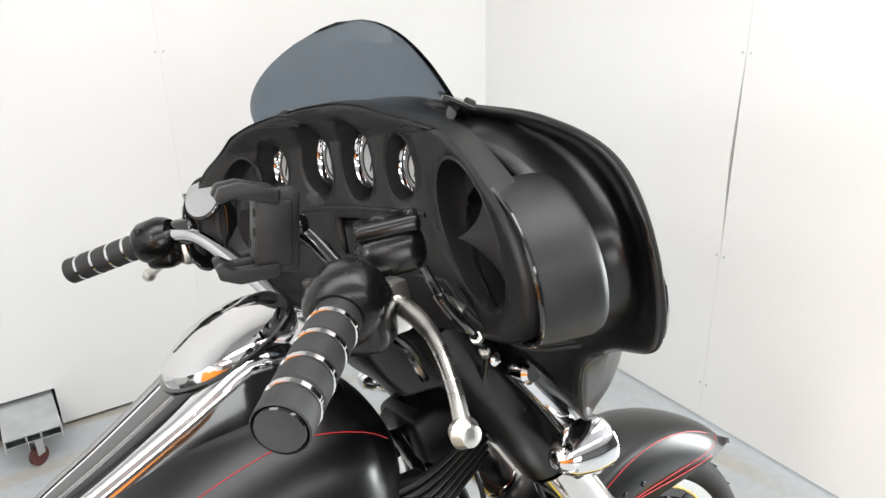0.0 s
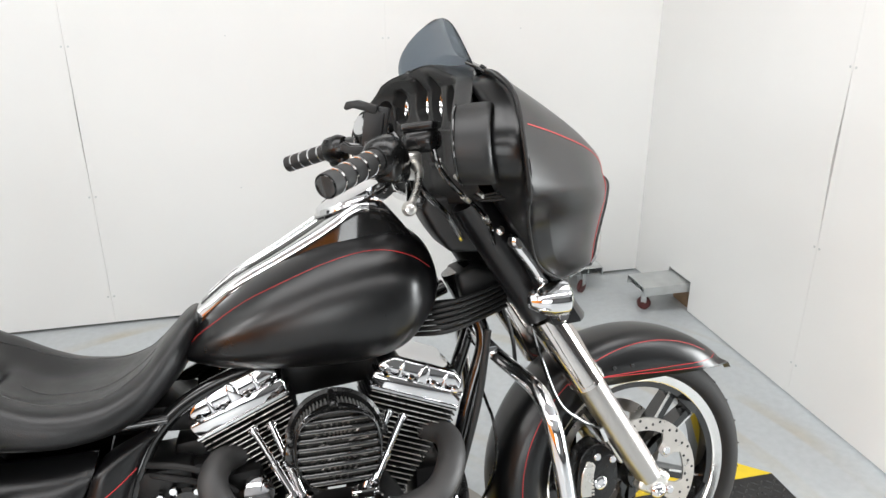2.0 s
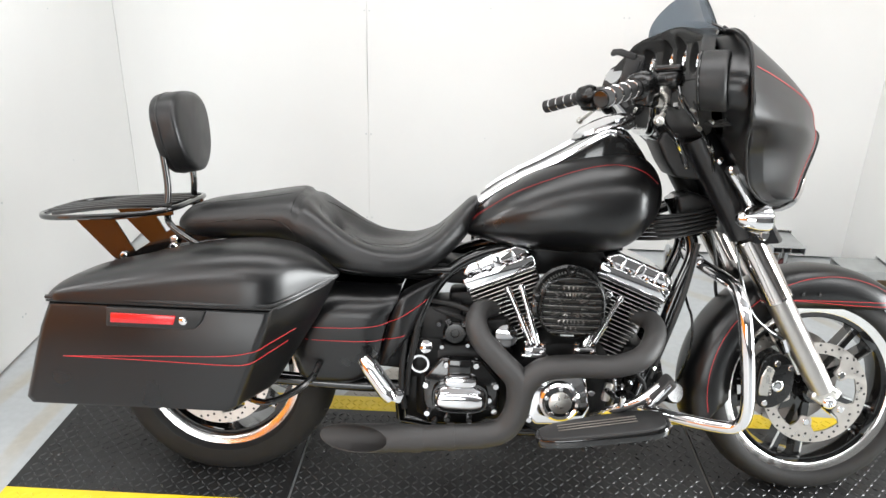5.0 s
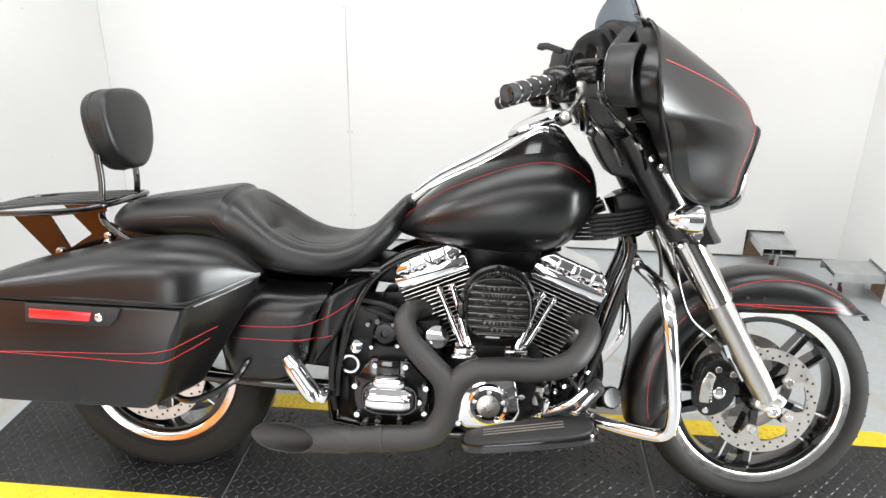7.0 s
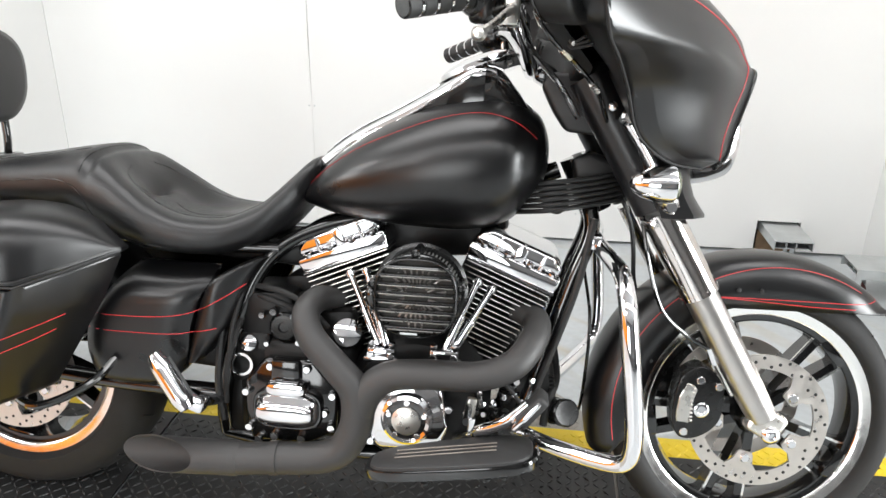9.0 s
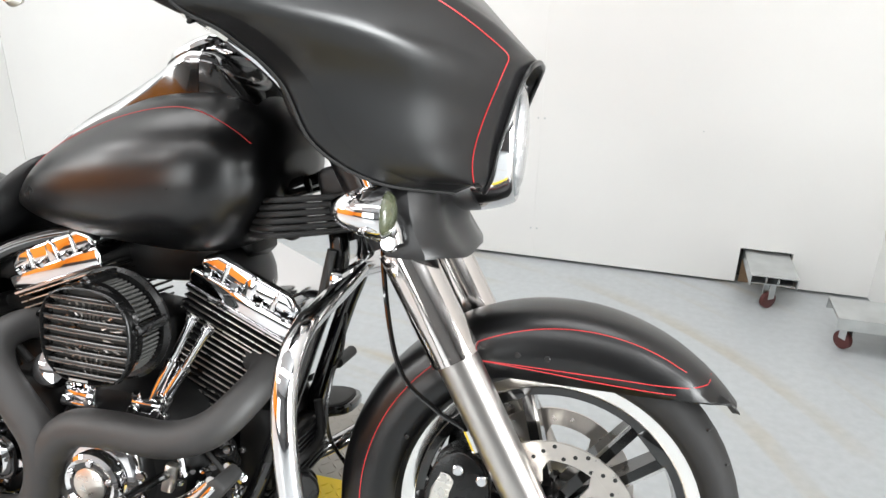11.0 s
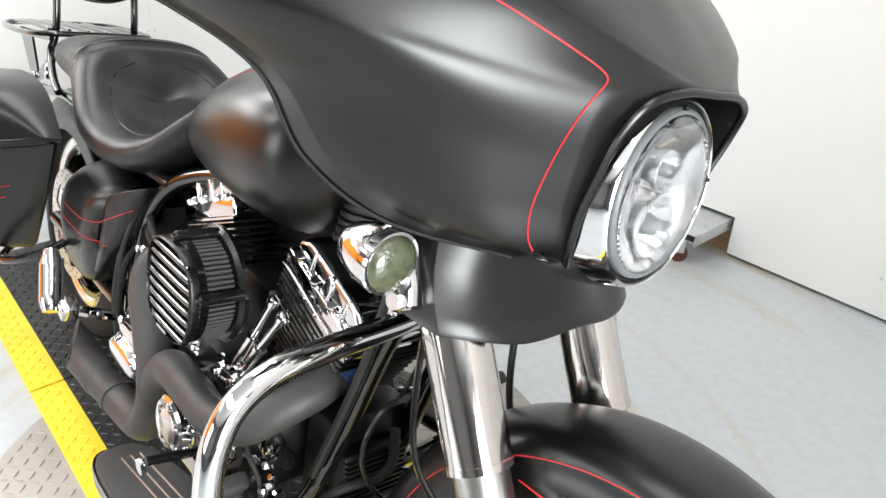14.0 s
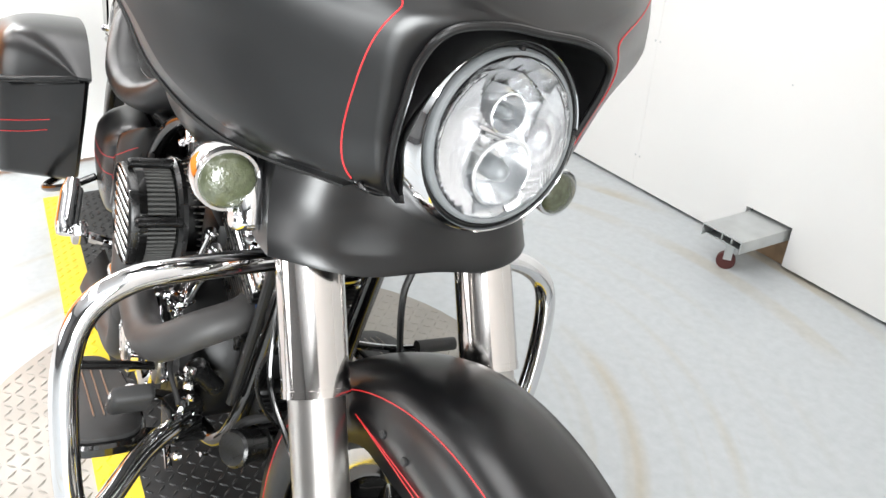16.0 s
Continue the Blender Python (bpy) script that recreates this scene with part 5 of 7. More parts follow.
each("cover_post", bm, SATIN, air)
bp("breather_hose", tube([(0.862, -0.19, 0.60), (0.845, -0.215, 0.585), (0.85, -0.20, 0.555), (0.885, -0.16, 0.545)], 0.013, 12), GLOSS, air)

# exhaust: two headers into one slash-cut pipe
exh = tube([(0.742, -0.095, 0.538), (0.708, -0.150, 0.546), (0.695, -0.195, 0.526), (0.712, -0.215, 0.482), (0.765, -0.225, 0.428), (0.806, -0.230, 0.385), (0.816, -0.230, 0.335), (0.808, -0.230, 0.285), (0.780, -0.230, 0.240), (0.730, -0.230, 0.220), (0.650, -0.232, 0.212), (0.560, -0.236, 0.204)], [0.026, 0.028, 0.029, 0.030, 0.031, 0.033, 0.034, 0.034, 0.034, 0.034, 0.034, 0.034], 24, 8)
tube([(1.13, -0.09, 0.535), (1.170, -0.130, 0.528), (1.168, -0.190, 0.505), (1.130, -0.235, 0.462), (1.060, -0.245, 0.436), (0.960, -0.240, 0.430), (0.880, -0.232, 0.415), (0.835, -0.230, 0.375), (0.818, -0.230, 0.330)], [0.026, 0.028, 0.029, 0.030, 0.030, 0.031, 0.032, 0.033, 0.032], 24, 8, exh)
IN = Matrix.Translation((0, 0.028, -0.009))
exhaust = bp("exhaust", exh, EXHAUST, None, "matte black two-into-one exhaust with slash-cut tip", IN, 60)
seg = 32
rows = []
for t, r in ((0.565, 0.0345), (0.556, 0.037), (0.52, 0.0375)):
    rows.append([Vector((t, -0.236 - r * math.cos(2 * math.pi * k / seg), 0.2035 + r * math.sin(2 * math.pi * k / seg))) for k in range(seg)])
end, endi = [], []
for k in range(seg):
    a = 2 * math.pi * k / seg
    c, s = math.cos(a), math.sin(a)
    xe = 0.268 + 0.215 * (0.5 + 0.5 * (c * 0.86 + 0.25 * s))
    end.append(Vector((xe, -0.238 - 0.0385 * c, 0.198 + 0.0385 * s)))
    endi.append(Vector((xe + 0.002, -0.238 - 0.0355 * c, 0.198 + 0.0355 * s)))
inner = [Vector((0.52, -0.236 - 0.0345 * math.cos(2 * math.pi * k / seg), 0.2035 + 0.0345 * math.sin(2 * math.pi * k / seg))) for k in range(seg)]
rows += [end, endi, inner]
bp("exhaust_tip", skin(rows), EXHAUST, exhaust, "slash-cut matte black tip", IN, 50)
bp("exhaust_bore", lathe([(0, 0), (0.0345, 0), (0.0345, 0.001), (0, 0.001)], (0.515, -0.236, 0.2033), (-1, 0, 0), 24), DARK, exhaust, "", IN)
bp("pipe_clamp", lathe([(0.0335, -0.010), (0.0365, -0.010), (0.0365, 0.010), (0.0335, 0.010)], (0.640, -0.2325, 0.2115), (1, 0, 0.07), 28, closed=True), EXHAUST, exhaust, "", IN)

# frame tubes
bm = bmesh.new()
for s in (-1, 1):
    tube([(1.255, s * 0.040, 0.79), (1.274, s * 0.062, 0.710), (1.240, s * 0.068, 0.599), (1.205, s * 0.070, 0.478), (1.172, s * 0.074, 0.365), (1.128, s * 0.088, 0.250), (1.06, s * 0.105, 0.207), (0.90, s * 0.12, 0.195), (0.65, s * 0.12, 0.195), (0.50, s * 0.12, 0.215)], 0.0165, 14, bm=bm)
    tube([(1.20, s * 0.03, 0.83), (0.95, s * 0.04, 0.735), (0.72, s * 0.075, 0.690), (0.60, s * 0.11, 0.62), (0.535, s * 0.13, 0.48), (0.50, s * 0.13, 0.30), (0.50, s * 0.12, 0.215)], 0.0165, 14, bm=bm)
    tube([(0.62, s * 0.11, 0.64), (0.40, s * 0.12, 0.64), (0.05, s * 0.115, 0.66), (-0.2, s * 0.115, 0.63)], 0.013, 12, bm=bm)
    tube([(0.49, s * 0.13, 0.31), (0.30, s * 0.135, 0.315), (0.05, s * 0.125, 0.325), (-0.04, s * 0.125, 0.325)], 0.019, 12, bm=bm)
tube([(1.232, 0, 0.86), (1.285, 0, 0.745)], 0.034, 20, bm=bm)
bp("frame", bm, GLOSS, None, "gloss black tubular steel frame")
bm = bmesh.new()
tube([(1.276, -0.096, 0.74), (1.246, -0.100, 0.58), (1.178, -0.105, 0.36)], 0.008, 10, bm=bm)
for k in range(6):
    z = 0.815 - 0.011 * k
    tube([(1.10, -0.06, z - 0.02), (1.18, -0.105 - 0.003 * k, z - 0.005), (1.27, -0.085, z + 0.008), (1.33, -0.06, z + 0.02)], 0.0052, 8, bm=bm)
tube([(0.545, -0.15, 0.60), (0.515, -0.155, 0.50), (0.50, -0.165, 0.36), (0.51, -0.16, 0.26)], 0.0085, 8, bm=bm)
tube([(0.56, -0.145, 0.58), (0.535, -0.165, 0.48), (0.525, -0.165, 0.40)], 0.006, 8, bm=bm)
each("cable", bm, PLASTIC, None, "black cable along the frame")
bp("neck_cover", prism([(1.152, 1.004), (1.180, 0.950), (1.207, 0.912), (1.262, 0.908), (1.318, 0.900), (1.318, 0.990), (1.220, 1.030), (1.165, 1.030)], -0.078, 0.078, 0.010, 3), PLASTIC, None, "black plastic steering neck cover")
bp("neck_shroud", prism([(1.222, 0.858), (1.262, 0.872), (1.335, 0.850), (1.330, 0.790), (1.290, 0.770), (1.235, 0.795)], -0.055, 0.055, 0.012, 3), PLASTIC, None, "black plastic shroud of the steering head")
# horn-side bracket
bp("neck_bracket", prism([(1.150, 0.812), (1.215, 0.812), (1.224, 0.765), (1.206, 0.742), (1.172, 0.748)], -0.065, -0.095, 0.010, 3), PLASTIC, None, "black bracket under the tank nose")
bp("bracket_bolt", bolt(bmesh.new(), Vector((1.196, -0.095, 0.768)), (0, -1, 0), 0.010, 0.007), SATIN)

# engine guard
bm = tube([(1.287, 0.0, 0.690), (1.295, -0.10, 0.680), (1.308, -0.22, 0.675), (1.316, -0.290, 0.666), (1.322, -0.338, 0.630), (1.330, -0.358, 0.560), (1.345, -0.358, 0.450), (1.352, -0.350, 0.370), (1.340, -0.332, 0.327), (1.295, -0.30, 0.312), (1.20, -0.235, 0.306), (1.12, -0.15, 0.30)], 0.0165, 18, 8)
tube([(1.287, 0.0, 0.690), (1.295, 0.10, 0.680), (1.308, 0.22, 0.675), (1.316, 0.290, 0.666), (1.322, 0.338, 0.630), (1.330, 0.356, 0.560), (1.340, 0.354, 0.430), (1.330, 0.336, 0.355), (1.285, 0.270, 0.320), (1.205, 0.165, 0.277), (1.14, 0.12, 0.245)], 0.0165, 18, 8, bm=bm)
guard = bp("engine_guard", bm, CHROME, None, "polished chrome tubular engine guard", None, 60)
bp("guard_clamp", box((0.03, 0.20, 0.03), pose(1.282, 0, 0.690), 0.006, 2), CHROME, guard)

# floorboards, pedals, pegs


STRIP = material("worn_board_strip", (0.30, 0.27, 0.24), 0.35, 1.0, spread=0.2)


def floorboard(s):
    outl = []
    for k in range(28):
        a = 2 * math.pi * k / 28
        c, q = math.cos(a), math.sin(a)
        outl.append((0.168 * math.copysign(abs(c) ** 0.55, c), 0.062 * math.copysign(abs(q) ** 0.6, q)))
    m = pose(1.022, s * 0.287, 0.288, 0, -10.5, 0)
    rows = []
    for z, f in ((-0.020, 0.93), (-0.020, 1.0), (-0.006, 1.02), (0.0, 1.0), (0.0, 0.98)):
        rows.append([m @ Vector((x * f, y * f * (1 + 0.15 * x / 0.168), z)) for x, y in outl])
    board = bp("floorboard", skin(rows), GLOSS, None, "black rider floorboard with ribbed rubber")
    rows = [[m @ Vector((x * f, y * f * (1 + 0.15 * x / 0.168), z)) for x, y in outl] for z, f in ((0.0, 0.95), (0.005, 0.94), (0.007, 0.90))]
    bp("board_pad", skin(rows), GRIP, board, "black rubber pad")
    for dy in (-0.022, -0.007, 0.008):
        bp("board_strip", box((0.20, 0.0026, 0.003), m @ pose(-0.01, dy * s, 0.0080), 0.001, 1), STRIP, board, "thin bright strip")
    bm = bmesh.new()
    for x in (-0.05, 0.07, 0.10):
        lathe([(0, 0), (0.007, 0), (0.007, 0.014), (0.009, 0.016), (0.009, 0.021), (0, 0.023)], m @ Vector((x, 0.03 * s, -0.02)), (0, 0, -1), 10, bm)
    each("board_bolt", bm, SATIN, board)
    bp("board_bracket", tube([m @ Vector((0.10, -s * 0.02, -0.022)), (1.11, s * 0.19, 0.255), (1.10, s * 0.12, 0.24)], 0.013, 10), GLOSS, board)
    return board


floorboard(-1)
floorboard(1)
brk = bp("brake_pedal", tube([(1.02, -0.16, 0.265), (1.07, -0.225, 0.315), (1.12, -0.25, 0.350), (1.165, -0.255, 0.395)], [0.011, 0.012, 0.013, 0.011], 12), CHROME, None, "chrome brake pedal with black rubber pad")
bp("pedal_pad", box((0.075, 0.060, 0.026), pose(1.172, -0.255, 0.385, 0, -52, 0), 0.008, 3), GRIP, brk, "black rubber pad")
bp("pedal_trim", box((0.079, 0.064, 0.012), pose(1.162, -0.255, 0.378, 0, -52, 0), 0.005, 2), CHROME, brk)
bp("pedal_link", tube([(1.050, -0.312, 0.371), (1.048, -0.250, 0.362), (1.046, -0.192, 0.352)], 0.0075, 10), SATIN, brk, "black pedal link")
bp("link_clevis", box((0.020, 0.016, 0.050), pose(1.048, -0.190, 0.345, 0, 10, 12), 0.004, 2), BARE, brk, "bare metal clevis")
bp("link_clip", box((0.012, 0.010, 0.030), pose(1.060, -0.322, 0.372, 10, 0, 20), 0.003, 2), CHROME, brk)
kick = bp("shift_lever", tube([(1.00, 0.17, 0.33), (1.10, 0.215, 0.375), (1.16, 0.245, 0.41)], 0.008, 10), CHROME, None, "chrome shift lever with rubber peg")
bp("shift_peg", tube([(1.16, 0.235, 0.415), (1.16, 0.315, 0.415)], 0.0125, 14), GRIP, kick, "black rubber peg")
for s in (-1, 1):
    a, b2 = Vector((0.408, s * 0.262, 0.435)), Vector((0.488, s * 0.285, 0.335))
    peg = bp("passenger_peg", tube([a, a.lerp(b2, 0.25), a.lerp(b2, 0.8), b2], [0.014, 0.022, 0.022, 0.016], 16), CHROME, None, "folded chrome passenger peg")
    d = (b2 - a).normalized()
    bm = bmesh.new()
    for k in range(4):
        ang = radians(-60 + 40 * k)
        x, y, z = frame_of(d)
        o = (math.cos(ang) * x + math.sin(ang) * y) * 0.0215
        tube([a.lerp(b2, 0.16) + o, a.lerp(b2, 0.86) + o], 0.004, 6, bm=bm)
    each("peg_rubber", bm, GRIP, peg)
    bm = box((0.05, 0.035, 0.035), pose(0.490, s * 0.255, 0.340, 0, 20, 0), 0.008, 2)
    tube([(0.49, s * 0.25, 0.335), (0.50, s * 0.20, 0.32), (0.50, s * 0.14, 0.30)], 0.012, 10, bm=bm)
    bp("peg_mount", bm, CHROME, peg)
bp("side_stand", tube([(0.80, 0.16, 0.20), (0.86, 0.28, 0.08), (0.885, 0.345, -0.045)], 0.014, 12), GLOSS, None, "black side stand leg")

# ---- fairing ----
# Rim of the shell, from the top middle out, round the wing and in below; and its front line: ridge, brow, headlight opening.
RIM = spline([(1.252, 0.0, 1.292), (1.242, -0.13, 1.285), (1.224, -0.263, 1.266), (1.200, -0.392, 1.246), (1.197, -0.468, 1.206), (1.198, -0.494, 1.130), (1.212, -0.474, 1.052), (1.240, -0.400, 1.026), (1.272, -0.325, 0.982), (1.303, -0.283, 0.908), (1.372, -0.225, 0.862), (1.462, -0.125, 0.848)], 10)
CROWN = [(1.300, 0.0, 1.284), (1.368, 0.0, 1.226), (1.440, 0.0, 1.162), (1.512, 0.0, 1.094), (1.562, 0.0, 1.048)]
BROW = [(1.560, -0.056, 1.047), (1.552, -0.104, 1.033), (1.540, -0.120, 1.000), (1.528, -0.118, 0.955), (1.518, -0.113, 0.915), (1.512, -0.104, 0.875), (1.500, -0.082, 0.850)]
FRONT = spline(CROWN, 10)[:40] + spline([(BROW[0][0], -BROW[0][1], BROW[0][2]), CROWN[-1], *BROW], 10)[10:]


# edge of the flank, where it folds into the flange that ends at the rim
FLANK = spline([(1.252, 0.0, 1.292), (1.242, -0.13, 1.285), (1.224, -0.263, 1.266), (1.200, -0.392, 1.246), (1.197, -0.468, 1.206), (1.198, -0.494, 1.130), (1.214, -0.482, 1.062), (1.275, -0.412, 1.035), (1.309, -0.330, 0.988), (1.345, -0.275, 0.911), (1.410, -0.205, 0.869), (1.490, -0.125, 0.862)], 10)



def line_at(line, i):
    k = min(int(i), len(line) - 2)
    return line[k].lerp(line[k + 1], i - k)


def wing(u, i):
    """A point of the right half of the shell: u from the front line to the rim."""
    a, b = line_at(FRONT, i), line_at(FLANK, i)
    s = i / (len(RIM) - 1)
    p = a.lerp(b, u)
    # rounded crown along the middle
    crown = interp(i, [22, 64], [1, 0])
    crown = crown * crown * (3 - 2 * crown)
    ease = u ** (1 + 0.45 * crown)
    p.x, p.z = p.x + (b.x - a.x) * (ease - u), p.z + (b.z - a.z) * (ease - u)
    near = min(1.0, u / 0.32)
    bulge = math.sin(math.pi * u**interp(s, [0, 0.38, 0.56, 1], [0.85, 0.85, 1.35, 1.35])) * (1 - crown + crown * near * near * (3 - 2 * near))
    out = smooth_at(s, [0, 0.22, 0.40, 0.55, 0.68, 0.85, 1.0], [0.000, 0.014, 0.032, 0.034, 0.024, 0.015, 0.010])
    # the lower flank is hollow behind the headlight and rolls out again at the rim
    hollow = 0.006 * math.exp(-(((u - 0.72) / 0.17) ** 2)) * interp(s, [0, 0.34, 0.46, 0.66, 0.82, 1], [0, 0, 1, 1, 0.4, 0])
    nrm = Vector((0.55, -0.76, 0.34)).normalized()
    barrel = 0.014 * math.sin(math.pi * min(1.0, u)) * math.exp(-(((s - 0.74) / 0.20) ** 2))
    return p + nrm * (out * bulge - hollow) + Vector((0.35, -0.90, 0.0)) * barrel


NU = 26
rows = [[wing(math.sin(math.pi / 2 * k / NU) ** 0.9, i) for i in range(len(RIM))] for k in range(NU + 1)]
for v in (0.04, 0.35, 0.7, 1.0):
    rows.append([a.lerp(b, v) for a, b in zip(FLANK, RIM)])
half = skin(rows, closed=False)
shell = join(half, mirrored(half))
bmesh.ops.remove_doubles(shell, verts=shell.verts, dist=0.0008)
shell.transform(S)
shape = shell.copy()
fairing = bp("fairing", shell, DENIM, None, "satin black batwing fairing with red pinstripes", None, 65)
so = fairing.modifiers.new("thick", "SOLIDIFY")
so.thickness, so.offset = 0.004, -1
for s in (-1, 1):
    us, ids = [0.97, 0.80, 0.60, 0.40, 0.24, 0.130, 0.100, 0.092, 0.115, 0.165, 0.240, 0.330], [45.5, 45.2, 45.4, 47.2, 51.0, 54.5, 57.5, 61, 72, 85, 96, 103.5]
    path = []
    for k in range(67):
        t = k / 66 * 11
        p = wing(interp(t, range(12), us), interp(t, range(12), ids)) + Vector((0.55, -0.76, 0.34)).normalized() * 0.0008
        path.append(S @ Vector((p.x, -s * p.y, p.z)))
    for _ in range(8):
        path = [path[0], *[(a + b + c) / 3 for a, b, c in zip(path, path[1:], path[2:])], path[-1]]
    path = on_nearest(shape, path)
    part("pinstripe", tube(path, 0.0009, 6, smooth=False), RED, fairing, "thin red painted pinstripe")
for s in (-1, 1):
    rows = []
    for u in np.linspace(0, 1, 6):
        rows.append([Vector((p.x + 0.012 * math.sin(math.pi * u) + 0.02 * u, -s * (p.y + (-0.135 - p.y) * u), p.z + 0.01 * u)) for p in RIM[72:107:4]])
    ob = bp("inner_skirt", skin(rows, closed=False), DENIM, fairing, "black inner fairing skirt", S, 60)
    so = ob.modifiers.new("thick", "SOLIDIFY")
    so.thickness = 0.004
# trim along the rim
bp("rim_trim", tube([S @ p for p in RIM], 0.0024, 8, smooth=False), RUBBER, fairing, "black rubber edge trim")
bp("rim_trim", tube([S @ Vector((p.x, -p.y, p.z)) for p in RIM], 0.0024, 8, smooth=False), RUBBER, fairing, "black rubber edge trim")
# headlight recess, bowl and lamp
open_r = FRONT[40:]
ringA = [p.copy() for p in open_r] + [Vector((p.x, -p.y, p.z)) for p in open_r[::-1]]
HC = Vector((1.492, 0.005, 0.933))
ringB = [Vector((1.442, (p.y) * 0.96, HC.z + (p.z - HC.z) * 0.93)) for p in ringA]
rows = [ringA, [a.lerp(b, 0.25) * 1.0 for a, b in zip(ringA, ringB)], ringB]
bp("headlight_recess", skin(rows, caps=False), PLASTIC, fairing, "black headlight surround", S, 60)
# Near-black sheet stands in for the shade at the back of the recess.
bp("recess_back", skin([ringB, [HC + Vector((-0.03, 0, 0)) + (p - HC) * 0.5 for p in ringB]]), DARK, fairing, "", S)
bp("opening_lip", tube([S @ p for p in open_r] + [S @ Vector((p.x, -p.y, p.z)) for p in open_r[::-1]], 0.0042, 10, smooth=False), DENIM, fairing, "rolled lip of the headlight opening")
LX = (1, 0, 0.04)
lamp = bp("headlight", lathe([(0.100, -0.06), (0.1215, -0.06), (0.1215, -0.030), (0.1190, -0.004), (0.1130, 0.022), (0.1068, 0.038), (0.1036, 0.0445), (0.1012, 0.0465), (0.0998, 0.045), (0.0990, 0.030), (0.0990, -0.03)], HC, LX, 72, closed=True), CHROME, None, "round chrome-ringed headlight with clear fluted lens", S, 40)
bp("lamp_gasket", lathe([(0.082, 0.012), (0.0986, 0.012), (0.0986, 0.026), (0.082, 0.026)], HC, LX, 56, closed=True), DARK, lamp, "", S)
# Near-black liner paints the shade of the gap inside the chrome ring.
bp("gap_shade_liner", lathe([(0.0935, 0.026), (0.0986, 0.026), (0.0986, 0.0400), (0.0965, 0.0420), (0.0935, 0.0380)], HC, LX, 56, closed=True), DARK, lamp, "", S)
FROST = material("frosted_lens_edge", (0.15, 0.16, 0.165), 0.38, spread=0.08, scale=60)
REFLECTOR = material("lamp_reflector", (0.78, 0.79, 0.80), 0.20, 0.93, bump=0.3, bump_scale=60)
FLUTED = material("fluted_silver", (0.76, 0.76, 0.77), 0.20, 0.93, spread=0.05, scale=90)
bp("lens_ring", lathe([(0.0875, 0.036), (0.0942, 0.036), (0.0942, 0.0435), (0.0933, 0.0462), (0.0910, 0.0480), (0.0875, 0.0480)], HC, LX, 64, closed=True), FROST, lamp, "frosted lens rim", S)
bm = bmesh.new()
RINGS = ((0.0005, -0.012), (0.018, -0.010), (0.036, -0.003), (0.054, 0.008), (0.071, 0.024), (0.0875, 0.046))
for n, ((r0, d0), (r1, d1)) in enumerate(zip(RINGS, RINGS[1:])):
    count = (6, 9, 13, 18, 26)[n]
    for k in range(count):
        a0, a1, tip = 2 * math.pi * (k + 0.3 * n) / count, 2 * math.pi * (k + 1 + 0.3 * n) / count, 0.0035 * ((k * 7 + n * 3) % 5 - 2) / 2
        ring = [HC + Vector((d + e, r * math.cos(a), r * math.sin(a))) for r, d, a, e in ((r0, d0, a0, tip), (r1, d1, a0, -tip), (r1, d1, a1, tip), (r0, d0, a1, -tip))]
        bm.faces.new([bm.verts.new(p) for p in ring])
bp("reflector_bowl", bm, REFLECTOR, lamp, "faceted silver reflector bowl", S, 5)
PROJ = ((0.000, 0.028, 0.021), (0.014, -0.036, 0.036))
bm = bmesh.new()
for k in range(66):
    y = -0.084 + 0.168 * k / 65
    run = []
    for n in range(29):
        z = -0.084 + 0.168 * n / 28
        yy = y + 0.22 * z * (1 if y < 0 else -0.35)
        rr = math.hypot(yy, z)
        free = rr < 0.0845 and (yy > 0.046 or yy < -0.012 - 0.5 * z) and all(math.hypot(yy - a, z - b) > r + 0.003 for a, b, r in PROJ)
        if free:
            run.append(HC + Vector((0.024 + 0.026 * (rr / 0.085) ** 2.5, yy, z)))
        if (not free or n == 28) and run:
            if len(run) > 2:
                tube(run, 0.0013, 5, bm=bm, smooth=False)
            run = []
bp("lens_flute", bm, FLUTED, lamp, "fine fluted reflector bars", S, 60)
for dy, dz, r in PROJ:
    bp("projector", lathe([(r * 0.2, 0.0), (r * 0.62, 0.006), (r * 0.92, 0.030), (r * 1.04, 0.036), (r * 1.07, 0.041), (r * 0.98, 0.042), (r * 0.84, 0.026), (r * 0.55, 0.012), (r * 0.15, 0.010)], HC + Vector((0.0, dy, dz)), (1, 0, 0), 32), REFLECTOR, lamp, "round silver projector bowl", S)
    bp("bulb", lathe([(0, 0), (r * 0.36, 0), (r * 0.36, 0.024), (r * 0.26, 0.036), (r * 0.1, 0.040), (0, 0.0405)], HC + Vector((0.006, dy, dz)), (1, 0, 0), 18), FROST, lamp, "frosted bulb cap", S, 60)
bp("centre_bar", box((0.006, 0.070, 0.005), S @ Matrix.Translation(HC + Vector((0.036, 0.004, 0.003))) @ pose(0, 0, 0, -14, 0, 0), 0.002, 2), CHROME, lamp)
for a in (96, 10):
    bp("retaining_clip", box((0.006, 0.006, 0.005), S @ Matrix.Translation(HC + Vector((0.046, 0.0966 * math.cos(radians(a)), 0.0966 * math.sin(radians(a))))), 0.001, 1), DARK, lamp)
lens = bp("lens", lathe([(0.0, 0.060), (0.04, 0.058), (0.070, 0.054), (0.0878, 0.0475), (0.0878, 0.045), (0.070, 0.0515), (0.04, 0.0555), (0, 0.0575)], HC, LX, 48), LENS, lamp, "clear glass lens", S, 60)
lens.visible_shadow = False
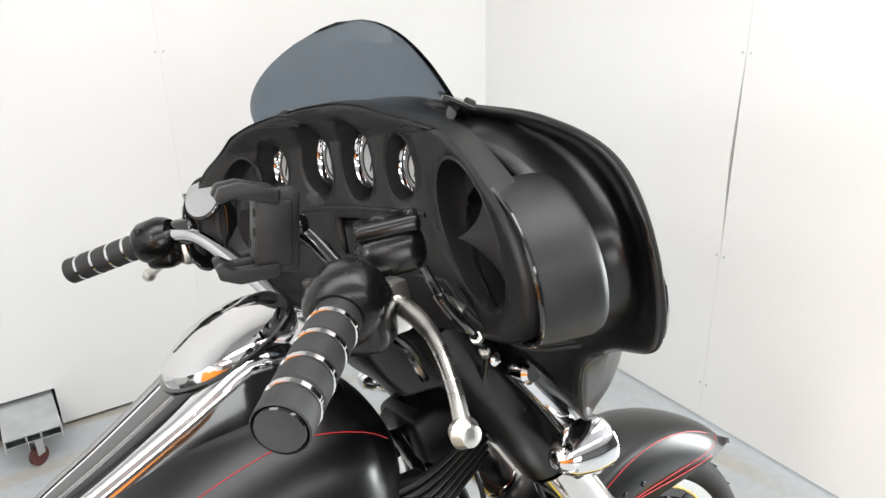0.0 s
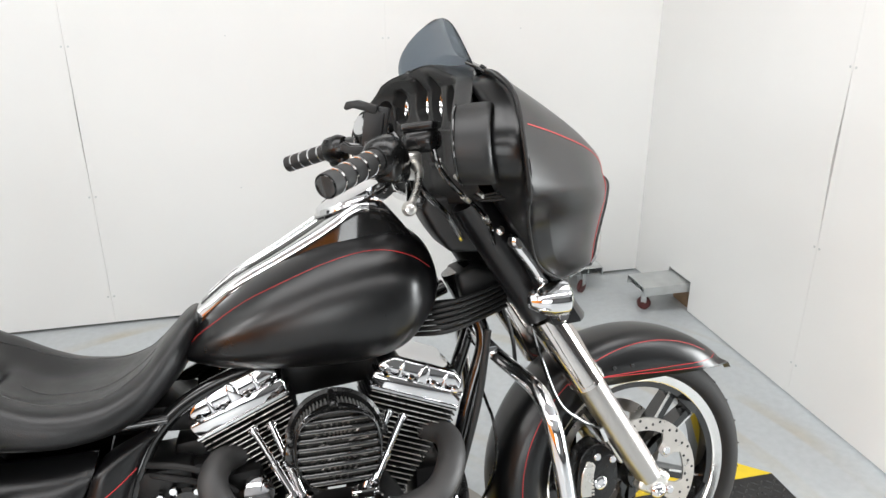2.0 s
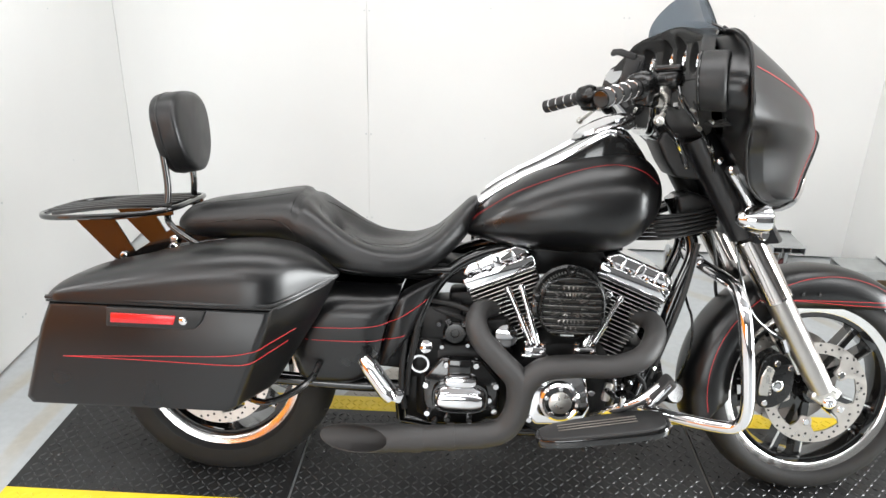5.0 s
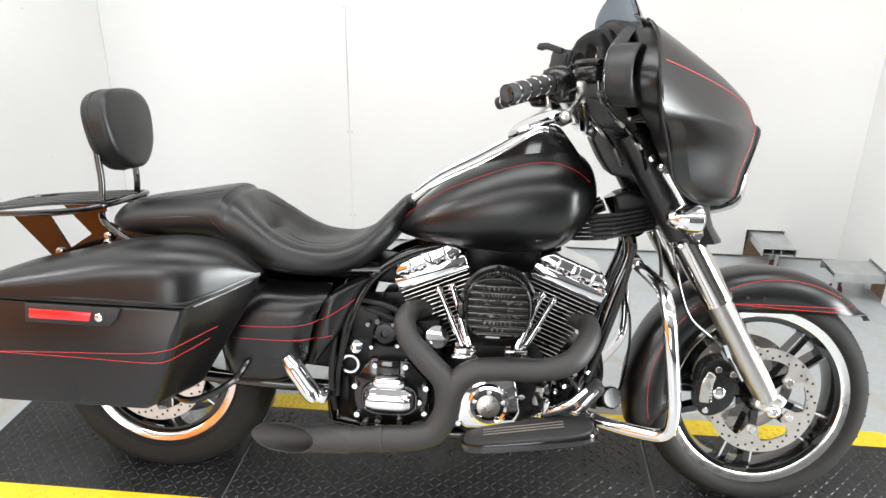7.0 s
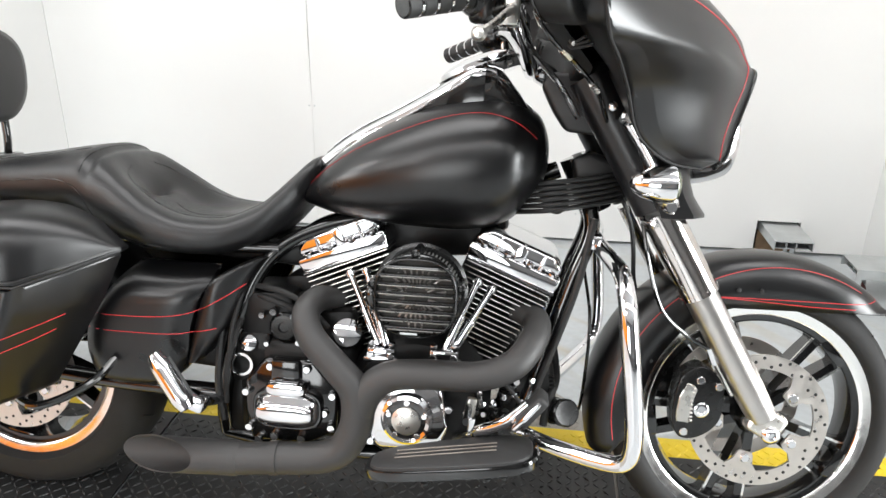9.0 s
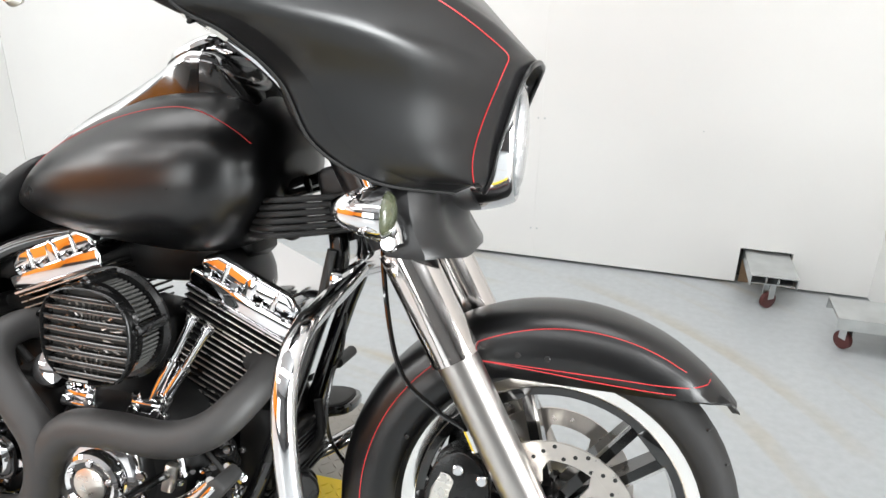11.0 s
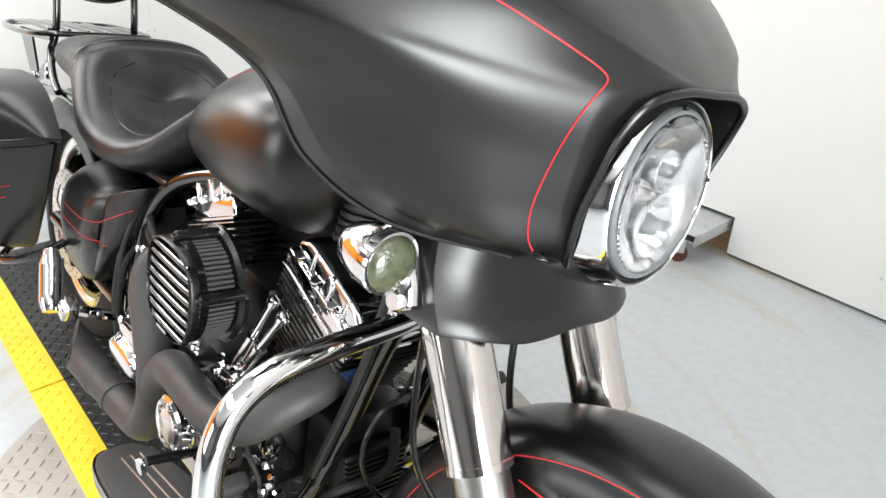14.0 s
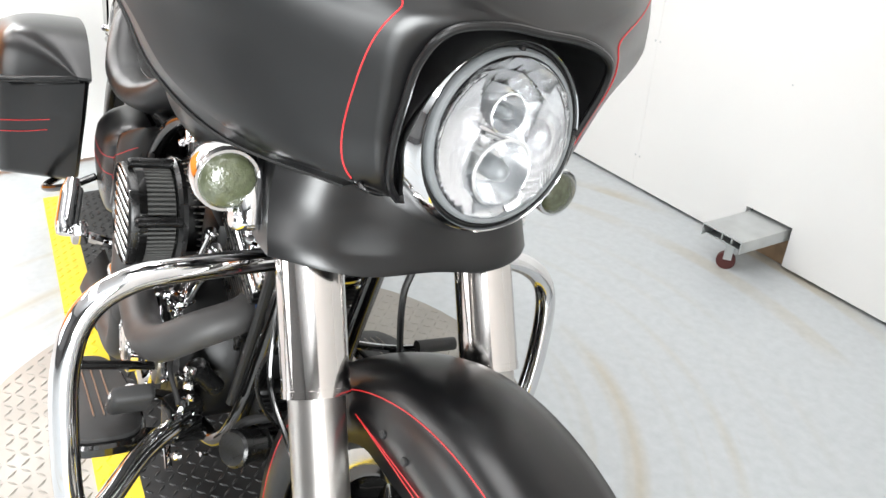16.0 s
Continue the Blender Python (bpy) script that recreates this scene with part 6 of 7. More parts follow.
# lower cowl between the fork legs
rows = []
for z, w, xf, xb in ((0.905, 0.146, 1.452, 1.33), (0.880, 0.166, 1.460, 1.34), (0.850, 0.176, 1.463, 1.35), (0.820, 0.180, 1.465, 1.36), (0.795, 0.182, 1.472, 1.37), (0.775, 0.1835, 1.483, 1.38), (0.760, 0.184, 1.492, 1.388), (0.753, 0.183, 1.491, 1.390), (0.756, 0.178, 1.474, 1.394)):
    row = []
    for k in range(57):
        t = math.sin(math.pi / 2 * (-1 + 2 * k / 56))
        nose = 1 - 0.52 * abs(t) ** 3.4
        flute = 0.015 * math.exp(-(((abs(t) - 0.45) / 0.26) ** 2)) * interp(z, [0.755, 0.80, 0.87, 0.905], [0.15, 1, 1, 0.5])
        row.append(Vector((xb + (xf - xb) * nose - flute, w * t, z + 0.003 * math.cos(2.2 * math.pi * t) * interp(z, [0.75, 0.80], [1, 0]))))
    row.append(Vector((xb + 0.02, w * 0.985, z)))
    row.append(Vector((xb - 0.01, w * 0.97, z)))
    row.append(Vector((xb - 0.01, -w * 0.97, z)))
    row.append(Vector((xb + 0.02, -w * 0.985, z)))
    rows.append(row)
bp("fork_cowl", skin(rows), DENIM, None, "satin black lower fairing cowl", S, 50)
# turn signals on chrome brackets
for s in (-1, 1):
    br = bp("signal_bracket", tube([(1.300, s * 0.176, 0.945), (1.345, s * 0.184, 0.875), (1.385, s * 0.190, 0.80), (1.392, s * 0.190, 0.775)], [0.017, 0.014, 0.016, 0.018], 14), CHROME, None, "chrome turn signal bracket", S)
    bm = bmesh.new()
    for x, z, r in ((1.302, 0.940, 0.016), (1.390, 0.778, 0.014)):
        lathe([(0, -0.01), (r, -0.01), (r, 0.012), (r * 0.7, 0.018), (0, 0.018)], (x, s * 0.192, z), (0, s, 0), 16, bm)
    lathe([(0, 0), (0.008, 0.004), (0.009, 0.01), (0, 0.018)], (1.275, s * 0.165, 0.960), (0, s, 0), 12, bm)
    each("bracket_bolt", bm, CHROME, br, "", S)
    sc = Vector((1.352, -0.217 if s < 0 else 0.268, 0.820))
    sig = bp("turn_signal", lathe([(0, -0.045), (0.014, -0.040), (0.026, -0.022), (0.034, 0.005), (0.0365, 0.030), (0.035, 0.036), (0.031, 0.036), (0.031, 0.02), (0, 0.02)], sc, (1, s * 0.03, 0), 32), CHROME, None, "chrome bullet turn signal with smoked lens", S, 50)
    bp("lens", lathe([(0, 0.022), (0.0315, 0.022), (0.0315, 0.037), (0.026, 0.043), (0.015, 0.047), (0, 0.048)], sc, (1, s * 0.03, 0), 32), SMOKELENS, sig, "smoked green-grey lens", S, 60)
    bp("signal_stem", tube([sc + Vector((-0.005, 0, -0.02)), (1.388, s * 0.195, 0.785)], 0.012, 12), CHROME, sig, "", S)

# windshield
rows = []
for k in range(17):
    v = k / 16
    row = []
    for j in range(33):
        t = -1 + 2 * j / 32
        half_width = 0.230 * math.sqrt(max(0.0, 1 - v**2.1)) if k < 16 else 0.02
        yb = t * half_width
        if t > 0:
            yb = t * 0.258 * (math.sqrt(max(0.0, 1 - v**2.1)) if k < 16 else 0.07)
        y = -0.036 - 0.012 * v + yb
        z = 1.270 + 0.116 * v + 0.05 * yb * (1 - v) - 0.008 * t * t * (1 - v)
        x = 1.264 - 0.066 * v - 0.95 * yb * yb
        row.append(Vector((x, y, z)))
    rows.append(row)
shield = bp("windshield", skin(rows, closed=False), SMOKE, None, "short smoked acrylic windshield", S, 70)
so = shield.modifiers.new("thick", "SOLIDIFY")
so.thickness = 0.002
shield.visible_shadow = False
bm = bmesh.new()
for y in (-0.205, 0.0, 0.205):
    bx, by, bz = 1.264 - 0.95 * y * y, y - 0.036, 1.274 + 0.05 * y - 0.008 * (y / 0.235) ** 2
    lathe([(0, -0.004), (0.010, -0.004), (0.010, 0.005), (0.006, 0.009), (0, 0.009)], (bx + 0.005, by, bz), (1, 0, 0.5), 12, bm)
    lathe([(0, -0.004), (0.009, -0.004), (0.009, 0.006), (0, 0.007)], (bx - 0.004, by, bz + 0.004), (-1, 0, 0.3), 12, bm)
for s in (-1, 1):
    ear = bp("shield_ear", box((0.050, 0.030, 0.005), S @ Matrix.Translation((1.214, s * 0.262, 1.2700)) @ pose(0, 0, 0, s * -14, 30, s * 20), 0.0022, 2), GLOSS, shield, "smoked tab of the windshield under its screw")
    bp("ear_screw", bolt(bmesh.new(), Vector((1.222, s * 0.262, 1.2685)), (0.5, s * 0.25, 0.86), 0.0065, 0.005), DARK, ear, "", S)
each("shield_bolt", bm, GLOSS, shield, "", S)

# inner fairing with gauges and speakers
YC, YO = -0.028, -0.042
DASH = spline([(0, 0.0, 1.294), (0, -0.046, 1.292), (0, -0.092, 1.284), (0, -0.132, 1.270), (0, -0.185, 1.257), (0, -0.243, 1.247), (0, -0.306, 1.224), (0, -0.380, 1.186), (0, -0.416, 1.142), (0, -0.398, 1.092), (0, -0.320, 1.058), (0, -0.170, 1.028), (0, 0.0, 1.010)], 4)
LEFT = spline([(0, 0.0, 1.294), (0, 0.072, 1.294), (0, 0.142, 1.288), (0, 0.190, 1.278), (0, 0.220, 1.264), (0, 0.277, 1.222), (0, 0.300, 1.160), (0, 0.288, 1.100), (0, 0.235, 1.050), (0, 0.160, 1.022), (0, 0.0, 1.010)], 4)
dash_loop = [(YO + p.y, p.z) for p in DASH] + [(YO + p.y, p.z) for p in LEFT[-2:0:-1]]


def dash_x(y, z):
    """The panel is cupped: its wings come back towards the rider."""
    return 1.195 - (0.52 if y < YC else 0.275) * max(0.0, abs(y - YC) - 0.17) ** 1.2 + 0.10 * (1.286 - z) * 0.4 - 0.02 * max(0.0, (z - 1.25)) / 0.036 - 0.42 * max(0.0, y - YC - 0.08)


GAUGES = ((-0.160, 1.212, 0.029, 0.038), (-0.067, 1.224, 0.036, 0.052), (0.033, 1.229, 0.036, 0.052), (0.122, 1.224, 0.029, 0.038))
holes = []
for gy, gz, ga, gb in GAUGES:
    holes.append([(gy + ga * math.copysign(abs(math.cos(a)) ** 0.9, math.cos(a)) * (1 - 0.12 * math.sin(a)) - 0.10 * gb * math.sin(a), gz + gb * math.sin(a)) for a in (2 * math.pi * k / 24 for k in range(24))])
# speaker openings
SPEAKERS = ((-1, -0.325, 1.153, 0.086, 0.069), (1, 0.186, 1.168, 0.037, 0.074))
for s, cy, cz, ry, rz in SPEAKERS:
    holes.append([(cy - s * 0.019 * math.sin(a) + ry * math.cos(a), cz + rz * math.sin(a)) for a in (2 * math.pi * k / 36 for k in range(36))])
holes.append([(y, z) for y, z in ((YC - 0.045, 1.150), (YC + 0.045, 1.150), (YC + 0.045, 1.085), (YC - 0.045, 1.085))])
bm = bmesh.new()
edges = []
for loop in [dash_loop, *holes]:
    vs = [bm.verts.new((dash_x(y, z), y, z)) for y, z in loop]
    edges += [bm.edges.new((vs[k], vs[(k + 1) % len(vs)])) for k in range(len(vs))]
bmesh.ops.triangle_fill(bm, edges=edges, use_beauty=True, use_dissolve=False, normal=(-1, 0, 0))
for _ in range(2):
    bmesh.ops.subdivide_edges(bm, edges=[e for e in bm.edges if e.calc_length() > 0.012], cuts=1)
    bmesh.ops.triangulate(bm, faces=bm.faces)
for v in bm.verts:
    v.co.x = dash_x(v.co.y, v.co.z)
inner = bp("inner_fairing", bm, PLASTIC, None, "black textured inner fairing with four round gauges", S, 40)
so = inner.modifiers.new("thick", "SOLIDIFY")
so.thickness, so.offset = 0.010, 0
rows = []
for dx, f in ((0.0, 1.0), (-0.004, 1.006), (0.0, 1.012), (0.012, 1.013), (0.024, 1.010)):
    rows.append([Vector((dash_x(y, z) + dx, y * f, 1.15 + (z - 1.15) * f)) for y, z in dash_loop])
bp("dash_rim", skin(rows, caps=False), PLASTIC, inner, "rolled edge of the instrument panel", S, 50)
for (gy, gz, ga, gb), hole in zip(GAUGES, holes):
    rows = []
    for dx, f in ((-0.005, 1.05), (-0.0055, 1.0), (0.004, 0.97), (0.042, 0.93)):
        rows.append([Vector((dash_x(y, z) + dx, gy + (y - gy) * f, gz + (z - gz) * f)) for y, z in hole])
    bp("gauge_well", skin(rows, caps=False), DARK, inner, "deep black gauge well", S, 60)
    gx = dash_x(gy, gz) + 0.022
    r = ga * 0.98
    bp("gauge_face", lathe([(0, 0), (r, 0), (r, 0.002), (0, 0.002)], (gx, gy, gz - 0.004), (-1, 0, 0.1), 28), WHITEFACE, inner, "pale gauge dial", S)
    bp("gauge_bezel", lathe([(r * 0.86, 0.001), (r * 1.06, 0.001), (r * 1.06, 0.006), (r * 0.98, 0.011), (r * 0.90, 0.008)], (gx, gy, gz - 0.004), (-1, 0, 0.1), 32, closed=True), CHROME, inner, "chrome gauge ring", S)
    bp("needle", box((0.001, 0.002, r * 1.1), S @ pose(gx - 0.004, gy, gz - 0.002, 35, 0, 0)), DARK, inner)
    bp("dial_scale", lathe([(r * 0.70, 0.0022), (r * 0.80, 0.0022), (r * 0.80, 0.0028), (r * 0.70, 0.0028)], (gx, gy, gz - 0.004), (-1, 0, 0.1), 28, closed=True), DARK, inner, "", S)
bp("panel_crease", tube([S @ Vector((dash_x(YC + y, 1.163) - 0.004, YC + y, 1.163 - 0.18 * y * y)) for y in np.linspace(-0.165, 0.165, 15)], 0.004, 8, smooth=False), PLASTIC, inner)
radio = bp("radio", box((0.02, 0.10, 0.060), pose(1.213, YC, 1.116), 0.004, 2), GLOSS, None, "gloss black radio in the dash", S)
bp("radio_screen", box((0.004, 0.078, 0.038), pose(1.2025, YC, 1.118), 0.002, 1), DARK, radio, "dark display", S)
for k in range(3):
    bp("radio_key", box((0.005, 0.006, 0.010), pose(1.201, YC - 0.012 + 0.012 * k, 1.102), 0.001, 1), WHITEFACE, radio, "", S)
CLOTH = material("speaker_cloth", (0.012, 0.012, 0.012), 0.8, bump=0.8, bump_scale=900)
for (s, cy, cz, ry, rz), hole in zip(SPEAKERS, holes[4:6]):
    rows = []
    for dx, f in ((-0.0055, 1.05), (-0.0065, 1.0), (0.006, 0.965), (0.024, 0.91), (0.026, 0.88)):
        rows.append([Vector((dash_x(y, z) + dx, cy + (y - cy) * f, cz + (z - cz) * f)) for y, z in hole])
    bp("speaker_ring", skin(rows, caps=False), PLASTIC, inner, "black speaker surround", S, 60)
    rows = []
    for dx, f in ((0.024, 0.92), (0.020, 0.6), (0.018, 0.3), (0.017, 0.01)):
        rows.append([Vector((dash_x(y, z) + dx, cy + (y - cy) * f, cz + (z - cz) * f)) for y, z in hole])
    bp("speaker_grille", skin(rows), CLOTH, inner, "black speaker grille", S)
    # round drum behind the speaker, its lip standing off the panel's edge
    rows = []
    for dx, f, dy in ((0.004, 1.0, 0.0), (0.010, 1.008, 0.003), (0.018, 1.015, 0.006), (0.036, 1.025, 0.012), (0.046, 1.025, 0.016), (0.052, 1.005, 0.017), (0.055, 0.96, 0.018), (0.056, 0.85, 0.018), (0.056, 0.02, 0.018)):
        ring = []
        for k in range(44):
            a = 2 * math.pi * k / 44
            y, z = (cy + s * 0.066) + (ry - 0.002) * math.cos(a) - s * 0.014 * math.sin(a), cz - 0.016 + (rz - 0.004) * math.sin(a)
            ring.append(Vector((dash_x(y, z) + dx, (cy + s * 0.066) + (y - cy - s * 0.066) * f + s * dy, cz + (z - cz) * f)))
        rows.append(ring)
    drum = bp("speaker_drum", skin(rows, caps=False), PLASTIC, inner, "rounded black drum behind the speaker", S, 50)
    edge = [S @ (p + Vector((-0.003, 0, 0))) for p in rows[0]]
    bp("drum_lip", tube(edge + edge[:1], 0.0022, 8, smooth=False), GLOSS, drum, "glossy rolled lip")
    c = Vector((dash_x(cy + s * 0.10, cz) + 0.016, cy + s * 0.112, cz - 0.012))
    bp("speaker_bracket", tube([c + Vector((0, s * -0.004, 0.046)), c + Vector((0.004, s * 0.004, 0.016)), c + Vector((0.002, s * 0.002, -0.040))], 0.0050, 8), BARE, drum, "bare metal bracket inside the drum", S)
    bp("bracket_screw", bolt(bmesh.new(), c + Vector((-0.004, 0, 0.020)), (-1, 0, 0), 0.007, 0.005), CHROME, drum, "", S)
    # loose wiring with pale connectors below the drum
    a, b = Vector((dash_x(cy, cz) + 0.010, cy + 0.075 * -s, cz - 0.055)), Vector((dash_x(cy, cz) + 0.030, cy + s * 0.075, cz - 0.098))
    for k in range(3):
        d = Vector((0.006 * k, 0, -0.006 * k))
        bp("wire", tube([a + d, a.lerp(b, 0.35) + Vector((-0.012 + 0.005 * k, 0, -0.022)), a.lerp(b, 0.7) + Vector((-0.010, 0, -0.018 - 0.004 * k)), b + d], 0.0026, 8), DARK, drum, "", S)
    for f in (0.10, 0.42, 0.66):
        p0 = a.lerp(b, f) + Vector((-0.010, 0, -0.014))
        bp("connector", tube([p0, p0 + (b - a).normalized() * 0.022 + Vector((0, 0, -0.002))], [0.0048, 0.0042], 10, smooth=False), BARE, drum, "pale wire connector", S)
    # smooth hollow between the panel's edge and the shell's rim
    rows = []
    for u in np.linspace(0, 1, 13):
        row = []
        for k in range(0, 52):
            f = k / 51
            a = line_at(RIM, f * 88)
            if s < 0:
                d0 = line_at(DASH, 4 * interp(f * 8.8, [0, 2, 3, 4, 5, 6, 7.4, 8.8], [0, 3.4, 5, 6.4, 8, 9, 10.2, 11.2]))
            else:
                d0 = line_at(LEFT, 4 * interp(f * 8.8, [0, 2, 3, 4, 5, 6, 7.4, 8.8], [0, 3, 4.2, 5, 6, 7, 8, 9]))
            a = Vector((a.x, -s * a.y, a.z))
            b = Vector((dash_x(YO + d0.y, d0.z) + interp(f, [0, 0.36, 0.50, 1], [0.006, 0.010, 0.060, 0.060]), YO + d0.y * interp(f, [0, 0.36, 0.5, 1], [0.99, 0.99, 0.93, 0.93]), d0.z - 0.004))
            deep = interp(f, [0, 0.2, 0.38, 0.65, 1], [0.004, 0.018, 0.040, 0.036, 0.0])
            row.append(a.lerp(b, u) + Vector((deep * math.sin(math.pi * u**1.5), 0, 0)))
        rows.append(row)
    ob = bp("inner_skin", skin(rows, closed=False), DENIM, inner, "smooth black inside of the fairing shell", S, 60)
    so = ob.modifiers.new("thick", "SOLIDIFY")
    so.thickness = 0.003
bp("lower_dash", box((0.06, 0.26, 0.07), pose(1.255, 0, 1.01, 0, 22, 0), 0.02, 3), PLASTIC, inner, "", S)

# handlebar and controls
SB = Matrix.Translation(HEAD) @ Matrix.Rotation(radians(2.3), 4, Vector((-0.503, 0, 0.864))) @ Matrix.Translation(-HEAD) @ Matrix.Translation((-0.018, 0, 0))
bm = bmesh.new()
for s in (-1, 1):
    tube([(1.150, 0.0, 1.030), (1.145, s * 0.08, 1.035), (1.125, s * 0.17, 1.085), (1.090, s * 0.26, 1.135), (1.040, s * 0.335, 1.128), (0.985, s * 0.392, 1.112), (0.965, s * 0.410, 1.106)], 0.0125, 14, bm=bm)
bar = bp("handlebar", bm, CHROME, None, "chrome handlebar with black grips and controls", SB)
for s in (-1, 1):
    a, b2 = Vector((1.030, s * 0.345, 1.126)), Vector((0.943, s * 0.432, 1.098))
    d = (b2 - a).normalized()
    grip = bp("grip", tube([a, b2], 0.0195, 24, smooth=False), GRIP, bar, "black rubber grip with chrome bands", SB)
    for k in range(4):
        c = a.lerp(b2, 0.16 + 0.24 * k)
        bp("grip_band", lathe([(0.019, -0.0028), (0.0212, -0.0022), (0.0212, 0.0022), (0.019, 0.0028)], c, d, 24, closed=True), CHROME, bar, "", SB)
        bp("grip_sleeve", lathe([(0.0195, -0.0105), (0.0206, -0.0095), (0.0206, 0.0095), (0.0195, 0.0105)], c + d * 0.0145, d, 24, closed=True), GRIP, bar, "", SB)
    bp("grip_end", lathe([(0.0, 0.0), (0.0205, 0.0), (0.0205, 0.006), (0.017, 0.011), (0, 0.012)], b2, d, 24), GLOSS, bar, "", SB)
    h = Vector((1.048, s * 0.325, 1.130))
    bm = lathe([(0, -0.034), (0.024, -0.034), (0.030, -0.026), (0.034, -0.016), (0.034, 0.014), (0.029, 0.024), (0.024, 0.028), (0, 0.028)], h, d, 24)
    switch = bp("switch_housing", bm, SATIN, bar, "black switch housing", SB)
    bp("housing_body", box((0.052, 0.052, 0.058), SB @ Matrix.Translation(h + Vector((0.012, 0.0, -0.016))) @ pose(0, 0, 0, 0, 0, s * 45), 0.014, 3), SATIN, switch)
    for k in range(3):
        bp("button", box((0.010, 0.011, 0.012), SB @ Matrix.Translation(h + Vector((-0.024, -s * 0.012 + s * 0.012 * k, 0.020 - 0.013 * k))) @ pose(0, 0, 0, 0, 0, s * 45), 0.003, 2), PLASTIC, switch)
    if s < 0:
        bm = box((0.066, 0.060, 0.044), Matrix.Translation((1.126, s * 0.272, 1.152)) @ pose(0, 0, 0, 0, -4, s * 30), 0.018, 4)
        bp("master_cylinder", bm, SATIN, bar, "black brake fluid reservoir", SB)
        bp("reservoir_lid", box((0.062, 0.056, 0.016), Matrix.Translation((1.126, s * 0.272, 1.176)) @ pose(0, 0, 0, 0, -4, s * 30), 0.0065, 4), SATIN, bar, "", SB)
    else:
        bp("clutch_perch", box((0.06, 0.05, 0.04), Matrix.Translation((1.100, s * 0.285, 1.140)) @ pose(0, 0, 0, 0, 0, s * 30), 0.010, 3), GLOSS, bar, "", SB)
    bp("lever", tube([(1.098, s * 0.302, 1.118), (1.100, s * 0.345, 1.106), (1.090, s * 0.388, 1.094), (1.074, s * 0.428, 1.074), (1.056, s * 0.462, 1.056)], [0.010, 0.0085, 0.0065, 0.0058, 0.0065], 12), BARE, bar, "silver hand lever", SB)
    bp("lever_tip", lathe([(0, -0.012), (0.008, -0.009), (0.012, 0), (0.008, 0.009), (0, 0.012)], (1.055, s * 0.464, 1.055), (0, s, 0), 16), BARE, bar, "", SB)
    bp("lever_clamp", box((0.04, 0.03, 0.05), Matrix.Translation((1.095, s * 0.305, 1.11)), 0.008, 2), BARE, bar, "", SB)
    bp("control_cable", tube([(1.11, s * 0.26, 1.12), (1.14, s * 0.20, 1.06), (1.20, s * 0.14, 1.0), (1.24, s * 0.10, 0.94)], 0.006, 8), CHROME, bar, "braided silver line", SB)
line = bp("brake_line", tube([(1.112, -0.300, 1.128), (1.114, -0.322, 1.098), (1.142, -0.316, 1.060), (1.190, -0.262, 1.026), (1.238, -0.205, 0.985), (1.270, -0.15, 0.93)], 0.0044, 10), GLOSS, bar, "black brake line with silver fittings", S)
for p, q in (((1.113, -0.316, 1.106), (1.124, -0.321, 1.082)), ((1.160, -0.298, 1.046), (1.178, -0.276, 1.034)), ((1.226, -0.220, 0.996), (1.240, -0.202, 0.984))):
    bp("line_fitting", tube([p, q], 0.0064, 6, smooth=False), BARE, line, "hexagonal chrome fitting", S)
bp("riser", box((0.04, 0.12, 0.04), pose(1.176, 0, 1.026, 0, 28, 0), 0.01, 2), GLOSS, bar, "", SB)
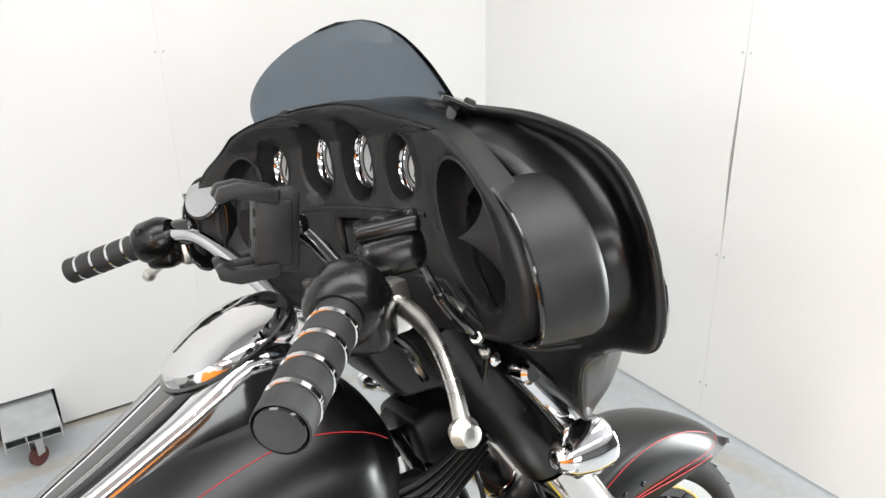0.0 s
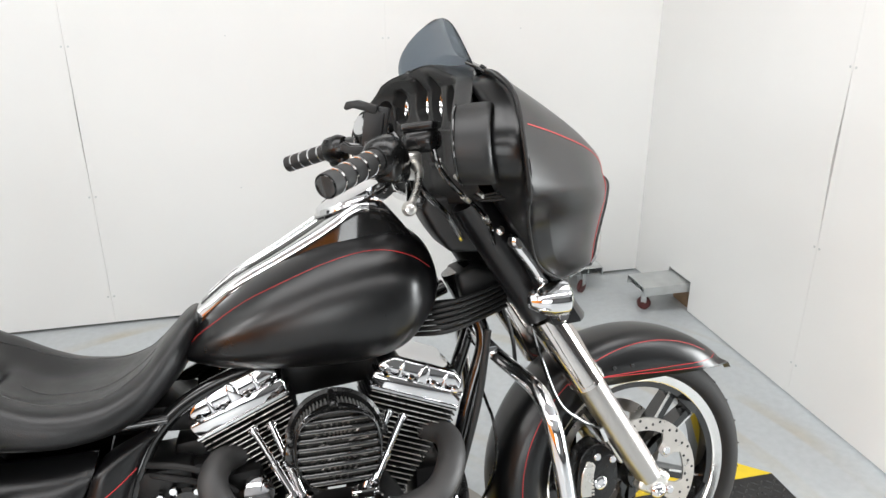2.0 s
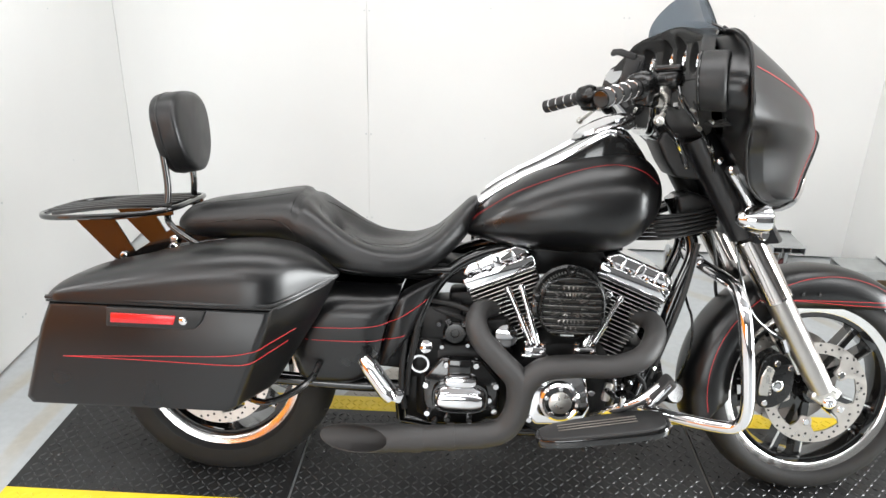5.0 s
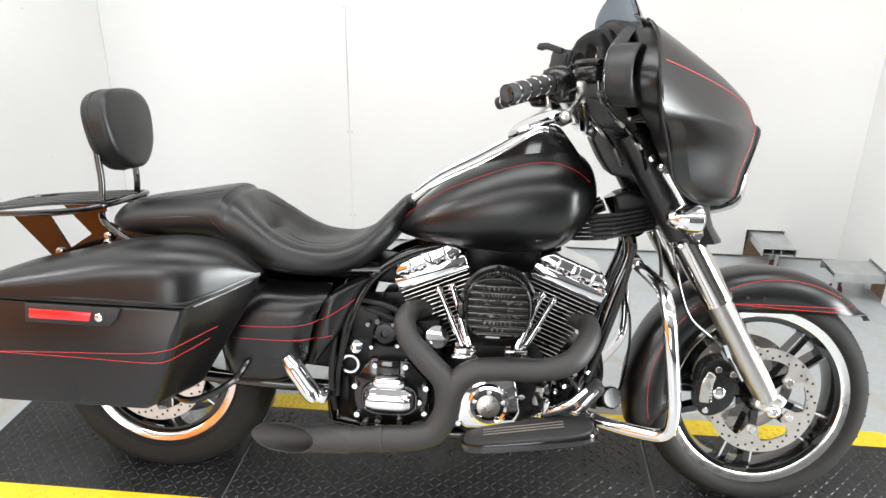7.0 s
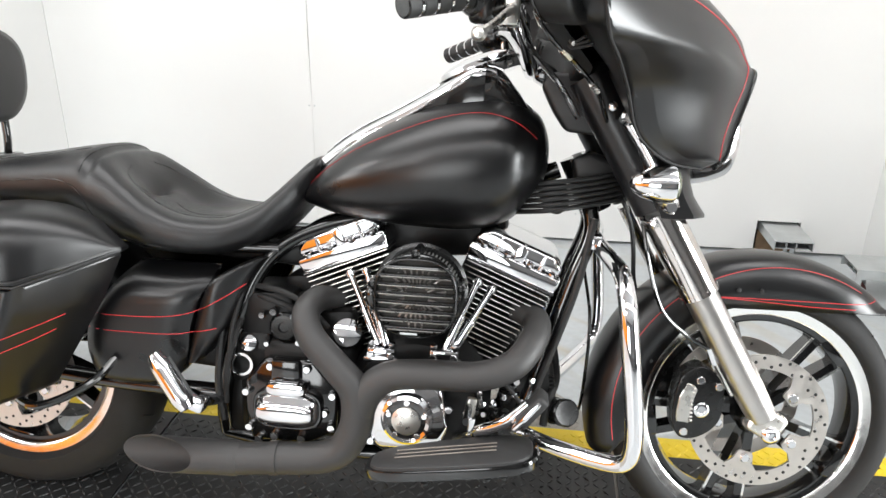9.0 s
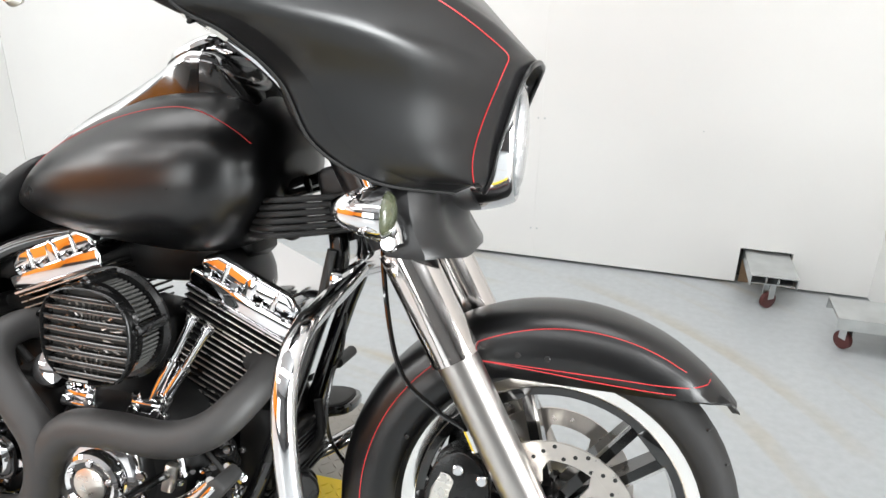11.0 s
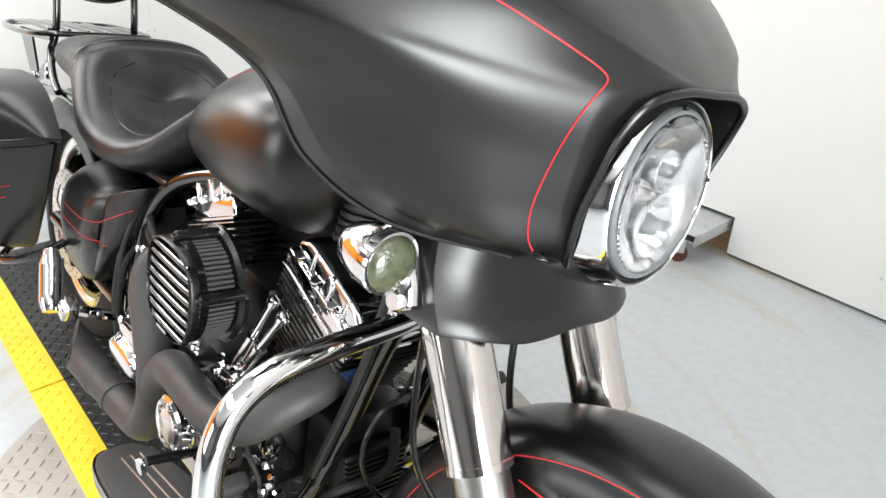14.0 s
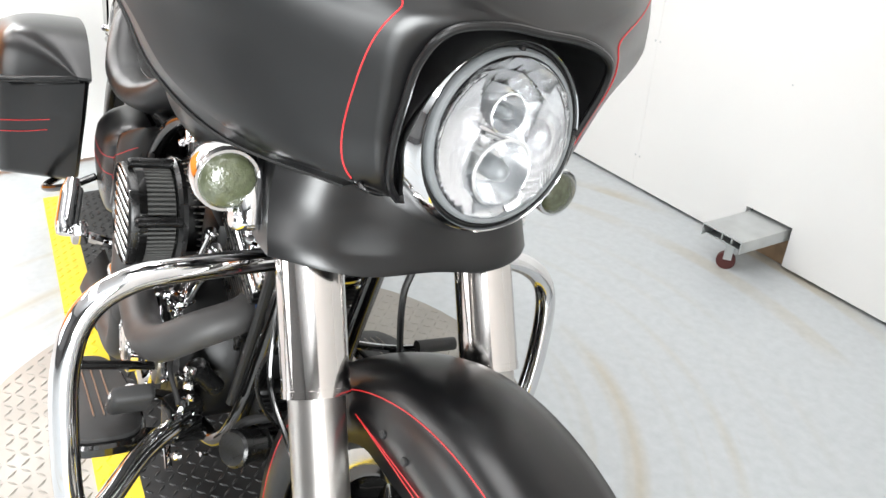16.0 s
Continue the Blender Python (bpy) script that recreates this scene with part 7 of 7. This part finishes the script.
# phone holder
PM = Matrix.Translation((1.038, -0.130, 1.174)) @ pose(0, 0, 0, 4, 10, -14)
holder = bp("phone_holder", box((0.038, 0.048, 0.070), PM @ pose(0.006, 0, 0), 0.005, 2), PLASTIC, None, "black spring phone holder on the handlebar", S)
bp("holder_spine", box((0.022, 0.034, 0.088), PM @ pose(0.022, 0, 0), 0.005, 2), PLASTIC, holder, "", S)
for top in (1, -1):
    for yy in (-0.019, 0.019):
        jaw = prism([(0.010, 0.030), (0.010, 0.045), (-0.028, 0.051), (-0.048, 0.046), (-0.052, 0.034), (-0.046, 0.030), (-0.034, 0.036), (-0.012, 0.033)], yy - 0.009, yy + 0.009, 0.0022, 2)
        jaw.transform(PM @ Matrix.Diagonal((1, 1, top, 1)))
        jaw = bp("jaw", jaw, PLASTIC, holder, "hooked jaw with grip ribs", S)
        for k in range(4):
            bp("jaw_rib", box((0.026, 0.002, 0.0025), PM @ pose(-0.016, yy - 0.006 + 0.004 * k, top * 0.0475, 0, top * 9, 0)), PLASTIC, jaw, "", S)
# Flat near-black dots paint shaded holes on to the plate.
bm = bmesh.new()
for yy, zz in ((-0.014, 0.020), (-0.014, 0.0), (0.014, -0.016)):
    lathe([(0, 0), (0.0045, 0), (0.0045, 0.001), (0, 0.001)], PM @ Vector((-0.0132, yy, zz)), PM.to_3x3() @ Vector((-1, 0, 0)), 10, bm)
each("holder_hole_dot", bm, DARK, holder, "", S)
bp("holder_ball", lathe([(0, -0.013), (0.009, -0.010), (0.013, 0), (0.009, 0.010), (0, 0.013)], PM @ Vector((0.032, 0, 0.004)), (1, 0, 0), 16), GLOSS, holder, "", S)
bp("holder_stem", tube([PM @ Vector((0.020, 0, 0)), PM @ Vector((0.046, 0, -0.008)), (1.10, -0.19, 1.10)], 0.0085, 12), GLOSS, holder, "", S)
# mirror on the left bar
mir = bp("mirror", lathe([(0, -0.010), (0.020, -0.008), (0.032, -0.002), (0.034, 0.004), (0.031, 0.006), (0, 0.006)], (1.100, 0.235, 1.192), (-0.75, -0.45, 0.45), 32), GLOSS, None, "small round mirror on the handlebar", S, 50)
bp("mirror_glass", lathe([(0, 0.0055), (0.0305, 0.0055), (0.0305, 0.0075), (0, 0.0075)], (1.100, 0.235, 1.192), (-0.75, -0.45, 0.45), 32), CHROME, mir, "mirror glass", S)
bp("mirror_stem", tube([(1.09, 0.255, 1.18), (1.09, 0.27, 1.13)], 0.006, 10), GLOSS, mir, "", S)
